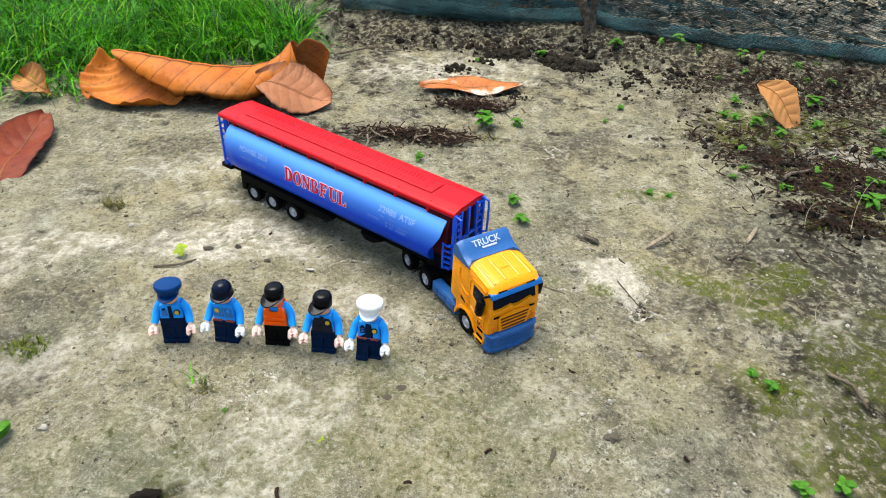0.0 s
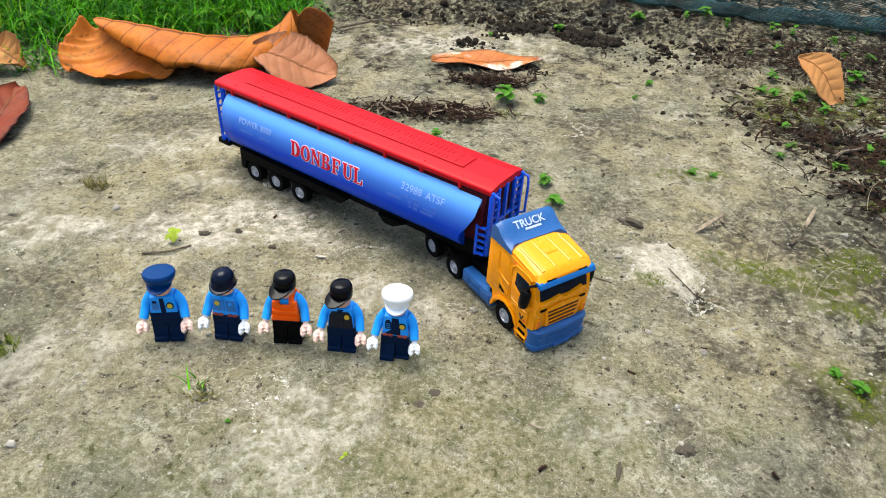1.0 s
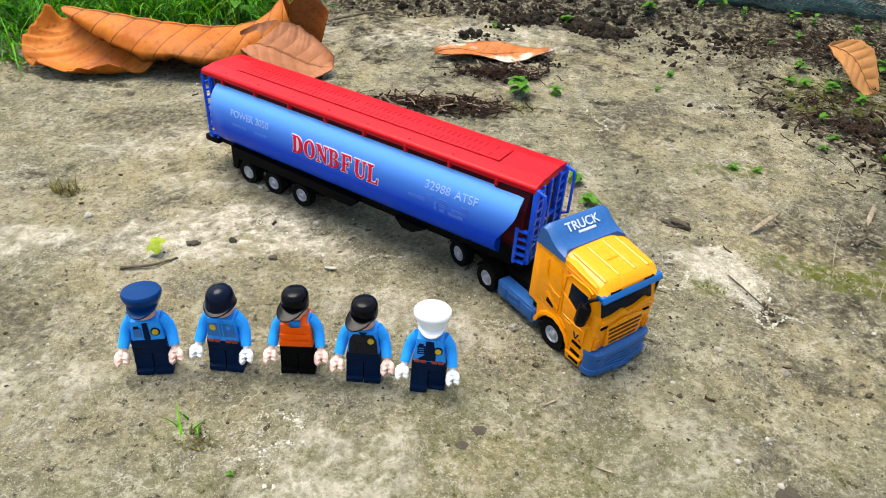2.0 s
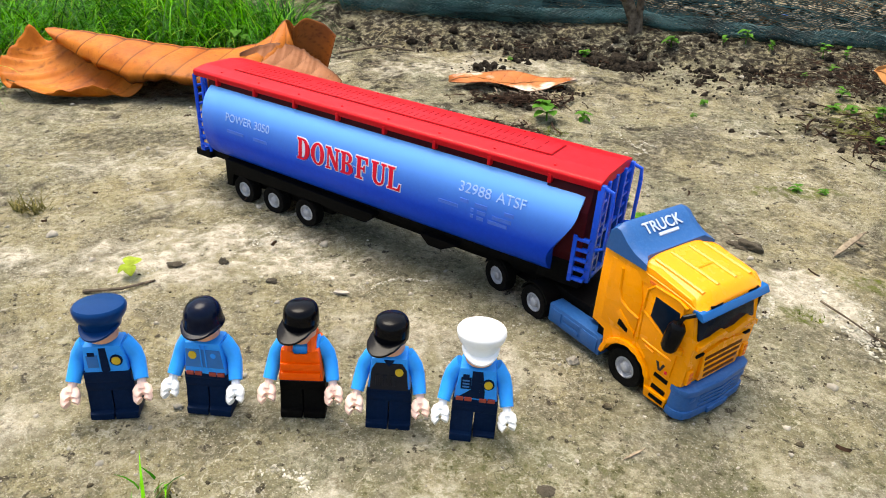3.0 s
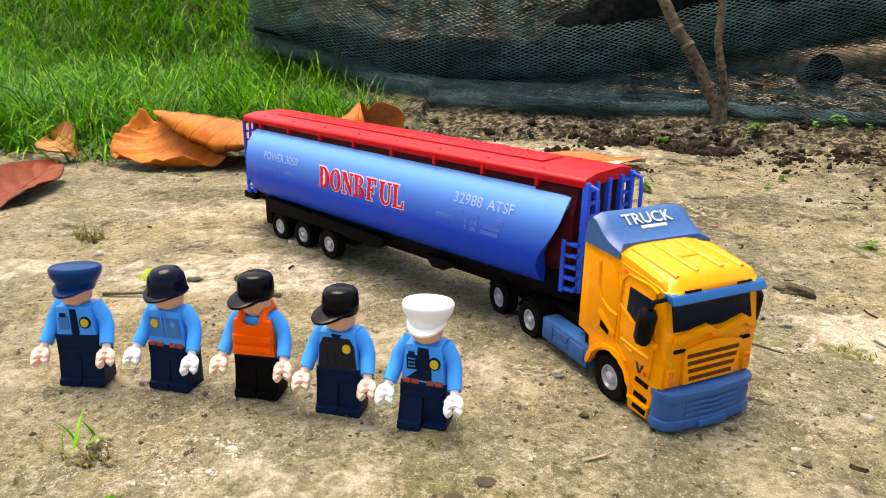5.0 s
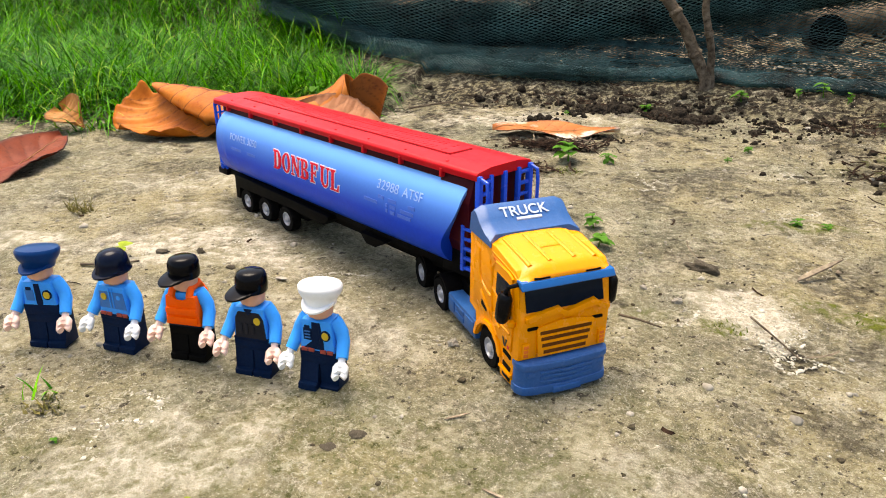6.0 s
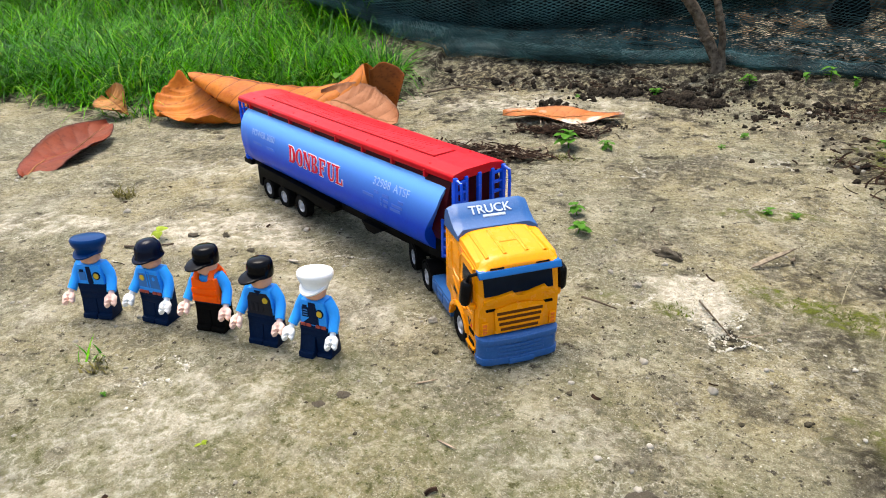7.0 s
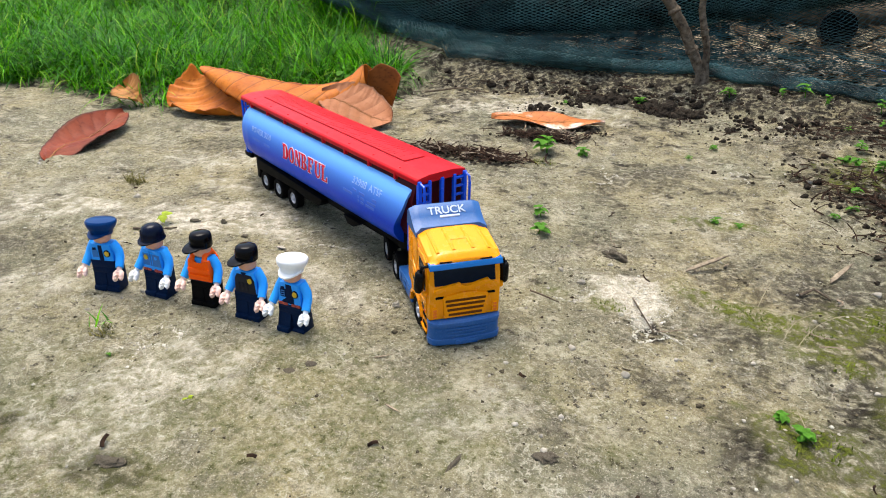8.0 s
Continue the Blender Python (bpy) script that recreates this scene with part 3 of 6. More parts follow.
    part("rim", bm, RIM, wh, "grey plastic rim")


# ---- toy lorry: tractor unit; x points ahead, the foot of the bumper's middle is the origin ----
def build_tractor():
    T = thing("toy_tractor_unit", pose(0.06360, 0.33170, gz(0.05, 0.36) - 0.0002, 0, 0, -56.0), "orange-yellow and slate-blue toy lorry cab coupled to a trailer", "toy lorry")
    H = 0.0204
    arch = [(-0.0295 + 0.0117 * math.cos(radians(a)), 0.0085 + 0.0117 * math.sin(radians(a))) for a in range(170, 5, -15)]
    side = [(-0.0505, 0.0215), (-0.0425, 0.0212), (-0.0425, 0.0106)] + arch + [(-0.0178, 0.0030), (-0.0070, 0.0034), (-0.0058, 0.0172), (-0.0026, 0.0176), (-0.0020, 0.0360),
            (-0.0030, 0.0385), (-0.0058, 0.0500), (-0.0050, 0.0522), (-0.0080, 0.0552), (-0.0260, 0.0582), (-0.0505, 0.0582)]
    bm = bmesh.new()
    prism(bm, side, -H, H, "y", 0.0007)
    body = part("cab_body", bm, YELLOW, T, "glossy orange-yellow plastic cab shell", 50)
    # raised frame of the wheel arch
    for s in (-1, 1):
        bm = bmesh.new()
        outer = [(-0.0295 + 0.0138 * math.cos(radians(a)), 0.0085 + 0.0138 * math.sin(radians(a))) for a in range(175, 5, -10)]
        inner = [(-0.0295 + 0.0119 * math.cos(radians(a)), 0.0085 + 0.0119 * math.sin(radians(a))) for a in range(15, 176, 10)]
        prism(bm, outer + inner, s * (H - 0.001), s * (H + 0.0013), "y", 0.0004)
        part("wheel_arch", bm, YELLOW, T)
        # door panel, its handle recess, window and quarter panel
        bm = bmesh.new()
        prism(bm, [(-0.0250, 0.0235), (-0.0205, 0.0200), (-0.0080, 0.0190), (-0.0072, 0.0340), (-0.0095, 0.0520), (-0.0235, 0.0525), (-0.0262, 0.0500)], s * (H - 0.001), s * (H + 0.0008), "y", 0.0004)
        door = part("door", bm, YELLOW, T)
        bm = bmesh.new()
        prism(bm, [(-0.0222, 0.0400), (-0.0165, 0.0372), (-0.0125, 0.0335), (-0.0092, 0.0328), (-0.0088, 0.0400), (-0.0104, 0.0480), (-0.0218, 0.0490)], s * H, s * (H + 0.0011), "y", 0.0002)
        part("side_window", bm, GLASS, door, "dark tinted side window")
        # raised beads round the door and along the sill
        for pts in ([(-0.0205, 0.0205), (-0.0256, 0.0250), (-0.0262, 0.0400), (-0.0258, 0.0500), (-0.0230, 0.0530), (-0.0120, 0.0526), (-0.0080, 0.0512)], [(-0.0258, 0.0405), (-0.0222, 0.0384), (-0.0165, 0.0354), (-0.0125, 0.0318), (-0.0085, 0.0312)],
                    [(-0.0235, 0.0280), (-0.0160, 0.0272), (-0.0090, 0.0268)]):
            bm = bmesh.new()
            tube(bm, [(x, s * (H + 0.0007), z) for x, z in pts], 0.0006, None, 8)
            part("bead", bm, YELLOW, door)
        # swept crease behind the door
        bm = bmesh.new()
        tube(bm, [(x, s * (H + 0.0004), z) for x, z in ((-0.0395, 0.0525), (-0.0390, 0.0430), (-0.0370, 0.0385), (-0.0330, 0.0362), (-0.0275, 0.0352))], 0.0007, None, 8)
        part("crease", bm, YELLOW, T)
        bm = bmesh.new()
        prism(bm, [(-0.0455, 0.0245), (-0.0280, 0.0250), (-0.0275, 0.0430), (-0.0300, 0.0520), (-0.0330, 0.0545), (-0.0460, 0.0545)], s * (H - 0.001), s * (H + 0.0004), "y", 0.0005)
        part("side_panel", bm, YELLOW, T)
        bm = bmesh.new()
        prism(bm, [(-0.0385, 0.0320), (-0.0280, 0.0262), (-0.0280, 0.0280), (-0.0370, 0.0345)], s * H, s * (H + 0.0009), "y", 0.0003)
        part("moulding", bm, YELLOW, T)
        # vent hole without depth: its dark inside is a black plate
        bm = bmesh.new()
        prism(bm, [(-0.0368, 0.0272), (-0.0315, 0.0258), (-0.0312, 0.0290), (-0.0366, 0.0300)], s * H, s * (H + 0.0006), "y", 0.0002)
        part("air_intake", bm, BLACK, T, "black plate for the dark inside a vent hole")
        bm = bmesh.new()
        tube(bm, [(-0.0215, s * (H + 0.0008), 0.0262), (-0.017, s * (H + 0.0011), 0.0257)], 0.0005, n=6)
        part("door_handle", bm, YELLOW, door)
        # steps below the door
        # step holes are proud black plates; their inner shade is only colour
        for k, (z0, z1) in enumerate(((0.0045, 0.0072), (0.0092, 0.0112), (0.0150, 0.0168))):
            bm = bmesh.new()
            prism(bm, [(-0.0150, z0 + 0.0005), (-0.0085, z0), (-0.0082, z1), (-0.0148, z1 + 0.0005)], s * (H - 0.001), s * (H + 0.0004), "y", 0.0001)
            part("step", bm, BLACK, T, "black plate painted as the dark of a step hole")
        bm = bmesh.new()
        box(bm, (-0.0175, min(s * (H - 0.002), s * (H + 0.0012)), 0.0074), (-0.0068, max(s * (H - 0.002), s * (H + 0.0012)), 0.0088), 0.0004)
        part("step_board", bm, YELLOW, T)
        # mirror: arm, housing
        bm = bmesh.new()
        lathe(bm, [(0, -0.0068), (0.0020, -0.0064), (0.0029, -0.0048), (0.0031, 0.0), (0.0030, 0.0046), (0.0021, 0.0063), (0, 0.0067)], pose(-0.0088, s * (H + 0.0042), 0.0398, s * 4, 6, 0), 16, 0, (1.15, 0.95))
        mir = part("mirror", bm, GLOSSBLACK, T, "glossy black wing mirror")
        bm = bmesh.new()
        tube(bm, [(-0.0082, s * (H + 0.0042), 0.0455), (-0.0072, s * (H + 0.0030), 0.0490), (-0.0045, s * (H + 0.0004), 0.0508)], 0.0009, n=8)
        part("mirror_arm", bm, GLOSSBLACK, mir)
        bm = bmesh.new()
        lathe(bm, [(0, -0.0016), (0.0017, -0.0010), (0.0020, 0), (0.0017, 0.0010), (0, 0.0016)], pose(-0.0068, s * (H + 0.0016), 0.0330), 12)
        tube(bm, [(-0.0068, s * (H - 0.0005), 0.0325), (-0.0074, s * (H + 0.0036), 0.0345)], 0.0009, n=8)
        part("mirror_bracket", bm, YELLOW, mir)
        # headlight cluster on the corner
        bm = bmesh.new()
        box(bm, (-0.0035, min(s * 0.0160, s * 0.0192), 0.0188), (-0.0014, max(s * 0.0160, s * 0.0192), 0.0255), 0.0005)
        lamp = part("headlight", bm, YELLOW, T)
        for k in range(3):
            bm = bmesh.new()
            box(bm, (-0.0016, min(s * 0.0166, s * 0.0186), 0.0196 + k * 0.0019), (-0.0011, max(s * 0.0166, s * 0.0186), 0.0209 + k * 0.0019), 0.0002)
            part("lens", bm, AMBER, lamp, "small amber lens")
        bm = bmesh.new()
        box(bm, (-0.0028, min(s * 0.0125, s * 0.0172), 0.0312), (-0.0013, max(s * 0.0125, s * 0.0172), 0.0324), 0.0003)
        part("slot", bm, BLACK, T)
        # side tank between the axles
        bm = bmesh.new()
        box(bm, (-0.0755, min(s * 0.0125, s * 0.0205), 0.0056), (-0.0432, max(s * 0.0125, s * 0.0205), 0.0152), 0.0009)
        tank = part("side_tank", bm, SLATE, T, "slate-blue plastic side tank")
        for x0, x1, z0, z1 in ((-0.0740, -0.0672, 0.0075, 0.0135), (-0.0660, -0.0560, 0.0075, 0.0100), (-0.0660, -0.0560, 0.0112, 0.0135), (-0.0545, -0.0450, 0.0075, 0.0135)):
            bm = bmesh.new()
            box(bm, (x0, min(s * 0.0200, s * 0.0210), z0), (x1, max(s * 0.0200, s * 0.0210), z1), 0.0004)
            part("panel", bm, SLATE, tank)
    # roof bulge and its ribs
    def roof_z(x):
        return 0.0522 + 0.0034 * float(smooth(-x, 0.0026, 0.0075)) ** 0.6 + 0.0034 * min(1.0, max(0.0, (-x - 0.006) / 0.026)) ** 0.85
    bm = bmesh.new()
    rows = []
    for i in range(15):
        x = -0.0028 - 0.0302 * (i / 14) ** 1.4
        rows.append([bm.verts.new((x, yy, max(0.0520, roof_z(x) - 0.0042 * abs(yy / 0.0207) ** 5 + 0.0012))) for yy in np.linspace(-0.0207, 0.0207, 17)])
    low = [[bm.verts.new((v.co.x, v.co.y, 0.0515)) for v in r] for r in rows]
    for a, b in zip(rows, rows[1:]):
        for k in range(16):
            bm.faces.new((a[k], a[k + 1], b[k + 1], b[k]))
    for a, b in zip(low, low[1:]):
        for k in range(16):
            bm.faces.new((b[k], b[k + 1], a[k + 1], a[k]))
    rim = rows[0] + [r[-1] for r in rows[1:]] + rows[-1][-2::-1] + [r[0] for r in rows[-2:0:-1]]
    rim2 = low[0] + [r[-1] for r in low[1:]] + low[-1][-2::-1] + [r[0] for r in low[-2:0:-1]]
    for k in range(len(rim)):
        j = (k + 1) % len(rim)
        bm.faces.new((rim[j], rim[k], rim2[k], rim2[j]))
    roof = part("roof", bm, YELLOW, T, "bulged glossy yellow roof", 50)
    for yy, x0, x1 in ((-0.0145, -0.0075, -0.030), (-0.0055, -0.0080, -0.030), (0.0055, -0.0080, -0.030), (0.0145, -0.0075, -0.030)):
        bm = bmesh.new()
        tube(bm, [(x, yy, roof_z(x) + 0.0007 - 0.0042 * abs(yy / 0.0207) ** 5) for x in np.linspace(x0, x1, 9)], 0.0012, 0.0011, 8)
        part("roof_rib", bm, YELLOW, roof)
    bm = bmesh.new()
    tube(bm, [(-0.0185, yy, roof_z(-0.0185) + 0.0008) for yy in (-0.0055, 0, 0.0055)], 0.0009, None, 8)
    part("roof_rib", bm, YELLOW, roof)
    for s in (-1, 1):
        bm = bmesh.new()
        box(bm, (-0.0044, min(s * 0.008, s * 0.0150), 0.0524), (-0.0025, max(s * 0.008, s * 0.0150), 0.0532), 0.0003)
        part("roof_slot", bm, BLACK, roof)
    # wind deflector: slanted, hollowed face with ears at both ends
    bm = bmesh.new()
    n, rings = 24, []
    for i in range(n + 1):
        yy = -0.0212 + 0.0424 * i / n
        e = abs(yy) / 0.0212
        up = -0.0016 * float(smooth(e, 0.82, 1.0))
        fx = -0.0318 + 0.0030 * float(smooth(e, 0.80, 1.0))
        prof = [(-0.0500, 0.0572), (fx, 0.0580 - 0.0014 * float(smooth(e, 0.85, 1))), (fx - 0.0004, 0.0608 - 0.0016 * float(smooth(e, 0.85, 1))), (-0.0352, 0.0618 + up * 0.6), (-0.0395, 0.0648 + up), (-0.0440, 0.0686 + up), (-0.0462, 0.0691 + up), (-0.0488, 0.0668 + up)]
        rings.append([bm.verts.new((x, yy, z)) for x, z in prof])
    for a, b in zip(rings, rings[1:]):
        for k in range(len(a)):
            bm.faces.new((a[k], a[(k + 1) % len(a)], b[(k + 1) % len(a)], b[k]))
    bm.faces.new(rings[0][::-1]), bm.faces.new(rings[-1])
    spoiler = part("wind_deflector", bm, SLATE, T, "slate-blue plastic wind deflector with white lettering", 40)
    def on_slope(u, v, w):
        # the face runs from (-0.0352, 0.0618) up to (-0.0440, 0.0686)
        return Vector((-0.0352 - 0.791 * v + 0.612 * w, -0.0112 + u, 0.0618 + 0.612 * v + 0.791 * w + 0.0002))
    lettering("lettering", "TRUCK", 0.0050, 0.0228, LETTER_CAB, spoiler, lambda u, v, w: on_slope(u, v + 0.0050, w), 0.00015, 0.015, "white printed word")
    bm = bmesh.new()
    a, b, c, d = (on_slope(u, v, 0.0001) for u, v in ((0.0065, 0.0030), (0.0185, 0.0030), (0.0185, 0.0042), (0.0065, 0.0042)))
    lo = [bm.verts.new(v - Vector((0, 0, 0.0005))) for v in (a, b, c, d)]
    hi = [bm.verts.new(v) for v in (a, b, c, d)]
    bm.faces.new(hi)
    for k in range(4):
        bm.faces.new((lo[k], lo[(k + 1) % 4], hi[(k + 1) % 4], hi[k]))
    part("print_bar", bm, LETTER_CAB, spoiler)
    # windscreen, sun visor, wiper ledge
    bm = bmesh.new()
    bm2 = [(-0.0028, 0.0388), (-0.0060, 0.0500), (-0.0068, 0.0500), (-0.0036, 0.0388)]
    prism(bm, [(x + 0.0004, z) for x, z in bm2], -0.0176, 0.0176, "y", 0.0002)
    part("windscreen", bm, GLASS, T, "dark tinted windscreen")
    bm = bmesh.new()
    prism(bm, [(-0.0060, 0.0524), (-0.0022, 0.0522), (-0.0006, 0.0496), (-0.0012, 0.0490), (-0.0060, 0.0506)], -0.0209, 0.0209, "y", 0.0005)
    part("sun_visor", bm, VISOR, T, "shiny clear-blue sun visor")
    bm = bmesh.new()
    wave = [(-0.0185, 0.0366), (-0.0150, 0.0372), (-0.0095, 0.0384), (-0.0035, 0.0392), (-0.0022, 0.0376), (0.0000, 0.0368), (0.0022, 0.0376), (0.0070, 0.0388), (0.0130, 0.0400), (0.0142, 0.0384), (0.0185, 0.0368)]
    prism(bm, [(yy, z - 0.0016) for yy, z in wave] + [(yy, z + 0.0008) for yy, z in wave[::-1]], -0.0035, -0.0004, "x", 0.0003)
    part("wiper_ledge", bm, YELLOW, T)
    # grille with slats
    bm = bmesh.new()
    prism(bm, [(-0.0122, 0.0186), (0.0122, 0.0186), (0.0132, 0.0320), (0.0030, 0.0340), (-0.0030, 0.0340), (-0.0132, 0.0320)], -0.0030, -0.0010, "x", 0.0005)
    grille = part("grille", bm, YELLOW, T)
    # the slots are proud strips coloured like the shade inside them
    for z, half in ((0.0207, 0.0098), (0.0237, 0.0106), (0.0267, 0.0112), (0.0295, 0.0118)):
        bm = bmesh.new()
        box(bm, (-0.0016, -half, z - 0.0008), (-0.0008, half, z + 0.0008), 0.0002)
        part("slot", bm, GRILLE, grille, "proud strip in the shade tone of a grille slot")
        for yy in np.linspace(-half + 0.0008, half - 0.0008, 13):
            bm = bmesh.new()
            box(bm, (-0.0012, yy - 0.00013, z - 0.0008), (-0.0009, yy + 0.00013, z + 0.0008))
            part("slat", bm, YELLOW, grille)
    # bumper: rounded blue block with ledges
    bm = bmesh.new()
    plan = [(-0.0068, -0.0206), (-0.0030, -0.0209), (0.0002, -0.0190), (0.0014, -0.0150), (0.0022, 0.0), (0.0014, 0.0150), (0.0002, 0.0190), (-0.0030, 0.0209), (-0.0068, 0.0206)]
    prism(bm, plan, 0.0022, 0.0176, "z", 0.0016)
    bumper = part("bumper", bm, SLATE, T, "slate-blue plastic bumper, dusty below", 50)
    for z0, z1, k in ((0.0030, 0.0068, 1.018), (0.0142, 0.0172, 1.012)):
        bm = bmesh.new()
        prism(bm, [(x + 0.0006 if x > -0.006 else x, y * k) for x, y in plan], z0, z1, "z", 0.0008)
        part("ledge", bm, SLATE, bumper)
    for z in (0.0086, 0.0108, 0.0128):
        bm = bmesh.new()
        prism(bm, [(0.0004, -0.0125), (0.0020, -0.0120), (0.0028, 0.0), (0.0020, 0.0120), (0.0004, 0.0125)], z - 0.0006, z + 0.0006, "z", 0.0003)
        part("bar", bm, SLATE, bumper)
    bm = bmesh.new()
    box(bm, (0.0010, -0.0065, 0.0030), (0.0034, 0.0065, 0.0056), 0.0005)
    part("plate_holder", bm, SLATE, bumper)
    for s in (-1, 1):
        bm = bmesh.new()
        box(bm, (-0.0005, min(s * 0.0135, s * 0.0175), 0.0112), (0.0014, max(s * 0.0135, s * 0.0175), 0.0134), 0.0004)
        part("fog_lamp", bm, SLATE, bumper)
    # door mark: a dark letter shape and a red dot
    bm = bmesh.new()
    prism(bm, [(-0.0150, 0.0232), (-0.0138, 0.0232), (-0.0127, 0.0205), (-0.0118, 0.0232), (-0.0106, 0.0232), (-0.0122, 0.0196), (-0.0134, 0.0196)], -H - 0.0006, -H - 0.0010, "y")
    part("door_mark", bm, LETTER_DARK, T)
    bm = bmesh.new()
    box(bm, (-0.0104, -H - 0.0010, 0.0197), (-0.0092, -H - 0.0006, 0.0210))
    part("door_mark", bm, LETTER_RED, T)
    bm = bmesh.new()
    prism(bm, [(-0.0262, 0.0540), (-0.0170, 0.0535), (-0.0170, 0.0522), (-0.0262, 0.0528)], -H - 0.0002, -H - 0.0006, "y")
    part("print_bar", bm, AMBER, T)
    # frame, coupling and wheels
    bm = bmesh.new()
    box(bm, (-0.1260, -0.0110, 0.0085), (-0.0080, 0.0110, 0.0185), 0.0008)
    box(bm, (-0.0480, -0.0185, 0.0100), (-0.0110, 0.0185, 0.0215), 0.0008)
    box(bm, (-0.0560, -0.0160, 0.0180), (-0.0470, 0.0160, 0.0240), 0.0008)
    lathe(bm, [(0.011, 0.0185), (0.011, 0.0200), (0.0095, 0.0206), (0, 0.0206)], Matrix.Translation((-0.100, 0, 0)), 24)
    part("chassis", bm, BLACK, T, "black plastic chassis")
    for s in (-1, 1):
        for x in (-0.0863, -0.1145):
            bm = bmesh.new()
            pts = [(x + 0.0100 * math.cos(radians(a)), 0.0088 + 0.0105 * math.sin(radians(a))) for a in range(20, 161, 14)]
            pts += [(x + 0.0092 * math.cos(radians(a)), 0.0088 + 0.0097 * math.sin(radians(a))) for a in range(160, 19, -14)]
            prism(bm, pts, s * 0.0115, s * 0.0205, "y")
            part("mudguard", bm, BLACK, T)
            wheel(T, x, s * 0.0175, 0.0088, 0.0066, s)
        wheel(T, -0.0293, s * 0.0172, 0.0090, 0.0066, s)


build_tractor()


# ---- toy lorry: tank trailer; x points ahead, origin under the middle of the lid's rear edge ----
def tank_half(z):
    """Half the tank's width at height z."""
    k = min(1.0, abs((z - 0.0468) / 0.0248))
    return 0.0262 * (1 - k**2.5) ** (1 / 2.5)


def tank_front(z):
    return 0.2370 + 0.0115 * float(smooth(z, 0.0340, 0.0600))


def bowl(cx, cy, rx, ry, a0, a1, n=12):
    return [(cx + rx * math.cos(radians(a0 + (a1 - a0) * i / n)), cy + ry * math.sin(radians(a0 + (a1 - a0) * i / n))) for i in range(n + 1)]


ROMAN = {
    "D": [[(0, 0), (0.36, 0)] + bowl(0.36, 0.5, 0.44, 0.5, -90, 90) + [(0, 1), (0, 0.93), (0.09, 0.90), (0.09, 0.10), (0, 0.07)], [(0.30, 0.08)] + bowl(0.34, 0.5, 0.22, 0.42, -90, 90) + [(0.30, 0.92)]],
    "O": [bowl(0.41, 0.5, 0.41, 0.52, 0, 345, 23), bowl(0.41, 0.5, 0.18, 0.43, 0, 345, 23)],
    "N": [[(0, 0), (0.30, 0), (0.30, 0.07), (0.20, 0.10), (0.20, 0.72), (0.62, 0), (0.74, 0), (0.74, 0.90), (0.84, 0.93), (0.84, 1), (0.54, 1), (0.54, 0.93), (0.64, 0.90), (0.64, 0.36), (0.28, 1), (0, 1), (0, 0.93), (0.10, 0.90), (0.10, 0.10), (0, 0.07)]],
    "B": [[(0, 0), (0.40, 0)] + bowl(0.40, 0.27, 0.34, 0.27, -90, 80) + bowl(0.38, 0.76, 0.30, 0.24, -70, 90) + [(0, 1), (0, 0.93), (0.09, 0.90), (0.09, 0.10), (0, 0.07)],
          [(0.30, 0.08)] + bowl(0.37, 0.28, 0.16, 0.20, -90, 90) + [(0.30, 0.48)], [(0.30, 0.56)] + bowl(0.36, 0.74, 0.14, 0.18, -90, 90) + [(0.30, 0.92)]],
    "F": [[(0, 0), (0.40, 0), (0.40, 0.07), (0.30, 0.10), (0.30, 0.46), (0.44, 0.46), (0.48, 0.36), (0.54, 0.36), (0.54, 0.66), (0.48, 0.66), (0.44, 0.55), (0.30, 0.55), (0.30, 0.91), (0.54, 0.91), (0.63, 0.72), (0.70, 0.72), (0.68, 1), (0, 1), (0, 0.93), (0.09, 0.90), (0.09, 0.10), (0, 0.07)]],
    "U": [[(0, 1), (0, 0.93), (0.09, 0.90), (0.09, 0.30)] + bowl(0.42, 0.30, 0.31, 0.32, 190, 350) + [(0.73, 0.90), (0.83, 0.93), (0.83, 1), (0.54, 1), (0.54, 0.93), (0.63, 0.90), (0.63, 0.32)] + bowl(0.46, 0.32, 0.16, 0.22, -10, -170) + [(0.30, 0.90), (0.38, 0.93), (0.38, 1)]],
    "L": [[(0, 0), (0.70, 0), (0.74, 0.32), (0.67, 0.32), (0.58, 0.09), (0.30, 0.09), (0.30, 0.90), (0.40, 0.93), (0.40, 1), (0, 1), (0, 0.93), (0.09, 0.90), (0.09, 0.10), (0, 0.07)]],
}


def roman_letter(letter, mat, parent, place, lift, grow):
    """One thick-and-thin letter with serifs, one unit high; grow widens its outline for the pale border."""
    cu = bpy.data.curves.new("letter", "CURVE")
    cu.dimensions, cu.fill_mode, cu.extrude, cu.offset = "2D", "BOTH", 0.02, grow
    for ring in ROMAN[letter]:
        sp = cu.splines.new("POLY")
        sp.points.add(len(ring) - 1)
        for p, (x, y) in zip(sp.points, ring):
            p.co = (x, y, 0, 1)
        sp.use_cyclic_u = True
    ob = bpy.data.objects.new("letter", cu)
    scene.collection.objects.link(ob)
    bpy.context.view_layer.update()
    me = bpy.data.meshes.new_from_object(ob.evaluated_get(bpy.context.evaluated_depsgraph_get()))
    bpy.data.objects.remove(ob)
    bm = bmesh.new()
    bm.from_mesh(me)
    bmesh.ops.remove_doubles(bm, verts=bm.verts[:], dist=1e-4)
    for v in bm.verts:
        v.co = place(v.co.x, v.co.y, lift if v.co.z > 0 else -0.0002)
    return part("letter", bm, mat, parent)


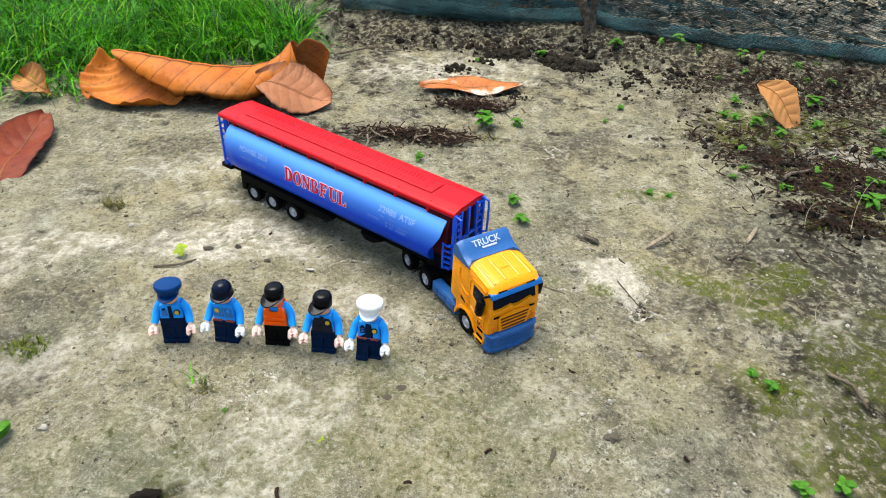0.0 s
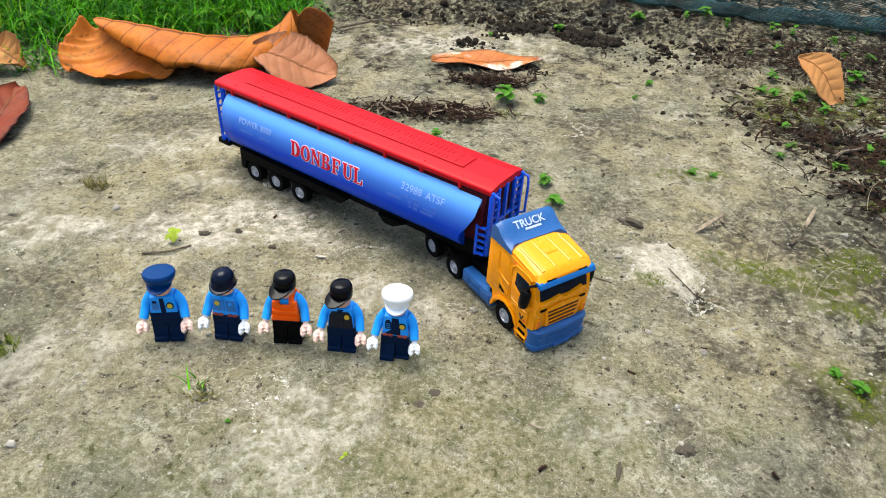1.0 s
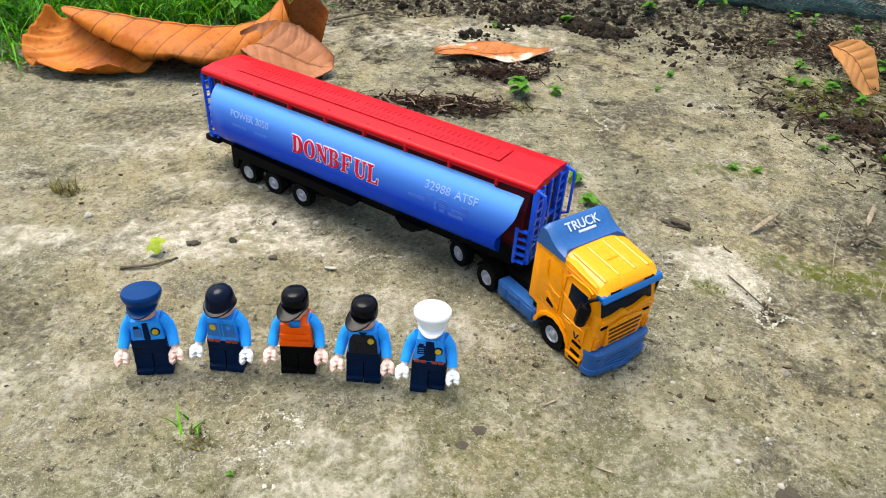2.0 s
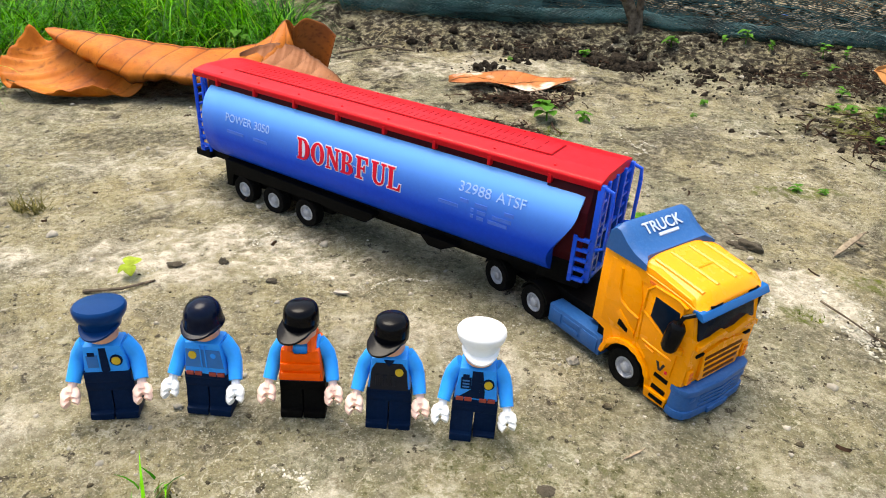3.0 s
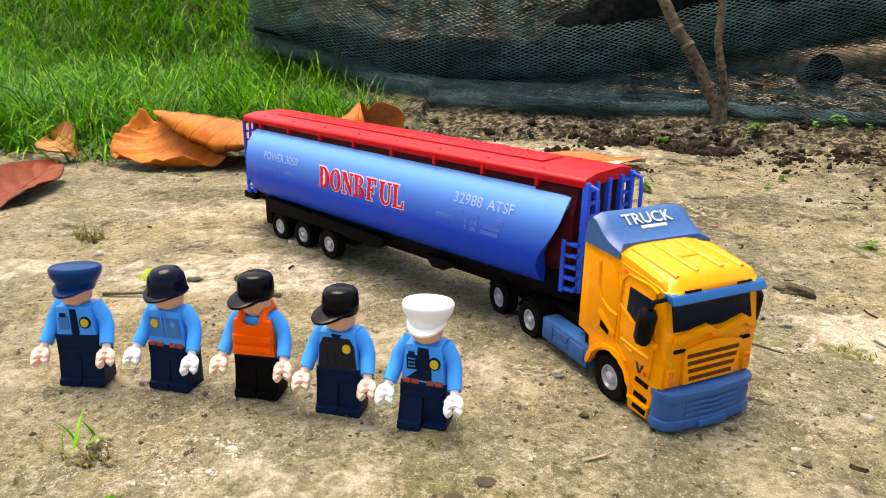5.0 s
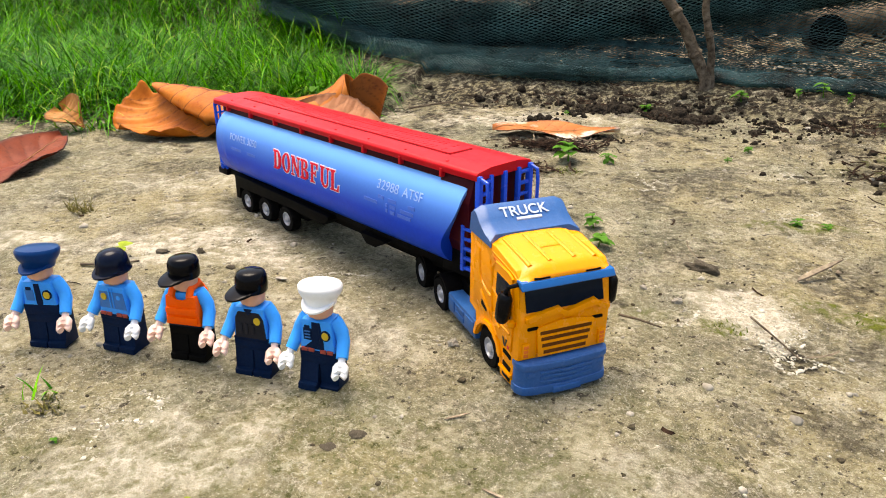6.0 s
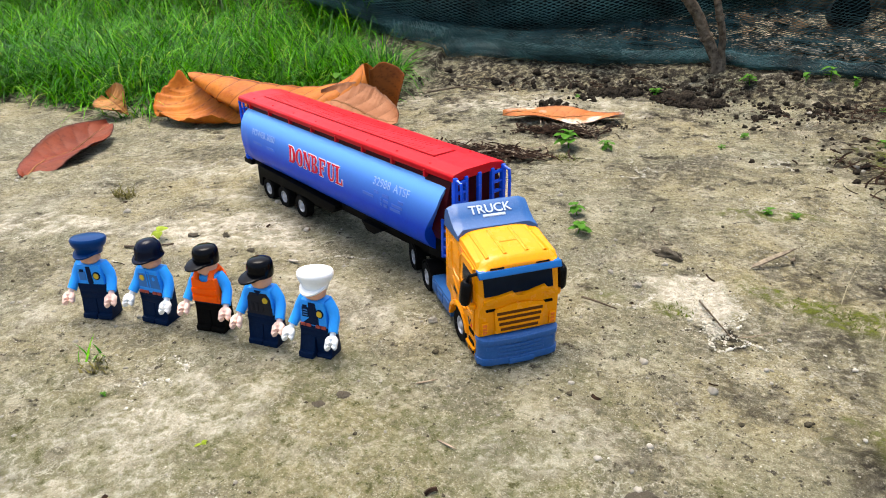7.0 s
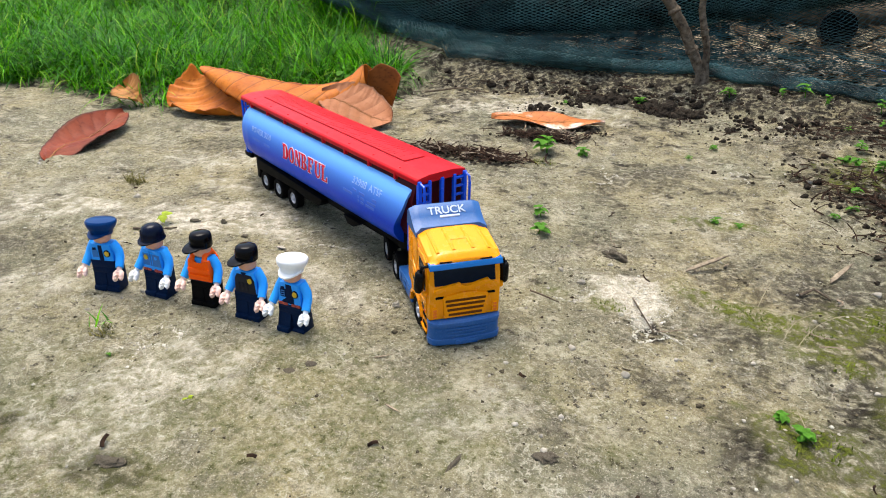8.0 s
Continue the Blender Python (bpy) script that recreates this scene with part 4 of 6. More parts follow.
def build_trailer():
    T = thing("toy_tank_trailer", pose(-0.18295, 0.53877, gz(-0.14, 0.48) - 0.0002, 0, 0, -34.0), "glossy blue toy tank trailer with a red lid and printed sides", "toy trailer")
    bm = bmesh.new()
    prof = []
    for i in range(56):
        a = 2 * math.pi * i / 56
        c, s = math.cos(a), math.sin(a)
        prof.append((0.0262 * math.copysign(abs(c) ** 0.8, c), 0.0468 + 0.0248 * math.copysign(abs(s) ** 0.8, s)))
    rings = []
    for k, sc in ((0.0, 0.90), (0.0012, 0.975), (0.003, 1.0), (0.06, 1.0), (0.5, 1.0), (0.985, 1.0), (1.0, 0.993)):
        ring = []
        for y, z in prof:
            x = 0.0115 + (tank_front(z) - 0.0115) * k
            ring.append(bm.verts.new((x, y * sc, 0.0468 + (z - 0.0468) * sc)))
        rings.append(ring)
    for a, b in zip(rings, rings[1:]):
        for i in range(56):
            bm.faces.new((a[i], a[(i + 1) % 56], b[(i + 1) % 56], b[i]))
    bm.faces.new(rings[0][::-1])
    bm.faces.new(rings[-1])
    tank = part("tank", bm, TANKBLUE, T, "glossy tank shell, pale blue above with sky light painted in, deep blue below", 60)
    # dark red end wall and the strip under the lid
    bm = bmesh.new()
    prism(bm, [(-0.0150, 0.0300), (0.0150, 0.0300), (0.0205, 0.0400), (0.0205, 0.0600), (0.0165, 0.0722), (-0.0165, 0.0722), (-0.0205, 0.0600), (-0.0205, 0.0400)], 0.2300, 0.2515, "x", 0.0006)
    part("end_wall", bm, MAROON, T, "dark red plastic end wall")
    bm = bmesh.new()
    box(bm, (0.0100, -0.0172, 0.0655), (0.2500, 0.0172, 0.0728), 0.0004)
    part("lid_rim", bm, MAROON, T, "dark red strip under the lid")
    # lid: low gable with a raised louvred panel
    bm = bmesh.new()
    sec = [(-0.0192, 0.0714), (-0.0194, 0.0742), (-0.0182, 0.0753), (-0.0090, 0.0766), (0.0090, 0.0766), (0.0182, 0.0753), (0.0194, 0.0742), (0.0192, 0.0714)]
    prism(bm, sec, 0.0, 0.2548, "x", 0.0005)
    lid = part("lid", bm, RED, T, "bright red plastic lid with rows of louvres")
    bm = bmesh.new()
    box(bm, (0.0230, -0.0078, 0.0764), (0.2260, 0.0078, 0.0773), 0.0004)
    panel = part("raised_panel", bm, RED, lid)
    bm = bmesh.new()
    box(bm, (0.0224, -0.0084, 0.0762), (0.2266, 0.0084, 0.07675))
    part("panel_seam", bm, DARKRED, lid, "darker red frame painted as the shaded seam round the raised panel")
    # louvres take the darker red, standing in for their shaded slots
    louvre_x = [0.030 + 0.0036 * i for i in range(53)]
    me = None
    for i, x in enumerate(louvre_x):
        if i % 13 == 12:
            continue
        for yy in (-0.0042, 0.0042):
            if me is None:
                b2 = bmesh.new()
                prism(b2, [(0, 0.0001), (0.0014, 0.0001), (0.0010, 0.00035)], -0.0024, 0.0024, "y")
                first = part("louvre", b2, DARKRED, panel)
                me = first.data
                first.location = (x, yy, 0.0771)
            else:
                o = new("louvre", me)
                o.parent, o.location = panel, (x, yy, 0.0771)
    for s in (-1, 1):
        for i in range(8):
            x = 0.020 + i * 0.0302
            bm = bmesh.new()
            box(bm, (x - 0.0009, min(s * 0.0165, s * 0.0197), 0.0688), (x + 0.0009, max(s * 0.0165, s * 0.0197), 0.0730), 0.0003)
            part("bracket", bm, RED, lid)
            bm = bmesh.new()
            lathe(bm, [(0.0008, 0), (0.0007, 0.0005), (0, 0.0007)], Matrix.Translation((x, s * 0.0150, 0.0756)), 8)
            part("rivet", bm, RED, lid)
    # ladder frames at both ends
    def rod(parent, name, pts, r=0.0010):
        bm = bmesh.new()
        tube(bm, pts, r, None, 8)
        return part(name, bm, BLUE, parent)
    def bar(parent, name, lo, hi):
        bm = bmesh.new()
        box(bm, lo, hi, 0.0004)
        return part(name, bm, BLUE, parent)
    front = bar(T, "front_frame", (0.2530, -0.0190, 0.0262), (0.2560, 0.0190, 0.0290))
    tagged(front, "bright blue plastic ladder frame")
    for s in (-1, 1):
        bar(front, "rail", (0.2536, s * 0.0178 - 0.0012, 0.0265), (0.2566, s * 0.0178 + 0.0012, 0.0738))
        bar(front, "rail", (0.2536, s * 0.0098 - 0.0010, 0.0265), (0.2560, s * 0.0098 + 0.0010, 0.0730))
        for k in range(8):
            z = 0.0310 + k * 0.0056
            bar(front, "rung", (0.2540, min(s * 0.0098, s * 0.0178), z - 0.0008), (0.2558, max(s * 0.0098, s * 0.0178), z + 0.0008))
        # small step ladder standing out sideways
        bar(front, "rail", (0.2470, s * 0.0202 - 0.0010, 0.0258), (0.2490, s * 0.0202 + 0.0010, 0.0492))
        for k in range(5):
            z = 0.0275 + k * 0.0050
            bar(front, "rung", (0.2488, s * 0.0196 - 0.0014, z - 0.0008), (0.2546, s * 0.0196 + 0.0010, z + 0.0008))
        rod(front, "brace", [(0.2550, s * 0.0178, 0.0730), (0.2600, s * 0.0178, 0.0715), (0.2606, s * 0.0178, 0.0660), (0.2606, s * 0.0178, 0.0450), (0.2560, s * 0.0178, 0.0430)], 0.0009)
    bar(front, "post", (0.2536, -0.0012, 0.0265), (0.2558, 0.0012, 0.0730))
    bar(front, "crossbar", (0.2536, -0.0098, 0.0475), (0.2556, 0.0098, 0.0495))
    rear = bar(T, "rear_frame", (-0.0020, -0.0185, 0.0240), (0.0010, 0.0185, 0.0262))
    tagged(rear, "bright blue plastic ladder frame")
    for s in (-1, 1):
        rod(rear, "rail", [(0.0050, s * 0.0178, 0.0738), (0.0010, s * 0.0178, 0.0735), (-0.0014, s * 0.0178, 0.0710), (-0.0014, s * 0.0178, 0.0250)], 0.0011)
        rod(rear, "rail", [(0.0055, s * 0.0178, 0.0730), (0.0050, s * 0.0178, 0.0600), (0.0062, s * 0.0178, 0.0250)], 0.0009)
        bar(rear, "rail", (-0.0024, s * 0.0105 - 0.0009, 0.0250), (-0.0004, s * 0.0105 + 0.0009, 0.0735))
        for k in range(4):
            z = 0.0285 + k * 0.0052
            bar(rear, "rung", (-0.0020, s * 0.0178 - 0.0009, z - 0.0007), (0.0060, s * 0.0178 + 0.0009, z + 0.0007))
        for k in range(8):
            z = 0.0310 + k * 0.0056
            bar(rear, "rung", (-0.0022, min(s * 0.0105, s * 0.0178), z - 0.0007), (-0.0006, max(s * 0.0105, s * 0.0178), z + 0.0007))
    # chassis, gooseneck, mud panels, landing legs
    bm = bmesh.new()
    box(bm, (-0.0080, -0.0180, 0.0196), (0.0050, 0.0180, 0.0242), 0.0009)
    part("rear_bumper", bm, BLACK, T, "black plastic rear bumper")
    bm = bmesh.new()
    box(bm, (0.0000, -0.0150, 0.0205), (0.2440, 0.0150, 0.0262), 0.0006)
    box(bm, (0.0220, -0.0125, 0.0085), (0.1000, 0.0125, 0.0215), 0.0008)
    box(bm, (0.1000, -0.0090, 0.0140), (0.2420, 0.0090, 0.0215), 0.0008)
    prism(bm, [(0.2300, 0.0205), (0.2520, 0.0205), (0.2520, 0.0300), (0.2480, 0.0480), (0.2440, 0.0500), (0.2380, 0.0430), (0.2340, 0.0400)], -0.0168, 0.0168, "y", 0.0006)
    part("chassis", bm, BLACK, T, "black plastic chassis")
    for s in (-1, 1):
        bm = bmesh.new()
        prism(bm, [(0.0215, 0.0080), (0.0265, 0.0080), (0.0275, 0.0170), (0.0960, 0.0185), (0.1080, 0.0165), (0.1300, 0.0165), (0.1350, 0.0205), (0.1350, 0.0230), (0.0215, 0.0250)], s * 0.0120, s * 0.0205, "y", 0.0005)
        part("mudguard", bm, BLACK, T)
        bm = bmesh.new()
        prism(bm, [(0.1640, 0.0215), (0.1700, 0.0160), (0.1780, 0.0160), (0.1880, 0.0215)], s * 0.0100, s * 0.0190, "y", 0.0005)
        part("landing_leg", bm, BLACK, T)
        for x in (0.0362, 0.0606, 0.0866):
            wheel(T, x, s * 0.0172, 0.0086, 0.0066, s)
    # printed words, wrapped on the shell of the side in view
    def on_tank(x0, z0):
        def put(u, v, w):
            z = z0 + v
            return Vector((x0 + u, -tank_half(z) - w - 0.00015, z))
        return put
    slot = 0.0101
    for k, letter in enumerate("DONBFUL"):
        for grow, mat, w in ((0.045, LETTER_PALE, 0.0001), (0.0, LETTER_RED, 0.0003)):
            roman_letter(letter, mat, tank, lambda u, v, d, k=k: on_tank(0.0882 + slot * k, 0.0448)(u * 0.0112, v * 0.0116, d), w, grow)
    lettering("lettering", "POWER 3050", 0.0044, 0.0345, LETTER_SOFT, tank, on_tank(0.0325, 0.0528), 0.0001, 0.0, "pale printed words")
    lettering("lettering", "32988", 0.0046, 0.0168, LETTER_SOFT, tank, on_tank(0.1900, 0.0552), 0.0001, 0.0, "pale printed number")
    lettering("lettering", "ATSF", 0.0046, 0.0148, LETTER_SOFT, tank, on_tank(0.2098, 0.0552), 0.0001, 0.0, "pale printed letters")
    for x0, x1, z in ((0.0330, 0.0465, 0.0470), (0.0545, 0.0650, 0.0470), (0.1915, 0.1960, 0.0512), (0.1995, 0.2060, 0.0508), (0.2150, 0.2200, 0.0508), (0.1795, 0.1905, 0.0475),
                      (0.1975, 0.1990, 0.0478), (0.2010, 0.2055, 0.0476), (0.1975, 0.1990, 0.0448), (0.2010, 0.2045, 0.0446), (0.2070, 0.2170, 0.0446), (0.2090, 0.2190, 0.0474)):
        bm = bmesh.new()
        lo, hi = z - 0.0009, z + 0.0009
        vs = [bm.verts.new((x, -tank_half(zz) - 0.00025, zz)) for x, zz in ((x0, lo), (x1, lo), (x1, hi), (x0, hi))]
        bk = [bm.verts.new((v.co.x, v.co.y + 0.0005, v.co.z)) for v in vs]
        bm.faces.new(vs)
        for k in range(4):
            bm.faces.new((bk[k], bk[(k + 1) % 4], vs[(k + 1) % 4], vs[k]))
        part("print_bar", bm, LETTER_FAINT, tank)


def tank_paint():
    """Sprayed plastic: pale sky blue on the upper shell fading to deep blue, part paint and part sky light put into the
    colour.
    """
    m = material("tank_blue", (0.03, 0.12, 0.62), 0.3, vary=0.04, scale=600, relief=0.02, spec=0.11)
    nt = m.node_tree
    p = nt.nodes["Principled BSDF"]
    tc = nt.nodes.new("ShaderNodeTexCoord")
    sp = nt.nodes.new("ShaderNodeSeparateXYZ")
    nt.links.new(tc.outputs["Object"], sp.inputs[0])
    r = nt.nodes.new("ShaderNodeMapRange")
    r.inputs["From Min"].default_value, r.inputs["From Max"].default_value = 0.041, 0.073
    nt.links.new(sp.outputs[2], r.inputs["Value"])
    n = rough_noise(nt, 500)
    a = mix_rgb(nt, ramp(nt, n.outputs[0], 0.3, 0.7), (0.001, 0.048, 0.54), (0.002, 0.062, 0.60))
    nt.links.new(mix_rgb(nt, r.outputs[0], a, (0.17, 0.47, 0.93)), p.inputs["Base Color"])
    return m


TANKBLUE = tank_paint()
build_trailer()


# ---- toy figures: plain moulded shapes, each one mesh ----
def build_figure(x, y, turn, label, hat, legs, chest, palm, stride=0.0, head_turn=0.0, scale=1.03):
    mats = [SHIRT, legs, FACE, palm, hat[1], NAVY, GOLD, chest[1], BELTRED, GREYPRINT]
    bm = bmesh.new()
    # legs and hips
    for s in (-1, 1):
        m = Matrix.Translation((0, 0, 0.0122)) @ Euler((radians(stride * s), 0, 0)).to_matrix().to_4x4() @ Matrix.Translation((0, 0, -0.0122))
        prism(bm, [(-0.0064, 0.0), (0.0040, 0.0), (0.0040, 0.0124), (-0.0040, 0.0124), (-0.0042, 0.0030), (-0.0064, 0.0030)], s * 0.0002, s * 0.0082, "x", 0.0006, 1, m)
    box(bm, (-0.0082, -0.0041, 0.0116), (0.0082, 0.0041, 0.0162), 0.0006, 1)
    lower = set(bm.verts)
    # torso, narrower at the shoulders
    prism(bm, [(-0.0079, 0.0188), (0.0079, 0.0188), (0.0062, 0.0326), (-0.0062, 0.0326)], -0.0042, 0.0042, "y", 0.0009, 0)
    box(bm, (-0.0078, -0.0045, 0.0186), (0.0078, 0.0045, 0.0206 + (0.0022 if chest[0] == "shirt" and not chest[2] else 0.0)), 0.0004, 5)
    # arms and gripping palms
    for s in (-1, 1):
        top = Vector((s * 0.0070, 0.0, 0.0304))
        mid = top + Vector((s * 0.0030, -0.0012, -0.0058))
        end = mid + Vector((s * 0.0012, -0.0042, -0.0046))
        tube(bm, [top + Vector((-s * 0.0012, 0, 0.0012)), top, (top + mid) / 2 + Vector((s * 0.0005, 0.0004, 0)), mid, (mid + end) / 2, end], 0.0030, 0.0024, 12, 0)
        wrist = end + Vector((s * 0.0002, -0.0010, -0.0010))
        tube(bm, [end, wrist, wrist + Vector((s * 0.0002, -0.0012, -0.0012))], 0.0015, 0.0015, 8, 3)
        c = wrist + Vector((s * 0.0004, -0.0024, -0.0024))
        ring = [c + Vector((0.0020 * math.cos(a), 0.0016 * math.sin(a), 0.0010 * math.sin(a))) for a in np.linspace(0.9, 5.9, 9) - math.pi / 2]
        for dz in (-0.0007, 0.0007):
            tube(bm, [p + Vector((0, dz * 0.6, dz)) for p in ring], 0.0014, None, 10, 3)
    # neck and head drum
    tube(bm, [(0, 0, 0.0320), (0, 0, 0.0338)], 0.0032, None, 16, 2)
    R = Matrix.Translation((0, 0, 0.0332)) @ Euler((0, 0, radians(head_turn))).to_matrix().to_4x4()
    lathe(bm, [(0.0036, 0.0), (0.0048, 0.0007), (0.0051, 0.0018), (0.0051, 0.0082), (0.0047, 0.0094), (0.0036, 0.0100), (0, 0.0101)], R, 24, 2)
    # chest print: flat pieces a hair proud of the torso
    f = -0.0042
    if chest[0] == "shirt":
        prism(bm, [(-0.0011, 0.0318), (0.0011, 0.0318), (0.0014, 0.0235), (0, 0.0215), (-0.0014, 0.0235)], f - 0.0003, f + 0.0005, "y", 0, 5)
        box(bm, (-0.0056, f - 0.0003, 0.0246), (-0.0020, f + 0.0005, 0.0292), 0.0001, 9 if not chest[2] else 5)
        if chest[2]:
            for dz in (0.0254, 0.0266, 0.0278):
                box(bm, (-0.0050, f - 0.0005, dz), (-0.0026, f + 0.0003, dz + 0.0005), 0, 9)
            prism(bm, [(-0.0018, 0.0318), (0.0018, 0.0318), (0.0030, 0.0240), (0.0030, 0.0212), (-0.0060, 0.0212), (-0.0020, 0.0244)], f - 0.0002, f + 0.0004, "y", 0, 5)
        box(bm, (-0.0050, f - 0.0004, 0.0290), (-0.0028, f + 0.0005, 0.0303), 0.0001, 5)
        lathe(bm, [(0.0021, 0), (0.0021, 0.0004), (0, 0.0005)], pose(0.0040, f, 0.0272, 90), 12, 5)
        lathe(bm, [(0.0015, 0), (0.0015, 0.0007), (0, 0.0008)], pose(0.0040, f, 0.0272, 90), 12, 6)
    elif chest[0] == "zip":
        prism(bm, [(-0.0060, 0.0302), (0.0060, 0.0302), (0.0068, 0.0232), (-0.0068, 0.0232)], f - 0.0002, f + 0.0005, "y", 0, 9)
        for dx in (-0.0008, 0.0008):
            box(bm, (dx - 0.0002, f - 0.0005, 0.0236), (dx + 0.0002, f + 0.0003, 0.0318), 0, 0)
        lathe(bm, [(0.0015, 0), (0.0015, 0.0005), (0, 0.0006)], pose(-0.0038, f, 0.0280, 90), 12, 6)
        lathe(bm, [(0.0010, 0), (0.0010, 0.0004), (0, 0.0005)], pose(0.0036, f, 0.0282, 90), 10, 0)
    elif chest[0] == "vest":
        prism(bm, [(-0.0080, 0.0196), (0.0080, 0.0196), (0.0066, 0.0318), (0.0034, 0.0326), (0.0022, 0.0296), (-0.0022, 0.0296), (-0.0034, 0.0326), (-0.0066, 0.0318)], -0.0056, 0.0056, "y", 0.0008, 7)
        for s in (-1, 1):
            tube(bm, [(s * 0.0042, -0.0050, 0.0312), (s * 0.0040, -0.0030, 0.0342), (s * 0.0040, 0.0030, 0.0346), (s * 0.0042, 0.0052, 0.0312)], 0.0016, None, 8, 7)
        tube(bm, [(-0.0040, 0.0030, 0.0350), (0, 0.0052, 0.0352), (0.0040, 0.0030, 0.0350)], 0.0014, None, 8, 7)
        for z in (0.0222, 0.0258):
            box(bm, (-0.0070, -0.0064, z - 0.0012), (0.0070, -0.0050, z + 0.0012), 0.0004, 7)
    else:
        prism(bm, [(-0.0046, 0.0308), (0.0046, 0.0308), (0.0062, 0.0282), (0.0070, 0.0192), (-0.0070, 0.0192), (-0.0062, 0.0282)], f - 0.0003, f + 0.0005, "y", 0, 7)
        prism(bm, [(-0.0018, 0.0320), (0.0018, 0.0320), (0, 0.0296)], f - 0.0004, f + 0.0005, "y", 0, 5)
        for dx in (-0.0040, -0.0014, 0.0014):
            box(bm, (dx - 0.0008, f - 0.0006, 0.0218), (dx + 0.0008, f, 0.0262), 0.0002, 7)
        lathe(bm, [(0.0015, 0), (0.0015, 0.0006), (0, 0.0007)], pose(0.0036, f, 0.0276, 90), 12, 6)
    if chest[0] in ("zip", "shirt") and chest[2]:
        for dx in (-0.0056, -0.0026, 0.0026, 0.0056):
            box(bm, (dx - 0.0013, -0.0048, 0.0200), (dx + 0.0013, f + 0.0003, 0.0214), 0.0002, 8)
    # the torso reaches from the low hips to the shoulders, and the head sits on it
    for v in bm.verts:
        if v not in lower:
            v.co.z = 0.0160 + (v.co.z - 0.0188) * 1.116 if v.co.z < 0.0326 else v.co.z - 0.0012
    # hat, tipped back on the head
    R = R @ Matrix.Translation((0, 0, -0.0002))
    def peak(frame_at, root, reach, wide, tilt, power=1.0):
        # a curved peak from the front of the hat's lower edge
        a = np.linspace(math.pi * 1.06, math.pi * 1.94, 15)
        inner = [(root * math.cos(t), root * math.sin(t)) for t in a]
        outer = [(wide * math.cos(t), root * math.sin(t) - reach * math.sin(math.pi * i / 14) ** power) for i, t in list(enumerate(a))[::-1]]
        prism(bm, inner + outer, -0.0005, 0.0005, "z", 0.0003, 4, frame_at @ Matrix.Translation((0, -0.8 * root, 0)) @ Euler((radians(tilt), 0, 0)).to_matrix().to_4x4() @ Matrix.Translation((0, 0.8 * root, 0)))

    if hat[0] == "peaked":
        tip = R @ Euler((radians(-8), 0, 0)).to_matrix().to_4x4()
        lathe(bm, [(0.0058, 0.0036), (0.0062, 0.0042), (0.0065, 0.0062), (0.0075, 0.0074), (0.0083, 0.0090), (0.0086, 0.0104), (0.0086, 0.0113), (0.0080, 0.0121), (0.0044, 0.0127), (0, 0.0128)], tip, 32, 4, (1.0, 1.04))
        peak(tip @ Matrix.Translation((0, 0, 0.0042)), 0.0057, 0.0040, 0.0068, 20)
    elif hat[0] == "helmet":
        tip = R @ Euler((radians(1), 0, 0)).to_matrix().to_4x4()
        lathe(bm, [(0.0067, 0.0040), (0.0070, 0.0046), (0.0066, 0.0053), (0.0064, 0.0080), (0.0059, 0.0106), (0.0044, 0.0128), (0.0020, 0.0137), (0, 0.0139)], tip, 28, 4, (1.0, 1.1))
        peak(tip @ Matrix.Translation((0, 0, 0.0047)), 0.0061, 0.0034, 0.0073, 12)
    else:
        tip = R @ Euler((radians(-2), 0, 0)).to_matrix().to_4x4()
        lathe(bm, [(0.0058, 0.0042), (0.0061, 0.0048), (0.0062, 0.0080), (0.0060, 0.0108), (0.0053, 0.0124), (0.0040, 0.0131), (0, 0.0134)], tip, 26, 4, (1.0, 1.06))
        peak(tip @ Matrix.Translation((0, 0, 0.0054)), 0.0058, 0.0062, 0.0064, 14, 0.5)
    ob = part("toy_figure", bm, mats, None, label, 40)
    tagged(ob, "", "toy figure", "row of toy figures")
    ob.matrix_basis = pose(x, y, gz(x, y) - 0.0003, 0, 0, turn) @ Matrix.Scale(scale, 4)
    return ob


build_figure(-0.1680, 0.3195, 8, "toy figure in light blue shirt with tie and blue peaked cap", ("peaked", CAPBLUE), NAVY, ("shirt", NAVY, False), SKIN, head_turn=-6)
build_figure(-0.1335, 0.3240, -5, "toy figure in light blue shirt with black helmet and white gloves", ("helmet", HELMET), NAVY, ("zip", NAVY, True), WHITE, head_turn=-8)
build_figure(-0.0985, 0.3230, 0, "toy figure in orange vest and black trousers with black cap", ("cap", GLOSSBLACK), BLACK, ("vest", ORANGE, False), SKIN, head_turn=-20)
build_figure(-0.0660, 0.3200, -3, "toy figure in charcoal vest and light blue sleeves with black cap", ("cap", GLOSSBLACK), NAVY, ("dark", CHARCOAL, False), SKIN, head_turn=-24)
build_figure(-0.0340, 0.3150, -7, "toy figure in light blue shirt with white peaked cap and gloves", ("peaked", WHITE), NAVY, ("shirt", NAVY, True), WHITE, stride=7, head_turn=4)


# ---- fallen leaves ----
def sheet(name, fn, nu, nv, mat, parent, vein=None, label="", thick=0.0007):
    """A thin curved sheet: fn(u, v) gives the place for u in 0..1 along and v in -1..1 across."""
    us, vs = np.linspace(0, 1, nu), np.linspace(-1, 1, nv)
    verts = [fn(u, v) for u in us for v in vs]
    faces = [(i * nv + j, i * nv + j + 1, (i + 1) * nv + j + 1, (i + 1) * nv + j) for i in range(nu - 1) for j in range(nv - 1)]
    me = mesh_from(name, verts, faces, mat, True)
    at = me.attributes.new("vein", "FLOAT", "POINT")
    at.data.foreach_set("value", [float(vein(u, v)) if vein else 0.0 for u in us for v in vs])
    ob = new(name, me)
    ob.parent = parent
    mod = ob.modifiers.new("thickness", "SOLIDIFY")
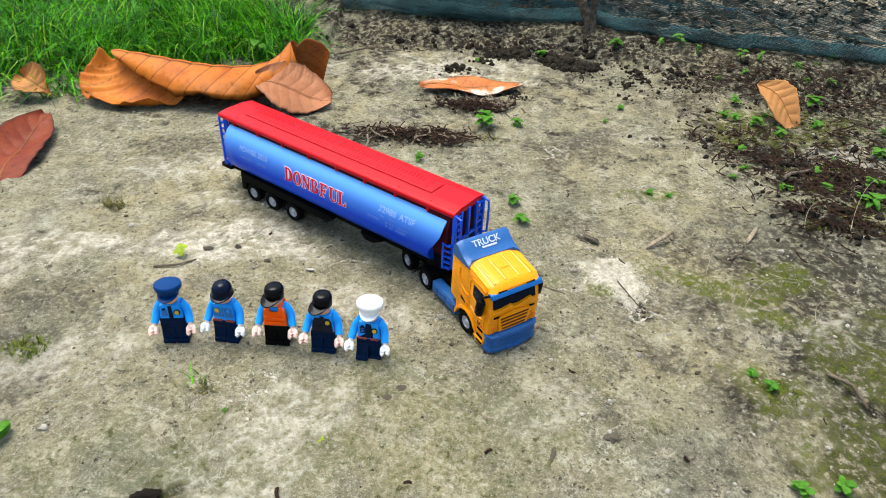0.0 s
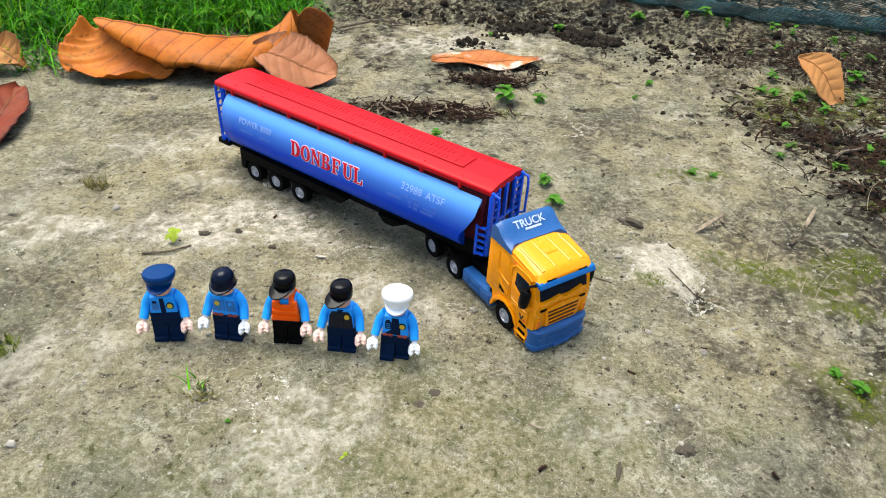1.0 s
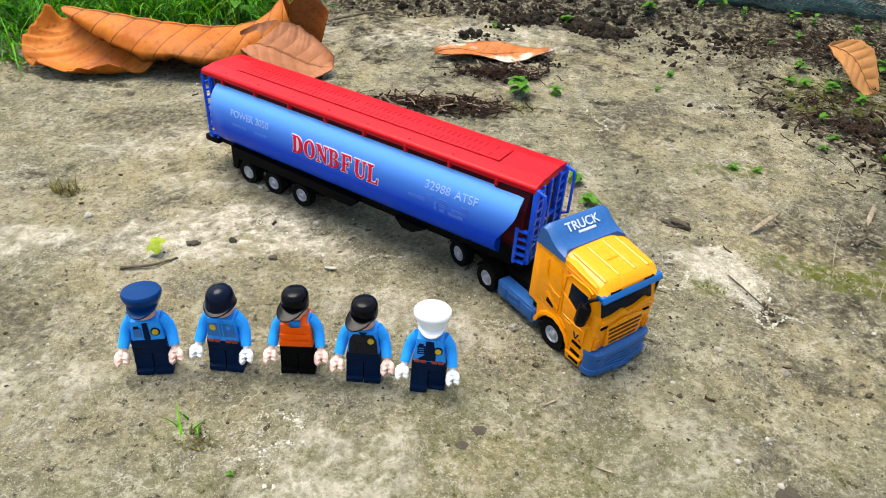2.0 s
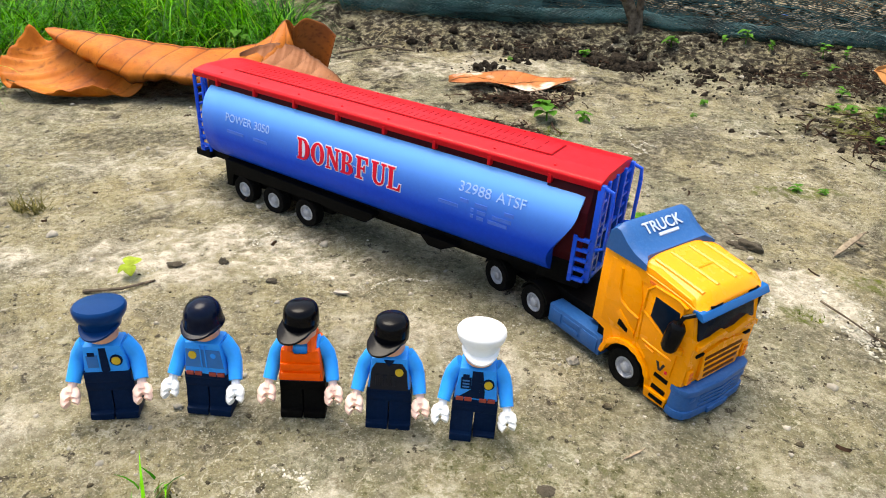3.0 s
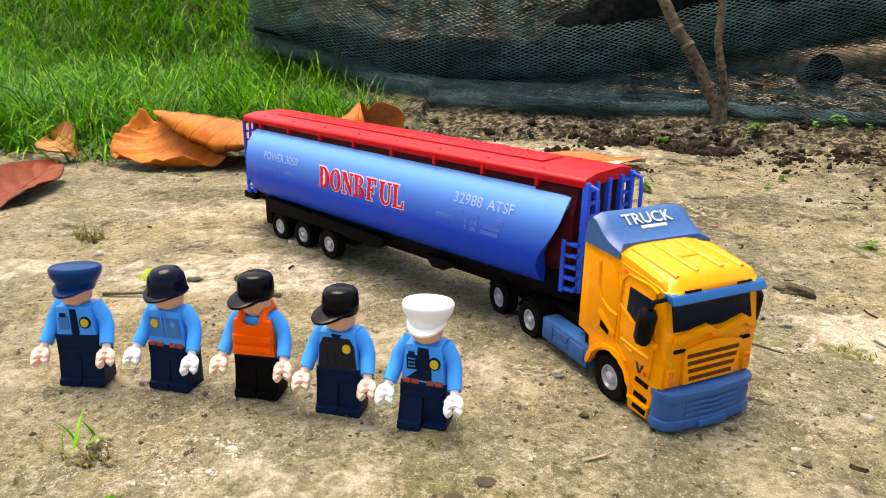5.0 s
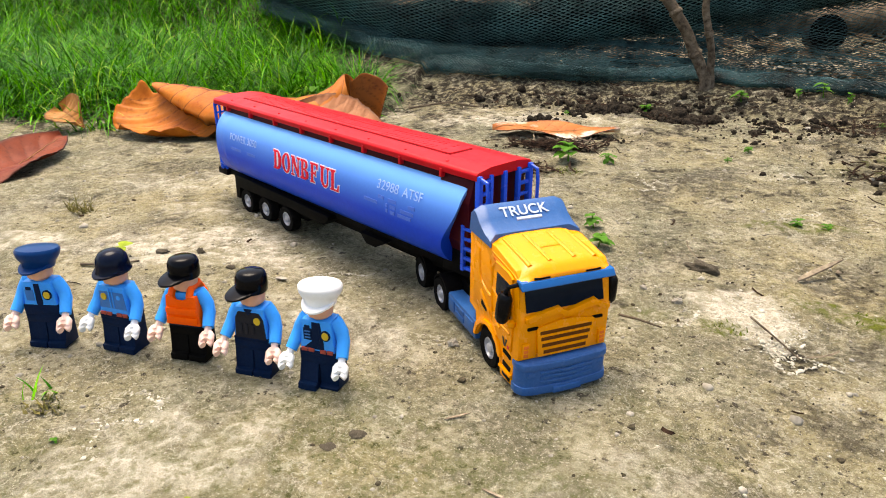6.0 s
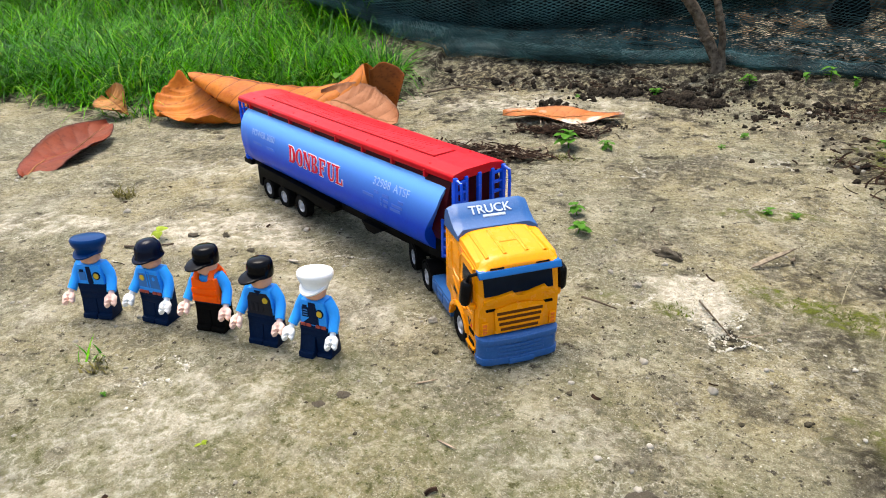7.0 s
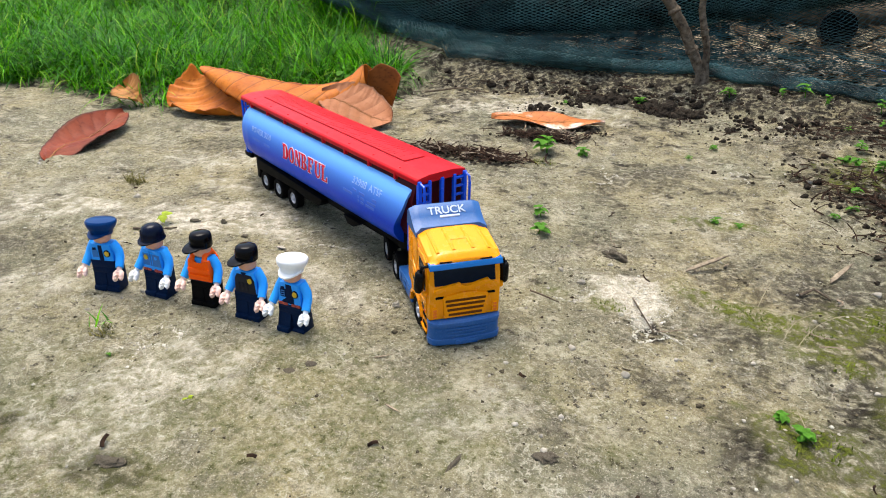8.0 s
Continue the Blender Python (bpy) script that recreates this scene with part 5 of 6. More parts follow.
    mod.thickness, mod.offset = thick, 0
    return tagged(ob, label)


def side_veins(count, slant, strength=0.75, rib=0.03):
    def vein(u, v):
        k = (u * count - abs(v) * slant) % 1.0
        k = min(k, 1 - k)
        return max(strength * max(0.0, 1 - k / 0.045), strength * max(0.0, 1 - abs(v) / rib), min(0.85, 1.6 * strength) * float(smooth(abs(v), 0.86, 1.0)))
    return vein


def pillow(u, v, count, slant, amp):
    """Blade swelling between the side veins."""
    k = (u * count - abs(v) * slant) % 1.0
    return amp * (math.sin(math.pi * k) ** 0.6) * (1 - v * v) ** 0.5


def rag(u, seed, amp=0.02):
    return amp * (noise.noise((u * 9, seed, 0.3)) + 0.6 * noise.noise((u * 31, seed, 1.3)))


def midrib(name, fn, parent, mat, r=0.0011):
    bm = bmesh.new()
    tube(bm, [fn(u, 0.0) for u in np.linspace(0.0, 0.98, 22)], r, r * 0.35, 6)
    return part(name, bm, mat, parent)


RIBMAT = material("leaf_midrib", (0.30, 0.12, 0.03), 0.6, vary=0.25, scale=200, relief=0.2)


def curve(points):
    """A smooth curve through points, for u in 0..1."""
    P = [Vector(p) for p in points]
    n = len(P) - 1

    def at(u):
        u = min(max(u, 0.0), 0.99999) * n
        i = int(u)
        t = u - i
        a, b, c, d = P[max(i - 1, 0)], P[i], P[i + 1], P[min(i + 2, n)]
        return 0.5 * (2 * b + (c - a) * t + (2 * a - 5 * b + 4 * c - d) * t * t + (3 * b - a - 3 * c + d) * t**3)
    return at


def big_leaf():
    x0, y0 = -0.30, 0.72
    T = thing("fallen_leaf", pose(x0, y0, gz(x0, y0)), "big curled orange-brown dead leaf with clear side veins", "leaf", "fallen leaves")
    ridge = curve([(-0.092, 0.020, 0.046), (-0.050, 0.010, 0.046), (-0.008, 0.004, 0.043), (0.030, 0.006, 0.039), (0.066, 0.016, 0.037), (0.095, 0.034, 0.042), (0.112, 0.052, 0.058)])
    lower = curve([(-0.076, 0.008, 0.036), (-0.045, -0.014, 0.026), (-0.010, -0.034, 0.020), (0.028, -0.044, 0.022), (0.062, -0.040, 0.018), (0.096, -0.010, 0.014), (0.128, 0.034, 0.022)])
    inner = curve([(-0.086, 0.026, 0.040), (-0.050, 0.010, 0.030), (-0.018, -0.006, 0.018), (0.004, -0.022, 0.014)])
    rim = curve([(-0.103, 0.024, 0.047), (-0.121, -0.004, 0.026), (-0.112, -0.026, 0.010), (-0.085, -0.038, 0.009), (-0.055, -0.041, 0.010), (-0.022, -0.030, 0.014)])

    def blade(u, v):
        a, b = ridge(u), lower(u)
        if v < 0:
            k = -v
            p = a.lerp(b, k) + Vector((0, -0.006, 0.003)) * math.sin(math.pi * k) + Vector((0, 0.016, -0.003)) * max(0, k - 0.86) * 7 * 0.5
        else:
            p = a + Vector((0.010 * v, 0.045 * v, -(a.z - 0.008) * v**1.8))
        ragged = rag(u, 8, 0.004) * max(0, abs(v) - 0.8) * 5
        return tuple(p + Vector((0, ragged, pillow(u, v, 10, -0.9, 0.0013) + ragged * 0.6)))

    sheet("blade", blade, 220, 41, LEAF_ORANGE, T, side_veins(10, -0.9, 0.9, 0.02))

    def lobe(u, v):
        k = 0.5 + 0.5 * v
        p = Vector(inner(u)).lerp(rim(u), k) + Vector((0, 0, -0.009 * math.sin(math.pi * k) + 0.0016 * math.sin(u * 24) * k + rag(u, 5, 0.006) * k))
        return tuple(p)

    sheet("curled_end", lobe, 60, 18, LEAF_ORANGE, T, lambda u, v: 0.6 * max(0, 1 - abs((u * 6 - v * 0.4) % 1 - 0.5) / 0.05))

    def tip(u, v):
        # right end, rolled into a half tube that stands open to the front
        a = radians(205 - 200 * (0.5 + 0.5 * v))
        r = 0.016 + 0.004 * u
        lean = Vector((0.006, 0.004, 0)) * u
        top = 0.054 - 0.003 * v + 0.004 * noise.noise((v * 2.2, 4.0, 0.5)) + 0.005 * math.cos(v * 4)
        return tuple(Vector((0.132 + r * math.cos(a), 0.050 + r * math.sin(a) * 0.75, 0.010 + (top - 0.010) * u)) + lean)

    sheet("rolled_tip", tip, 30, 30, LEAF_DARK, T, lambda u, v: 0.6 * max(0, 1 - abs((u * 4 + v) % 1 - 0.5) / 0.07))


def simple_leaf(name, at, L, W, shape, mat, label, count=9, slant=1.1, stalk=0.0, amp=0.0012, veins=0.55):
    """An oval leaf; shape(x, y, u, v) lifts and bends the flat blade."""
    T = thing(name, at, label, "leaf", "fallen leaves")

    def fn(u, v):
        w = max(0.02, math.sin(math.pi * min(1, u * 0.96 + 0.02)) ** 0.75) * (1 + rag(u, L * 100 + (1 if v > 0 else 7), 0.10))
        x, y = L * (u - 0.5), W * 0.5 * w * v
        x, y, z = shape(x, y, u, v)
        return (x, y, z + pillow(u, v, count, slant, amp))

    sheet("blade", fn, 120, 23, mat, T, side_veins(count, slant, veins, 0.05))
    midrib("midrib", lambda u, v: tuple(Vector(fn(u, 0)) + Vector((0, 0, 0.0004))), T, RIBMAT, 0.0008)
    if stalk:
        bm = bmesh.new()
        p = Vector(fn(0, 0))
        tube(bm, [p, p + Vector((-stalk * 0.5, 0.001, 0.0)), p + Vector((-stalk, 0.004, -0.001))], 0.0009, 0.0007, 6)
        part("stalk", bm, RIBMAT, T)
    return T


big_leaf()
simple_leaf("fallen_leaf", pose(-0.177, 0.722, gz(-0.17, 0.72) + 0.005, 13, 5, -4), 0.090, 0.076, lambda x, y, u, v: (x, y, 0.008 + 0.010 * (1 - u) + 0.010 * v * v * (1 if v > 0 else 0.2) + 0.004 * math.sin(6 * u)),
            LEAF_PINK, "pinkish-brown dry leaf leaning on the curled one", 7, 1.2)
simple_leaf("fallen_leaf", pose(-0.411, 0.566, gz(-0.40, 0.57) + 0.001, 0, -3, 100), 0.144, 0.056, lambda x, y, u, v: (x, y + 0.008 * math.sin(math.pi * u), 0.003 + (0.009 if v > 0 else 0.005) * v * v * (0.35 + u) + 0.0035 * math.sin(8 * u + 2 * v)),
            LEAF_RED, "glossy red-brown leaf with a pointed tip lying flat", 9, 1.3)
simple_leaf("fallen_leaf", pose(-0.474, 0.712, gz(-0.47, 0.71) + 0.010, 34, 12, -28), 0.048, 0.040, lambda x, y, u, v: (x, y, 0.012 * v * v + 0.010 * math.sin(math.pi * u)),
            LEAF_TAN, "small tan cupped leaf standing on its edge", 6, 1.0)
simple_leaf("fallen_leaf", pose(0.032, 0.800, gz(0.03, 0.80) + 0.003, 7, 0, 8), 0.132, 0.042, lambda x, y, u, v: (x, y, 0.003 + 0.002 * math.sin(7 * u) + 0.003 * v * v + 0.002 * math.sin(11 * u + 2 * v)),
            LEAF_MID, "orange leaf with a bleached peeling surface lying flat", 8, 1.0)
ax = Vector((0.048, -0.030, -0.033)).normalized()
az = (Vector((-0.1, -0.55, 0.8)) - ax * ax.dot(Vector((-0.1, -0.55, 0.8)))).normalized()
leaning = Matrix((ax, az.cross(ax), az)).transposed().to_4x4()
simple_leaf("fallen_leaf", Matrix.Translation((0.394, 0.745, gz(0.394, 0.745) + 0.019)) @ leaning, 0.070, 0.044, lambda x, y, u, v: (x, y + 0.005 * math.sin(5 * u), 0.004 * v * v + 0.004 * math.sin(4 * u)),
            LEAF_TAN, "tan-orange leaf resting on small weeds", 7, 1.0, veins=0.10)


# ---- lawn: many single blades ----
def strips(name, base, lean, length, width, mat, label, category, curl=0.9, seg=4, heading=None):
    """Thin tapering blades from arrays of feet, headings, lengths and widths, all in one mesh."""
    n = len(base)
    t = np.linspace(0, 1, seg + 1)
    ang = np.random.uniform(0, 2 * np.pi, n) if heading is None else heading
    start = lean * 0.45
    th = start[:, None] + (np.random.uniform(0.4, 1.0, n) * curl)[:, None] * t[None, :]
    d = length[:, None] / seg
    hx = np.concatenate([np.zeros((n, 1)), np.cumsum(np.sin(th[:, :-1]) * d, 1)], 1)
    hz = np.concatenate([np.zeros((n, 1)), np.cumsum(np.cos(th[:, :-1]) * d, 1)], 1)
    P = np.stack([base[:, 0:1] + hx * np.cos(ang)[:, None], base[:, 1:2] + hx * np.sin(ang)[:, None], base[:, 2:3] + hz], -1)
    side = np.stack([-np.sin(ang), np.cos(ang), np.zeros(n)], -1)[:, None, :] * (width[:, None] * (1 - t[None, :] ** 1.5 * 0.95) * 0.5)[..., None]
    V = np.stack([P - side, P + side], 2).reshape(n, -1, 3)
    m = 2 * (seg + 1)
    f = np.array([[2 * k, 2 * k + 1, 2 * k + 3, 2 * k + 2] for k in range(seg)])
    F = (f[None] + (np.arange(n) * m)[:, None, None]).reshape(-1, 4)
    me = bpy.data.meshes.new(name)
    me.vertices.add(n * m)
    me.vertices.foreach_set("co", V.ravel())
    me.loops.add(F.size)
    me.loops.foreach_set("vertex_index", F.ravel())
    me.polygons.add(len(F))
    me.polygons.foreach_set("loop_start", np.arange(0, F.size, 4))
    me.polygons.foreach_set("use_smooth", [True] * len(F))
    me.update(calc_edges=True)
    me.materials.append(mat)
    return tagged(new(name, me), label, category, kind="stuff")


def lawn():
    n = 280000
    x, y = np.random.uniform(-1.9, 0.05, n), 0.66 + 1.9 * np.random.uniform(0, 1, n) ** 1.9
    edge = grass_edge(x) + (fbm(x, y, 0.07, 50) - 0.5) * 0.10
    lim = -0.165 - 0.03 * smooth(y, 0.80, 0.95) - 0.14 * smooth(y, 0.94, 1.12) - 0.14 * smooth(y, 1.12, 1.4) + (fbm(x, y, 0.08, 52) - 0.5) * 0.12
    tufts = 0.35 + 0.9 * smooth(fbm(x, y, 0.05, 57, 3), 0.35, 0.62)
    keep = (y > edge) & (x < lim) & (np.random.uniform(0, 1, n) < tufts * np.clip((y - edge) / 0.05 + 0.15, 0, 1) * (1 - smooth(y + 0.3 * fbm(x, y, 0.3, 55), 2.2, 2.65)) * smooth(x + 0.3 * fbm(x, y, 0.3, 56), -1.85, -1.4))
    x, y = x[keep], y[keep]
    z = ground_height(x, y) - 0.002
    n = len(x)
    inner = np.clip((y - grass_edge(x)) / 0.12, 0.25, 1)
    length = np.random.uniform(0.030, 0.105, n) * (0.6 + 0.4 * inner) * (0.6 + 0.8 * fbm(x, y, 0.12, 51))
    # blades of one tuft fall the same way
    heading = 6.3 * 1.6 * fbm(x, y, 0.11, 58, 2) + np.random.normal(0, 1.5, n)
    strips("lawn_grass", np.stack([x, y, z], -1), np.random.uniform(0.6, 3.6, n), length * 1.1, np.random.uniform(0.0010, 0.0024, n), GRASS, "dense lush green lawn grass with arching blades", "grass", 2.3, 5, heading)


lawn()


# ---- garden net: low front sheet, hanging drape, and the posts ----
def cords(name, fn, nu, nv, r, mat, parent, label=""):
    """Knotted diamond netting: fn takes arrays u, v in 0..1 and returns places; every cord is a thin three-sided rod."""
    i, j = np.meshgrid(np.arange(nu + 1), np.arange(nv + 1))
    u = (i + 0.5 * (j % 2)) / nu
    jit = 0.16 / nu
    u = u + np.random.uniform(-jit, jit, u.shape)
    v = j / nv + np.random.uniform(-0.16, 0.16, u.shape) / nv
    P = fn(u.ravel(), np.clip(v.ravel(), 0, 1.02)).reshape(nv + 1, nu + 1, 3)
    A, B = [], []
    for row in range(nv):
        a = P[row]
        b = P[row + 1]
        o = row % 2
        A += [a, a[o:] if o else a[1:]] if not o else [a, a[:-1]]
        B += [b, b[:-1]] if not o else [b, b[1:]]
    A, B = np.concatenate(A), np.concatenate(B)
    d = B - A
    d /= np.maximum(1e-6, np.linalg.norm(d, axis=1, keepdims=True))
    s = np.cross(d, np.array([0.3, 0.9, 0.25]))
    s /= np.linalg.norm(s, axis=1, keepdims=True)
    w = np.cross(d, s)
    ring = [s * r * math.cos(k) + w * r * math.sin(k) for k in (0.5, 0.5 + 2.094, 0.5 + 4.189)]
    V = np.stack([A + ring[0], A + ring[1], A + ring[2], B + ring[0], B + ring[1], B + ring[2]], 1)
    f = np.array([[0, 1, 4, 3], [1, 2, 5, 4], [2, 0, 3, 5]])
    F = (f[None] + (np.arange(len(A)) * 6)[:, None, None]).reshape(-1, 4)
    me = bpy.data.meshes.new(name)
    me.vertices.add(len(V) * 6)
    me.vertices.foreach_set("co", V.ravel())
    me.loops.add(F.size)
    me.loops.foreach_set("vertex_index", F.ravel())
    me.polygons.add(len(F))
    me.polygons.foreach_set("loop_start", np.arange(0, F.size, 4))
    me.update(calc_edges=True)
    me.materials.append(mat)
    ob = new(name, me)
    ob.parent = parent
    return tagged(ob, label)


def hem(x):
    """Height of the drape's lower edge."""
    return np.interp(x, (-0.8, -0.45, -0.34, -0.24, -0.1, 0.02, 0.16, 0.28, 0.39, 0.6, 1.4), (0.17, 0.110, 0.084, 0.058, 0.048, 0.055, 0.073, 0.095, 0.117, 0.155, 0.28))


def drape_y(x):
    """How far back the drape hangs."""
    return 1.13 + 0.10 * smooth(-np.asarray(x, float), 0.25, 0.7)


def garden_net():
    T = thing("garden_net", pose(0, 0, 0), "dark green knotted garden net sagging in folds along the ground", "net")

    def front(u, v):
        # single layer from the foot up to the drape, wavy and creased
        x = -0.50 + 1.78 * u
        foot = net_foot(x)
        fold = fbm(x + 0.5 * v, v * 0.3, 0.11, 61, 3) - 0.5
        top = hem(x) + 0.02
        z0 = ground_height(x, foot) + 0.003
        z = z0 + (top - z0) * (0.30 * v + 0.70 * v**2.2)
        y = foot - 0.004 + (drape_y(x) - foot + 0.02) * v**0.8 + 0.04 * fold * (0.25 + v)
        return np.stack([x + 0.05 * (fbm(x, v * 0.4, 0.16, 63) - 0.5), y, z + 0.016 * fold], -1)

    def roll(u, v):
        # the gathered lower edge, several layers thick, heavier towards the lawn
        x = -0.50 + 1.78 * u
        a = 2 * np.pi * v * 1.6
        rr = (0.007 + 0.007 * fbm(x, v, 0.05, 64)) * (1 + 0.9 * smooth(-x, -0.10, 0.25))
        foot = net_foot(x)
        return np.stack([x, foot + 0.006 + rr * np.cos(a) * 1.8, ground_height(x, foot) + 0.008 + rr * 0.75 * np.sin(a)], -1)

    def swag(k):
        # loose folds sweeping down from the drape to the foot beside the lawn
        def fn(u, v):
            x = -0.44 + 0.52 * u
            t = smooth(x, -0.42, 0.06)
            low = ground_height(x, net_foot(x)) + 0.006
            z = (hem(x) - 0.005) * (1 - t) + (low + 0.012) * t + (0.040 - 0.012 * k) * (v - 0.6) + 0.010 * (fbm(x, v * 0.2, 0.07, 80 + k, 3) - 0.5)
            y = drape_y(x) * (1 - t) + net_foot(x) * t - 0.012 * k - 0.020 * np.sin(np.pi * v) + 0.03 * (fbm(x, v * 0.2, 0.06, 84 + k, 3) - 0.5)
            return np.stack([x, y, z], -1)
        return fn

    def drape(k):
        # upper layer: a heavy sagging belly at the hem, then a single sheet above it
        def fn(u, v):
            x = -0.47 + 1.9 * u
            lo = hem(x)
            z = lo + 0.30 * v - 0.004 * k
            belly = np.sin(np.pi * np.clip((z - lo) / 0.085, 0, 1)) ** 0.7
            y = drape_y(x) - 0.030 * belly + 0.010 * k + 0.16 * np.clip((z - lo) - 0.05, 0, 1) + 0.035 * (fbm(x * 0.5, z, 0.05, 70 + k, 3) - 0.5) + 0.03 * (fbm(x, z, 0.2, 73, 2) - 0.5)
            return np.stack([x, y, z], -1)
        return fn

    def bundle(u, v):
        # dense folded-over layers inside the belly, raised to the right as an added dark backing
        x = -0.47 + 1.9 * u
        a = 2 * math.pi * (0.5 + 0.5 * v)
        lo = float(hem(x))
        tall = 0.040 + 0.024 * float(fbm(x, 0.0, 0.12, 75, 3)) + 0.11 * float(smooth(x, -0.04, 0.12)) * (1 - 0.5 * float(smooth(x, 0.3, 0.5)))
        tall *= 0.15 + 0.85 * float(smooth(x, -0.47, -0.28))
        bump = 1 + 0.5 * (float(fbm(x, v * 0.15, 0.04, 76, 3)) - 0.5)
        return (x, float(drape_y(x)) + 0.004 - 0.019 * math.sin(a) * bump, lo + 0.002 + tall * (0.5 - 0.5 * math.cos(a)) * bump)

    cords("front_sheet", front, 150, 84, 0.00050, NET, T, "single layer of dark green net")
    # extra blackish layer, added to darken what shows through
    cords("front_sheet", lambda u, v: front(u * 0.40, v) + np.array([0.004, 0.012, -0.002]), 58, 76, 0.00050, NETDEEP, T, "blackish net layer added beneath to darken the view through")
    cords("gathered_edge", roll, 190, 40, 0.00060, NETTEAL, T, "gathered bottom edge of the net")
    cords("loose_fold", swag(0), 60, 26, 0.00048, NET, T, "loose fold of net beside the lawn")
    cords("loose_fold", swag(1), 56, 24, 0.00048, NET, T)
    cords("hanging_fold", drape(0), 150, 130, 0.00052, NETTEAL, T, "hanging upper fold of the net")
    # inner layers in the shaded tone deepen the drape
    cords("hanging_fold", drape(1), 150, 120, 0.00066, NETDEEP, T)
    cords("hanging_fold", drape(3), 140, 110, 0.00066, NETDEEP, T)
    sheet("inner_layer", bundle, 240, 34, NETDARK, T, None, "dense folded layers of the net, near black as a dark backing", 0.001)


def stick(name, pts, r0, r1, label, knots):
    bm = bmesh.new()
    path = []
    for a, b in zip(pts, pts[1:]):
        for k in range(6):
            p = Vector(a).lerp(Vector(b), k / 6)
            path.append(p + Vector((noise.noise(p * 40), noise.noise(p * 40 + Vector((5, 0, 0))), 0)) * 0.0022)
    path.append(Vector(pts[-1]))
    tube(bm, path, r0, r1, 12)
    for v in bm.verts:
        v.co += Vector((noise.noise(v.co * 160), noise.noise(v.co * 160 + Vector((3, 1, 0))), 0)) * 0.0012
    T = part("stem", bm, BARK, None)
    base = thing(name, pose(*pts[0]), label, "stick")
    T.parent = base
    T.matrix_parent_inverse = base.matrix_basis.inverted()
    for k in knots:
        bm = bmesh.new()
        i = int(k * (len(path) - 1))
        rr = r0 + (r1 - r0) * k
        lathe(bm, [(rr * 1.0, -0.004), (rr * 1.28, -0.001), (rr * 1.25, 0.001), (rr * 1.0, 0.004)], Matrix.Translation(path[i] - Vector(pts[0])) @ (path[i] - path[i - 1]).to_track_quat("Z", "Y").to_matrix().to_4x4(), 10)
        part("node", bm, BARK, base)


garden_net()
stick("wooden_stake", [(0.208, 1.000, 0.006), (0.202, 1.000, 0.034), (0.170, 0.998, 0.092), (0.142, 0.995, 0.130), (0.100, 1.0, 0.20), (0.02, 1.0, 0.40)], 0.0075, 0.0060, "rough grey-brown wooden stake pushed into the soil", (0.3, 0.5, 0.62))
stick("wooden_stake", [(0.212, 1.002, 0.006), (0.206, 0.998, 0.060), (0.190, 0.990, 0.115), (0.184, 0.985, 0.20), (0.18, 0.98, 0.38)], 0.0050, 0.0036, "thin grey-brown twig standing beside the thicker stake", (0.4, 0.55))


# ---- behind the net: litter, a log, a dark pot ----
def flakes(name, xs, ys, zs, size, mat, label, category):
    """Loose flat scraps, each a bent five-sided chip."""
    V, F = [], []
    for x, y, z, s in zip(xs, ys, zs, size):
        m = Matrix.Translation((x, y, z)) @ Euler((random.uniform(-0.7, 0.7), random.uniform(-0.7, 0.7), random.uniform(0, 6.3))).to_matrix().to_4x4()
        n0, w = len(V), random.uniform(0.35, 0.8)
        for px, py, pz in ((-1, 0, 0.1), (-0.4, -w, 0), (0.5, -w * 0.8, 0.15), (1, 0, 0), (0.4, w, 0.1), (-0.5, w * 0.7, 0), (0, 0, 0.28)):
            V.append(m @ Vector((px * s, py * s, pz * s)))
        F += [(n0 + k, n0 + (k + 1) % 6, n0 + 6) for k in range(6)]
    return tagged(new(name, mesh_from(name, V, F, mat)), label, category, kind="stuff")


def scatter(n, x0, x1, y0, y1):
    x, y = np.random.uniform(x0, x1, n), np.random.uniform(y0, y1, n)
    return x, y, ground_height(x, y)


x, y, z = scatter(5200, -0.7, 1.6, 1.0, 2.9)
ok = (y > net_foot(x) + 0.04) & (np.random.uniform(0, 1, len(x)) < (1.15 - 0.85 * smooth(y, 1.10, 1.35)) * (1 - 0.8 * smooth(x, 0.0, 0.06) * smooth(-x, -0.26, -0.20)))
flakes("leaf_litter", x[ok], y[ok], z[ok] + 0.003, np.random.uniform(0.004, 0.016, ok.sum()), PALE_LITTER, "pale dry leaf litter behind the net", "litter")
x, y, z = scatter(2600, 0.2, 1.1, 0.93, 1.25)
ok = y > net_foot(x) + 0.03
flakes("leaf_litter", x[ok], y[ok], z[ok] + 0.004, np.random.uniform(0.004, 0.013, ok.sum()), PALE_LITTER, "pale dry leaf scraps under the net", "litter")
x, y, z = scatter(7000, -0.7, 1.6, 1.0, 2.9)
ok = y > net_foot(x) + 0.02
flakes("leaf_litter", x[ok], y[ok], z[ok] + 0.003, np.random.uniform(0.005, 0.020, ok.sum()), LITTER, "brown leaf litter behind the net", "litter")


def log(x, y, length, r, turn):
    T = thing("log", pose(x, y, gz(x, y) + r * 0.7, 0, 0, turn), "weathered grey-brown log lying behind the net", "log")
    bm = bmesh.new()
    tube(bm, [(length * k / 14, 0.01 * math.sin(k), 0.006 * math.cos(k * 1.3)) for k in range(15)], r, r * 0.8, 18)
    for v in bm.verts:
        v.co.z += noise.noise(v.co * 30) * 0.006
        v.co.y += noise.noise(v.co * 26 + Vector((4, 0, 0))) * 0.006
    part("trunk", bm, LOGBARK, T)


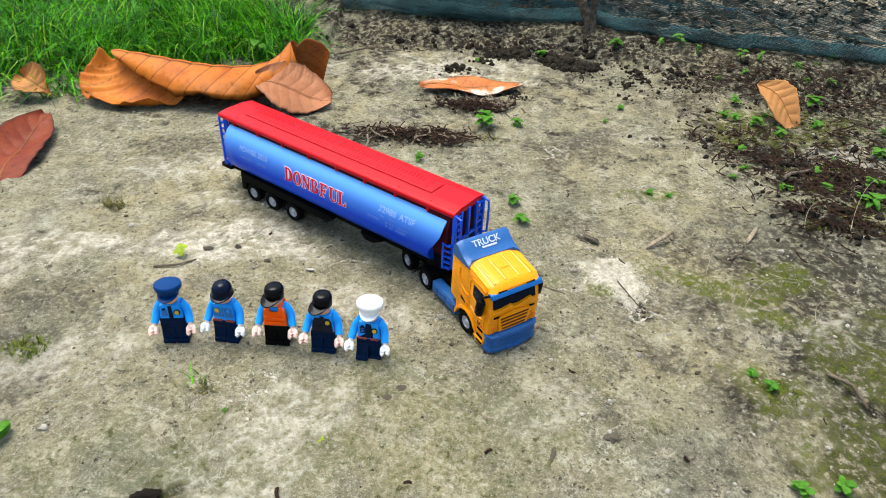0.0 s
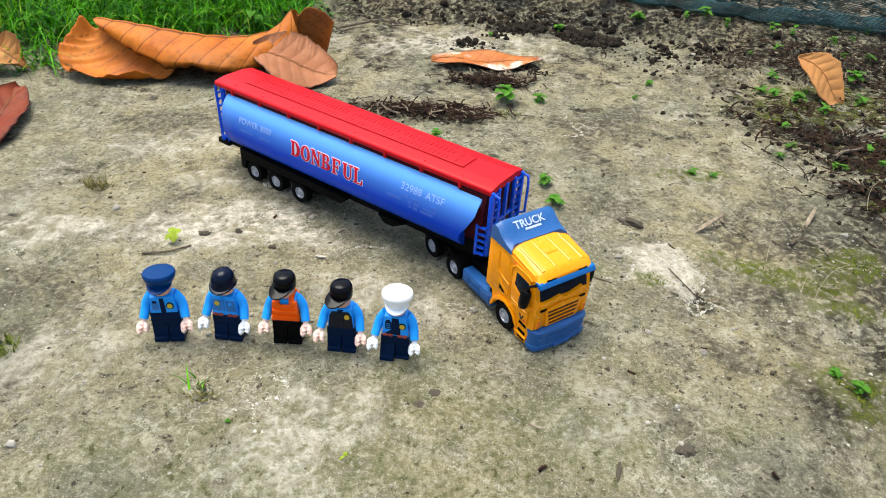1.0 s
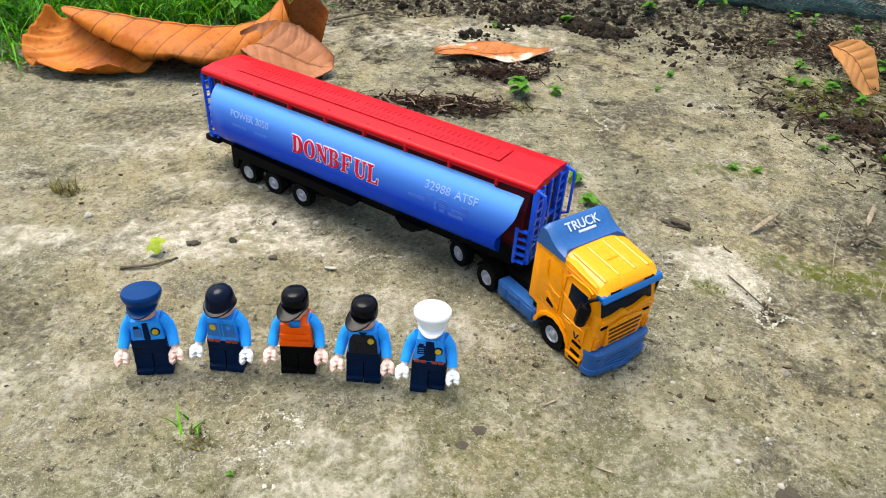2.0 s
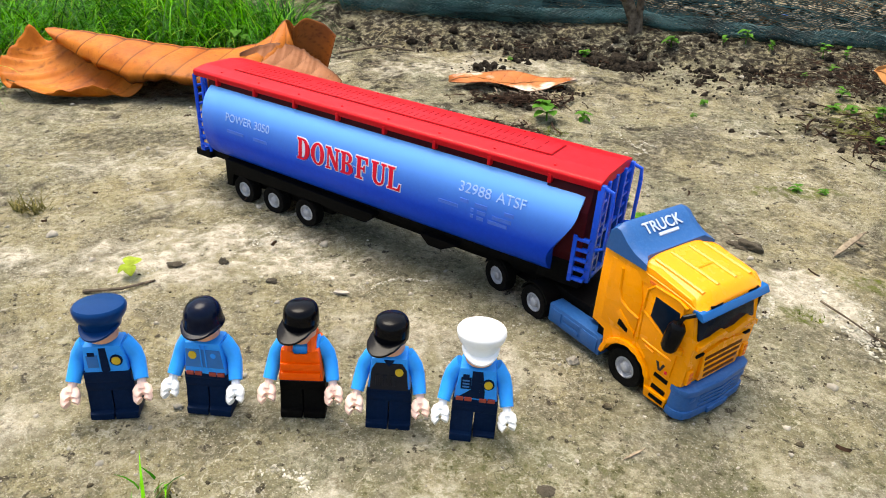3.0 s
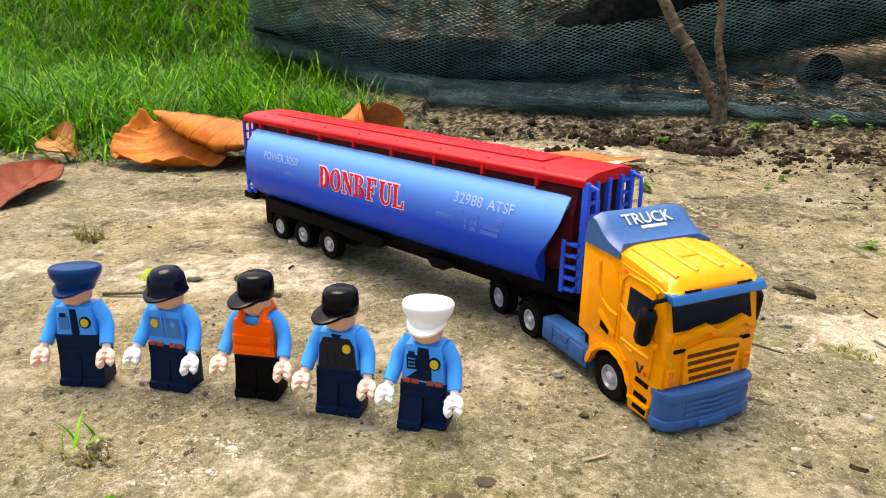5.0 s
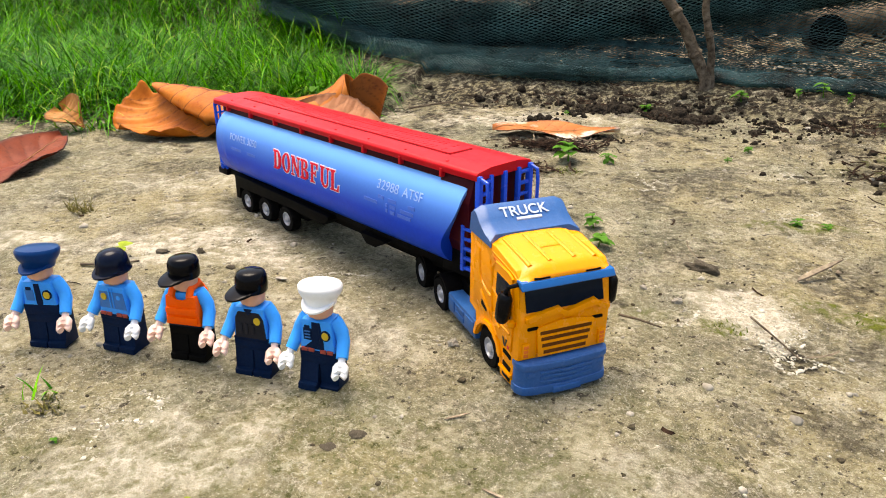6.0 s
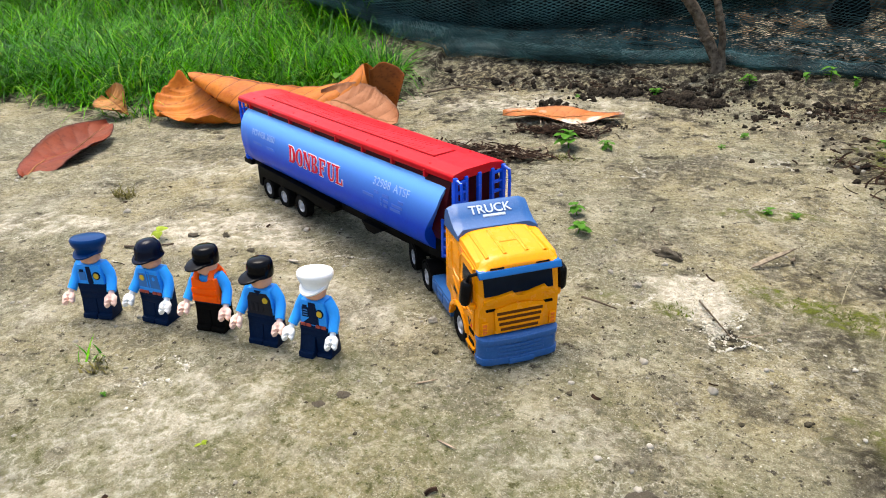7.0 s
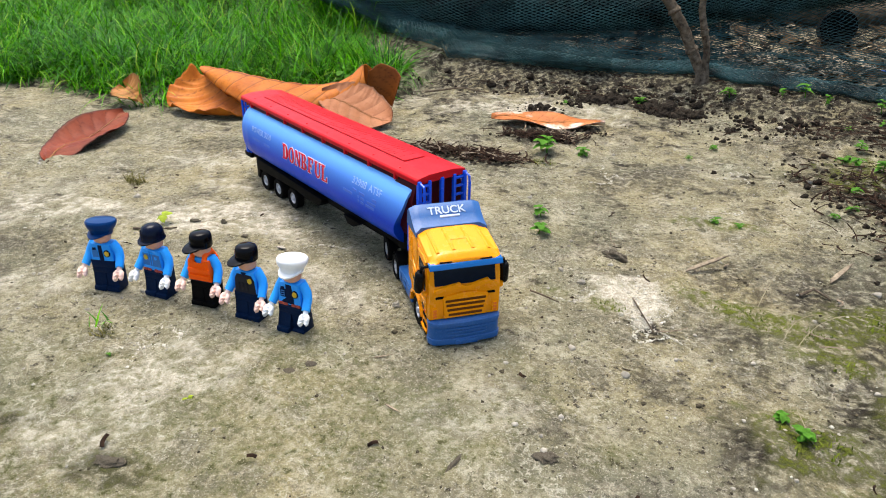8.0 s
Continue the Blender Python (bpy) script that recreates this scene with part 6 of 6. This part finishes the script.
log(0.28, 1.40, 0.95, 0.030, 6)
log(-0.30, 1.36, 0.50, 0.022, -3)
pot = thing("plant_pot", pose(0.41, 1.30, gz(0.41, 1.30), 0, 0, 0), "black plastic pot lying behind the net", "pot")
bm = bmesh.new()
lathe(bm, [(0.020, -0.03), (0.024, 0.026), (0.027, 0.028), (0.027, 0.034), (0.022, 0.034), (0.018, -0.024), (0, -0.024)], pose(0, 0, 0.026, 80, 0, 0), 20)
part("shell", bm, BLACK, pot)
bm = bmesh.new()
prism(bm, [(-0.006, -0.003), (0.004, -0.004), (0.007, 0.002), (-0.002, 0.004)], 0, 0.0015, "z", 0.0003)
scrap = part("plastic_scrap", bm, BLUEBIT, None, "small blue plastic scrap in the litter")
tagged(scrap, "", "scrap")
scrap.location = (0.45, 1.12, gz(0.45, 1.12) + 0.006)


# ---- seedlings and weeds ----
def seedling(x, y, size, leaves, label, mat=SPROUT, stem=0.6, tilt=0.0, name="seedling"):
    T = thing(name, pose(x, y, gz(x, y) - 0.001, tilt, tilt * 0.6, random.uniform(0, 360)), label, "plant", "seedlings on the bare earth")
    h = size * stem
    bm = bmesh.new()
    top = Vector((h * 0.12, 0.05 * h, h))
    tube(bm, [(0, 0, 0), (h * 0.08, 0, h * 0.5), top], size * 0.035, size * 0.022, 6)
    part("stem", bm, mat, T)
    for k in range(leaves):
        a = 2 * math.pi * k / leaves * (1.0 if leaves < 5 else 2.4 / 1.0) + random.uniform(-0.35, 0.35)
        level = 1.0 if leaves < 5 else 0.45 + 0.55 * k / (leaves - 1)
        L, W = size * random.uniform(0.35, 0.62), size * random.uniform(0.13, 0.22)
        up, droop = random.uniform(0.15, 0.5), random.uniform(0.2, 0.7)
        rows = []
        bm = bmesh.new()
        for i in range(7):
            u = i / 6
            w = W * max(0.03, math.sin(math.pi * min(1, 0.05 + u * 0.94)) ** 0.8)
            r, zz = L * u, L * (up * u - droop * u * u)
            rows.append([bm.verts.new(top * level + Vector((r * math.cos(a) - s * w * math.sin(a), r * math.sin(a) + s * w * math.cos(a), zz + 0.18 * w * abs(s)))) for s in (-1, -0.5, 0, 0.5, 1)])
        for p, q in zip(rows, rows[1:]):
            for j in range(4):
                bm.faces.new((p[j], p[j + 1], q[j + 1], q[j]))
        part("leaf", bm, mat, T, smooth_angle=80)
    return T


G = "small bright green seedling with rounded leaves on bare earth"
for x, y, s, n in ((0.050, 0.690, 0.034, 6), (0.085, 0.705, 0.020, 5), (0.077, 0.492, 0.020, 4), (0.074, 0.520, 0.020, 4), (0.216, 0.765, 0.014, 4), (0.208, 0.556, 0.012, 4), (0.226, 0.552, 0.010, 3), (-0.022, 0.600, 0.016, 4),
                   (0.335, 0.752, 0.018, 5), (0.362, 0.715, 0.024, 6), (0.385, 0.700, 0.018, 5), (0.240, 0.955, 0.028, 6), (0.455, 0.790, 0.030, 7), (0.440, 0.735, 0.020, 5), (0.476, 0.660, 0.024, 5), (0.505, 0.655, 0.022, 5),
                   (0.415, 0.545, 0.026, 6), (0.425, 0.575, 0.018, 4), (0.132, 0.935, 0.022, 5), (0.226, 0.222, 0.018, 4), (0.250, 0.228, 0.018, 4), (0.237, 0.303, 0.014, 5), (0.228, 0.318, 0.012, 4), (-0.117, 0.258, 0.005, 3),
                   (0.330, 0.660, 0.016, 4), (0.300, 0.600, 0.012, 4), (0.345, 0.735, 0.020, 5), (0.04, 0.90, 0.012, 4), (0.19, 0.72, 0.010, 3), (0.43, 0.50, 0.012, 4)):
    seedling(x, y, s * 0.8, n + 4, G, tilt=random.uniform(-8, 8))
for x, y, s, n in ((0.325, 0.945, 0.030, 6), (0.345, 0.925, 0.024, 5), (0.300, 0.950, 0.022, 5), (0.400, 0.905, 0.028, 6), (0.425, 0.900, 0.022, 5), (0.470, 0.89, 0.02, 5)):
    seedling(x, y, s * 0.7, n, "grey-green weed with oval leaves at the foot of the net", SPROUT, 0.8, random.uniform(-10, 10), "weed")
for k in range(34):
    x, y = random.uniform(0.31, 0.54), random.uniform(0.47, 0.93)
    if x > 0.30 + 0.25 * abs(y - 0.62):
        seedling(x, y, random.uniform(0.008, 0.017), random.choice((5, 6, 7, 8)), "small green weed with many little leaves on dark humus", SPROUT, 0.6, random.uniform(-14, 14), "weed")
seedling(-0.238, 0.222, 0.024, 5, "bright green seedling with long leaves on bare earth", SPROUT, 0.4)
seedling(-0.200, 0.412, 0.015, 4, "tiny yellow-green seedling on bare earth", YELLOWSPROUT, 0.5)
seedling(-0.054, 0.240, 0.006, 5, "tiny yellow seedling on bare earth", YELLOWSPROUT, 0.3)
seedling(-0.255, 0.85, 0.034, 6, "broad-leaved green weed rising out of the lawn", SPROUT, 0.9, name="weed")


def tuft(x, y, r, h, n, mat, label):
    a, d = np.random.uniform(0, 6.3, n), r * np.random.uniform(0, 1, n) ** 0.7
    px, py = x + d * np.cos(a), y + d * np.sin(a) * 0.7
    ob = strips("weed_tuft", np.stack([px, py, ground_height(px, py) - 0.0005], -1), np.random.uniform(0.3, 2.2, n), np.random.uniform(0.3, 1.0, n) * h, np.random.uniform(0.0006, 0.0014, n), mat, label, "plant", 1.2, 3)
    ob["kind"] = ""
    del ob["kind"]
    return ob


tuft(-0.136, 0.274, 0.009, 0.006, 60, OLIVE, "small olive-brown tuft of weed on bare earth")
tuft(-0.142, 0.280, 0.010, 0.020, 9, GRASS, "a few thin green grass blades on bare earth")
tuft(-0.283, 0.481, 0.010, 0.016, 80, OLIVE, "small dry olive tuft of weed on bare earth")
tuft(-0.264, 0.300, 0.013, 0.010, 110, MOSSY, "small mossy tuft on damp earth")
tuft(0.140, 0.402, 0.010, 0.004, 60, MOSSY, "small mossy tuft on bare earth")
for x, y, r, n in ((0.215, 0.420, 0.016, 160), (0.235, 0.410, 0.014, 130), (0.255, 0.400, 0.012, 80), (0.300, 0.430, 0.018, 150), (0.240, 0.300, 0.018, 120), (0.42, 0.52, 0.03, 260), (0.27, 0.375, 0.012, 60), (0.05, 0.665, 0.014, 80), (0.385, 0.575, 0.02, 220), (0.42, 0.62, 0.025, 220), (0.345, 0.505, 0.012, 90)):
    tuft(x, y, r, 0.005, n, MOSSY, "low patch of yellow-green moss on damp earth")


def dry_stem(pts, r=0.00026):
    T = thing("dry_grass_stem", pose(*pts[0]), "thin dry straw-coloured grass stem arching over the earth", "grass stem", "dry stems")
    bm = bmesh.new()
    a, b, c = (Vector(p) - Vector(pts[0]) for p in pts)
    tube(bm, [a * (1 - t) ** 2 + b * 2 * t * (1 - t) + c * t * t for t in np.linspace(0, 1, 14)], r, r * 0.5, 5)
    part("stem", bm, DRYSTEM, T)


for (x0, y0), (x1, y1), h in (((0.228, 0.430), (0.285, 0.500), 0.030), ((0.244, 0.385), (0.300, 0.420), 0.022), ((0.238, 0.392), (0.278, 0.415), 0.018), ((0.375, 0.500), (0.450, 0.590), 0.035), ((0.335, 0.500), (0.372, 0.540), 0.02), ((0.24, 0.30), (0.236, 0.345), 0.015), ((0.295, 0.37), (0.32, 0.40), 0.012), ((-0.12, 0.955), (-0.055, 1.0), 0.03)):
    dry_stem([(x0, y0, gz(x0, y0)), ((x0 + x1) / 2 - 0.012, (y0 + y1) / 2 + 0.012, h), (x1, y1, gz(x1, y1) + h * 0.4)])


# ---- stones, wood chips, twigs ----
def lump_mesh(name, mat, seed, flat=0.6, div=2):
    bm = bmesh.new()
    bmesh.ops.create_icosphere(bm, subdivisions=div, radius=1)
    for v in bm.verts:
        d = v.co.normalized()
        v.co = d * (1 + 0.7 * noise.noise(d * 1.5 + Vector((seed * 3.1, 0, 0))) + 0.5 * noise.noise(d * 3.7 + Vector((seed, 2, 0))))
        v.co.z *= flat
    me = bpy.data.meshes.new(name)
    for f in bm.faces:
        f.smooth = True
    bm.to_mesh(me)
    bm.free()
    me.materials.append(mat)
    return me


def stone(x, y, sx, sy, sz, turn, label, mat=DARKSTONE, name="stone"):
    ob = new(name, lump_mesh(name, mat, x * 100 + y * 10, 1.0, 3))
    ob.matrix_basis = pose(x, y, gz(x, y) + sz * 0.35, 0, 0, turn) @ Matrix.Diagonal((sx, sy, sz, 1))
    return tagged(ob, label, name.replace("_", " "), "loose stones")


stone(0.137, 0.470, 0.0080, 0.0036, 0.0034, -22, "dark weathered stone chip with a mossy edge")
stone(-0.182, 0.424, 0.0036, 0.0028, 0.0018, 10, "small dark stone in the pale crust")
stone(-0.130, 0.412, 0.0030, 0.0018, 0.0012, -20, "small dark stone on bare earth")
stone(-0.010, 0.286, 0.0034, 0.0026, 0.0008, 0, "flat grey-brown stone set in the earth")
stone(-0.018, 0.277, 0.0030, 0.0026, 0.0008, 40, "flat grey-brown stone set in the earth")
stone(-0.158, 0.428, 0.0022, 0.0018, 0.0024, 0, "small dark stone in the pale crust")
stone(0.118, 0.425, 0.0022, 0.002, 0.002, 0, "small pale pebble on bare earth", PEBBLE, "pebble")
stone(0.012, 0.357, 0.0025, 0.002, 0.002, 0, "small pale pebble on bare earth", PEBBLE, "pebble")
stone(0.123, 0.256, 0.0045, 0.0035, 0.0012, 0, "small black scrap pressed into the earth", DARKSTONE, "scrap")
stone(-0.061, 0.193, 0.006, 0.003, 0.0012, 15, "dark brown scrap of leaf pressed into the earth", DARKSTONE, "scrap")
stone(-0.142, 0.196, 0.008, 0.0035, 0.0025, 10, "black crumb of earth on bare soil", CLOD, "scrap")
stone(0.085, 0.240, 0.0016, 0.007, 0.0010, -15, "brown splinter lying on bare earth", DARKSTONE, "scrap")


def chip(x0, y0, x1, y1, w, label, mat=WOODCHIP, lift=0.003, name="wood_chip"):
    L = math.hypot(x1 - x0, y1 - y0)
    bm = bmesh.new()
    prism(bm, [(0, -w * 0.3), (L * 0.25, -w * 0.5), (L * 0.7, -w * 0.35), (L, -w * 0.05), (L * 0.8, w * 0.4), (L * 0.4, w * 0.5), (L * 0.1, w * 0.3)], 0, w * 0.3, "z", w * 0.06)
    bmesh.ops.subdivide_edges(bm, edges=bm.edges[:], cuts=1)
    for v in bm.verts:
        v.co.z += 0.1 * w * noise.noise(v.co * 250) + lift * v.co.x / L
    ob = part(name, bm, mat, None, label)
    tagged(ob, "", name.replace("_", " "))
    ob.matrix_basis = pose(x0, y0, gz(x0, y0) + 0.0005, 0, 0, math.degrees(math.atan2(y1 - y0, x1 - x0)))


chip(0.184, 0.462, 0.212, 0.480, 0.0036, "weathered grey-brown wood chip on damp earth", lift=0.008)
chip(0.278, 0.482, 0.296, 0.506, 0.0036, "pale splinter of wood at the edge of the mound", lift=0.006)
chip(0.020, 0.300, 0.030, 0.305, 0.0011, "short brown splinter on bare earth", lift=0.001)
chip(0.040, 0.268, 0.050, 0.263, 0.0011, "short brown splinter on bare earth", lift=0.001)
chip(-0.098, 0.405, -0.090, 0.402, 0.003, "small pale flake of crust on bare earth", PEBBLE, 0.001, "flake")


def twig(pts, r, label):
    T = thing("twig", pose(*pts[0]), label, "twig")
    bm = bmesh.new()
    tube(bm, [Vector(p) - Vector(pts[0]) for p in pts], r, r * 0.6, 7)
    part("stem", bm, BARK, T)


def on_ground(x, y, up=0.0):
    return (x, y, gz(x, y) + up)


twig([on_ground(0.088, 0.402, 0.002), on_ground(0.096, 0.395, 0.004), on_ground(0.104, 0.394, 0.002), on_ground(0.108, 0.393, 0.001)], 0.0007, "short dark bent twig on bare earth")
twig([on_ground(0.152, 0.413, 0.002), on_ground(0.158, 0.396, 0.003), on_ground(0.166, 0.378, 0.001)], 0.0006, "thin dark twig across the pale crust")
twig([on_ground(0.256, 0.455, 0.001), on_ground(0.264, 0.460, 0.003), on_ground(0.274, 0.456, 0.001)], 0.0012, "dark crooked twig on damp earth")
twig([on_ground(0.282, 0.322, 0.001), on_ground(0.292, 0.308, 0.006), on_ground(0.296, 0.292, 0.002)], 0.0016, "dark brown twig on damp earth")
twig([on_ground(0.352, 0.598, 0.004), on_ground(0.362, 0.606, 0.007), on_ground(0.376, 0.612, 0.006), on_ground(0.392, 0.625, 0.004)], 0.0022, "gnarled grey-brown root on the dark mound")
twig([on_ground(-0.215, 0.395, 0.001), on_ground(-0.198, 0.398, 0.002), on_ground(-0.186, 0.408, 0.001)], 0.0009, "thin dark twig beside the tiny seedling")
twig([on_ground(-0.155, 0.905, 0.003), on_ground(-0.11, 0.925, 0.006), on_ground(-0.07, 0.93, 0.003)], 0.0014, "pale dry twig at the edge of the lawn")


# ---- loose soil, mulch and grit ----
def lumps(name, xs, ys, size, mat, label, category, flat=0.7, sink=0.2, div=1):
    tmpl = []
    for s in range(5):
        me = lump_mesh("template", mat, s + 1, flat, div)
        tmpl.append((np.array([v.co[:] for v in me.vertices]), np.array([p.vertices[:] for p in me.polygons])))
        bpy.data.meshes.remove(me)
    V, F, n0 = [], [], 0
    zs = ground_height(xs, ys)
    for i, (x, y, z, s) in enumerate(zip(xs, ys, zs, size)):
        v, f = tmpl[i % 5]
        a = random.uniform(0, 6.3)
        c, d = math.cos(a), math.sin(a)
        k = random.uniform(0.6, 1.0)
        p = np.stack([(v[:, 0] * c - v[:, 1] * d * k) * s + x, (v[:, 0] * d + v[:, 1] * c * k) * s + y, v[:, 2] * s + z + s * flat * (1 - 2 * sink) * 0.6], -1)
        V.append(p), F.append(f + n0)
        n0 += len(v)
    V, F = np.concatenate(V), np.concatenate(F)
    me = mesh_from(name, V.tolist(), F.tolist(), mat, True)
    return tagged(new(name, me), label, category, kind="stuff")


def cluster(n, spots):
    x, y = [], []
    w = np.array([s[4] for s in spots], float)
    for k in np.random.choice(len(spots), n, p=w / w.sum()):
        cx, cy, rx, ry, _ = spots[k]
        x.append(np.random.normal(cx, rx)), y.append(np.random.normal(cy, ry))
    return np.array(x), np.array(y)


x, y = cluster(2900, [(0.47, 0.60, 0.05, 0.07, 5), (0.44, 0.84, 0.08, 0.03, 4), (0.175, 0.905, 0.018, 0.011, 5), (0.155, 0.925, 0.012, 0.008, 2), (0.08, 0.93, 0.018, 0.008, 3), (0.01, 0.87, 0.018, 0.01, 1), (0.1, 0.96, 0.14, 0.014, 3), (0.45, 0.87, 0.12, 0.025, 4), (0.40, 0.60, 0.045, 0.05, 7), (0.34, 0.67, 0.03, 0.04, 2), (0.37, 0.52, 0.025, 0.02, 2), (0.47, 0.80, 0.06, 0.035, 4),
                       (0.26, 0.86, 0.04, 0.04, 1.5), (-0.05, 0.65, 0.03, 0.010, 1), (0.03, 0.752, 0.022, 0.010, 1.5), (0.3, 0.75, 0.05, 0.05, 1), (0.09, 0.79, 0.012, 0.008, 0.5)])
heap = np.exp(-(((x - 0.17) / 0.03) ** 2 + ((y - 0.91) / 0.03) ** 2)) + 0.6 * smooth(y, 0.9, 0.95)
lumps("soil_clods", x, y, np.random.gamma(1.4, 0.0006, len(x)) * (1 + 1.2 * heap) + 0.0006, CLOD, "dark crumbly clods of soil along the net", "soil", 0.8, 0.2, 2)


x, y = cluster(230, [(0.178, 0.905, 0.014, 0.008, 5), (0.150, 0.922, 0.010, 0.006, 2), (0.082, 0.935, 0.016, 0.006, 3), (0.05, 0.90, 0.012, 0.005, 1), (0.012, 0.872, 0.010, 0.005, 1), (0.27, 0.865, 0.03, 0.02, 1.5), (0.5, 0.86, 0.06, 0.02, 2), (0.40, 0.60, 0.035, 0.04, 4), (0.37, 0.53, 0.02, 0.015, 1), (0.03, 0.757, 0.012, 0.005, 1)])
lumps("soil_heap", x, y, np.random.uniform(0.0018, 0.0052, len(x)), CLOD, "heaped dark chunks of moist soil", "soil", 0.85, 0.1, 2)


def mulch(n, spots, label, length=(0.006, 0.024), mat=WOODCHIP):
    x, y = cluster(n, spots)
    V, F = [], []
    for a, b in zip(x, y):
        L, w = random.uniform(*length), random.uniform(0.0003, 0.0011)
        t = random.uniform(0, 6.3)
        m = Matrix.Translation(on_ground(a, b, random.uniform(0.0005, 0.006))) @ Euler((random.uniform(-0.3, 0.3), random.uniform(-0.35, 0.35), t)).to_matrix().to_4x4()
        n0 = len(V)
        for k in range(4):
            px, bow = L * (k / 3 - 0.5), 0.12 * L * math.sin(math.pi * k / 3)
            for py, pz in ((-w, 0), (w, 0), (0, w)):
                V.append(m @ Vector((px, py + bow, pz)))
        for k in range(3):
            for j in range(3):
                F.append((n0 + 3 * k + j, n0 + 3 * k + (j + 1) % 3, n0 + 3 * k + 3 + (j + 1) % 3, n0 + 3 * k + 3 + j))
    return tagged(new("mulch", mesh_from("mulch", V, F, mat)), label, "mulch", kind="stuff")


MULCHDARK = material("dark_mulch", (0.012, 0.007, 0.005), 0.9, vary=0.5, scale=200, relief=0.4, tint=(0.065, 0.036, 0.022), spec=0.1)
mulch(420, [(-0.055, 0.655, 0.026, 0.009, 1), (0.0, 0.655, 0.02, 0.010, 1), (0.035, 0.752, 0.022, 0.008, 1)], "brown fibrous mulch beside the trailer", mat=MULCHDARK)
mulch(120, [(-0.05, 0.655, 0.03, 0.012, 1), (0.01, 0.66, 0.02, 0.010, 1), (0.05, 0.76, 0.02, 0.010, 1)], "pale dry fibres on the mulch")
mulch(1500, [(0.47, 0.62, 0.05, 0.07, 5), (0.44, 0.84, 0.08, 0.03, 3), (0.40, 0.60, 0.04, 0.045, 5), (0.34, 0.67, 0.03, 0.04, 2), (0.37, 0.52, 0.03, 0.02, 2), (0.5, 0.86, 0.12, 0.03, 2), (0.1, 0.95, 0.12, 0.02, 1)], "dark roots and rotten mulch on the mound", (0.005, 0.024), MULCHDARK)
mulch(40, [(0.40, 0.64, 0.07, 0.07, 2), (0.28, 0.45, 0.06, 0.05, 1), (0.28, 0.85, 0.06, 0.05, 1), (-0.1, 0.9, 0.05, 0.04, 1)], "pale dry stalks on the mound", (0.006, 0.028))
mulch(50, [(0.0, 0.45, 0.30, 0.2, 3), (0.2, 0.35, 0.12, 0.12, 2)], "tiny dark fibres strewn over the earth", (0.002, 0.007), MULCHDARK)

x, y = np.random.uniform(-0.5, 0.55, 3800), np.random.uniform(0.14, 0.98, 3800)
lumps("grit", x, y, np.random.gamma(1.1, 0.00036, 3800) + 0.0003, PEBBLE, "fine pale grit strewn over the earth", "grit", 0.7, 0.3)
x, y = cluster(4200, [(0.05, 0.30, 0.18, 0.08, 3), (0.0, 0.85, 0.2, 0.06, 2), (0.0, 0.45, 0.25, 0.2, 2), (0.25, 0.40, 0.12, 0.12, 3), (0.1, 0.8, 0.25, 0.1, 3), (0.35, 0.62, 0.1, 0.1, 2)])
lumps("soil_crumbs", x, y, np.random.gamma(1.0, 0.00024, len(x)) + 0.00022, CRUMB, "small dark crumbs of soil on the earth", "soil", 0.7, 0.3)

x, y = cluster(1300, [(0.0, 0.32, 0.15, 0.06, 3), (0.2, 0.5, 0.12, 0.12, 2), (0.150, 0.425, 0.010, 0.012, 2), (0.162, 0.402, 0.008, 0.012, 2), (-0.165, 0.440, 0.025, 0.010, 1), (-0.13, 0.442, 0.015, 0.008, 1), (-0.08, 0.245, 0.015, 0.012, 1)])
def trail(x, y, heading, length, fork=2):
    """Crumbs along a crooked branching line of dried crust."""
    pts, a = [], heading
    for k in range(int(length / 0.0006)):
        a += random.gauss(0, 0.22)
        x, y = x + 0.0006 * math.cos(a), y + 0.0006 * math.sin(a)
        pts.append((x + random.gauss(0, 0.0006), y + random.gauss(0, 0.0006)))
        if fork and random.random() < 0.02:
            pts += trail(x, y, a + random.choice((-1.1, 1.1)), length * 0.45, fork - 1)
    return pts


lines = []
for tx, ty, h, n in ((-0.19, 0.425, 0.3, 0.07), (-0.15, 0.445, -0.2, 0.06), (-0.12, 0.45, 2.4, 0.04), (-0.20, 0.44, -0.9, 0.05), (-0.08, 0.41, 0.5, 0.04), (-0.10, 0.235, 0.4, 0.05), (-0.09, 0.26, 2.0, 0.04),
                     (0.14, 0.43, -1.0, 0.06), (0.16, 0.40, -0.7, 0.05), (-0.32, 0.41, 0.3, 0.05), (0.20, 0.58, 0.8, 0.05), (0.10, 0.62, 0.3, 0.05), (0.24, 0.66, 1.0, 0.05)):
    lines += trail(tx, ty, h, n)
x, y = np.concatenate([x, [p[0] for p in lines]]), np.concatenate([y, [p[1] for p in lines]])
lumps("crust_crumbs", x, y, np.random.gamma(1.3, 0.00020, len(x)) + 0.00030, WHITECRUST, "white crumbs of dried crust on the earth", "crust", 0.5, 0.35)
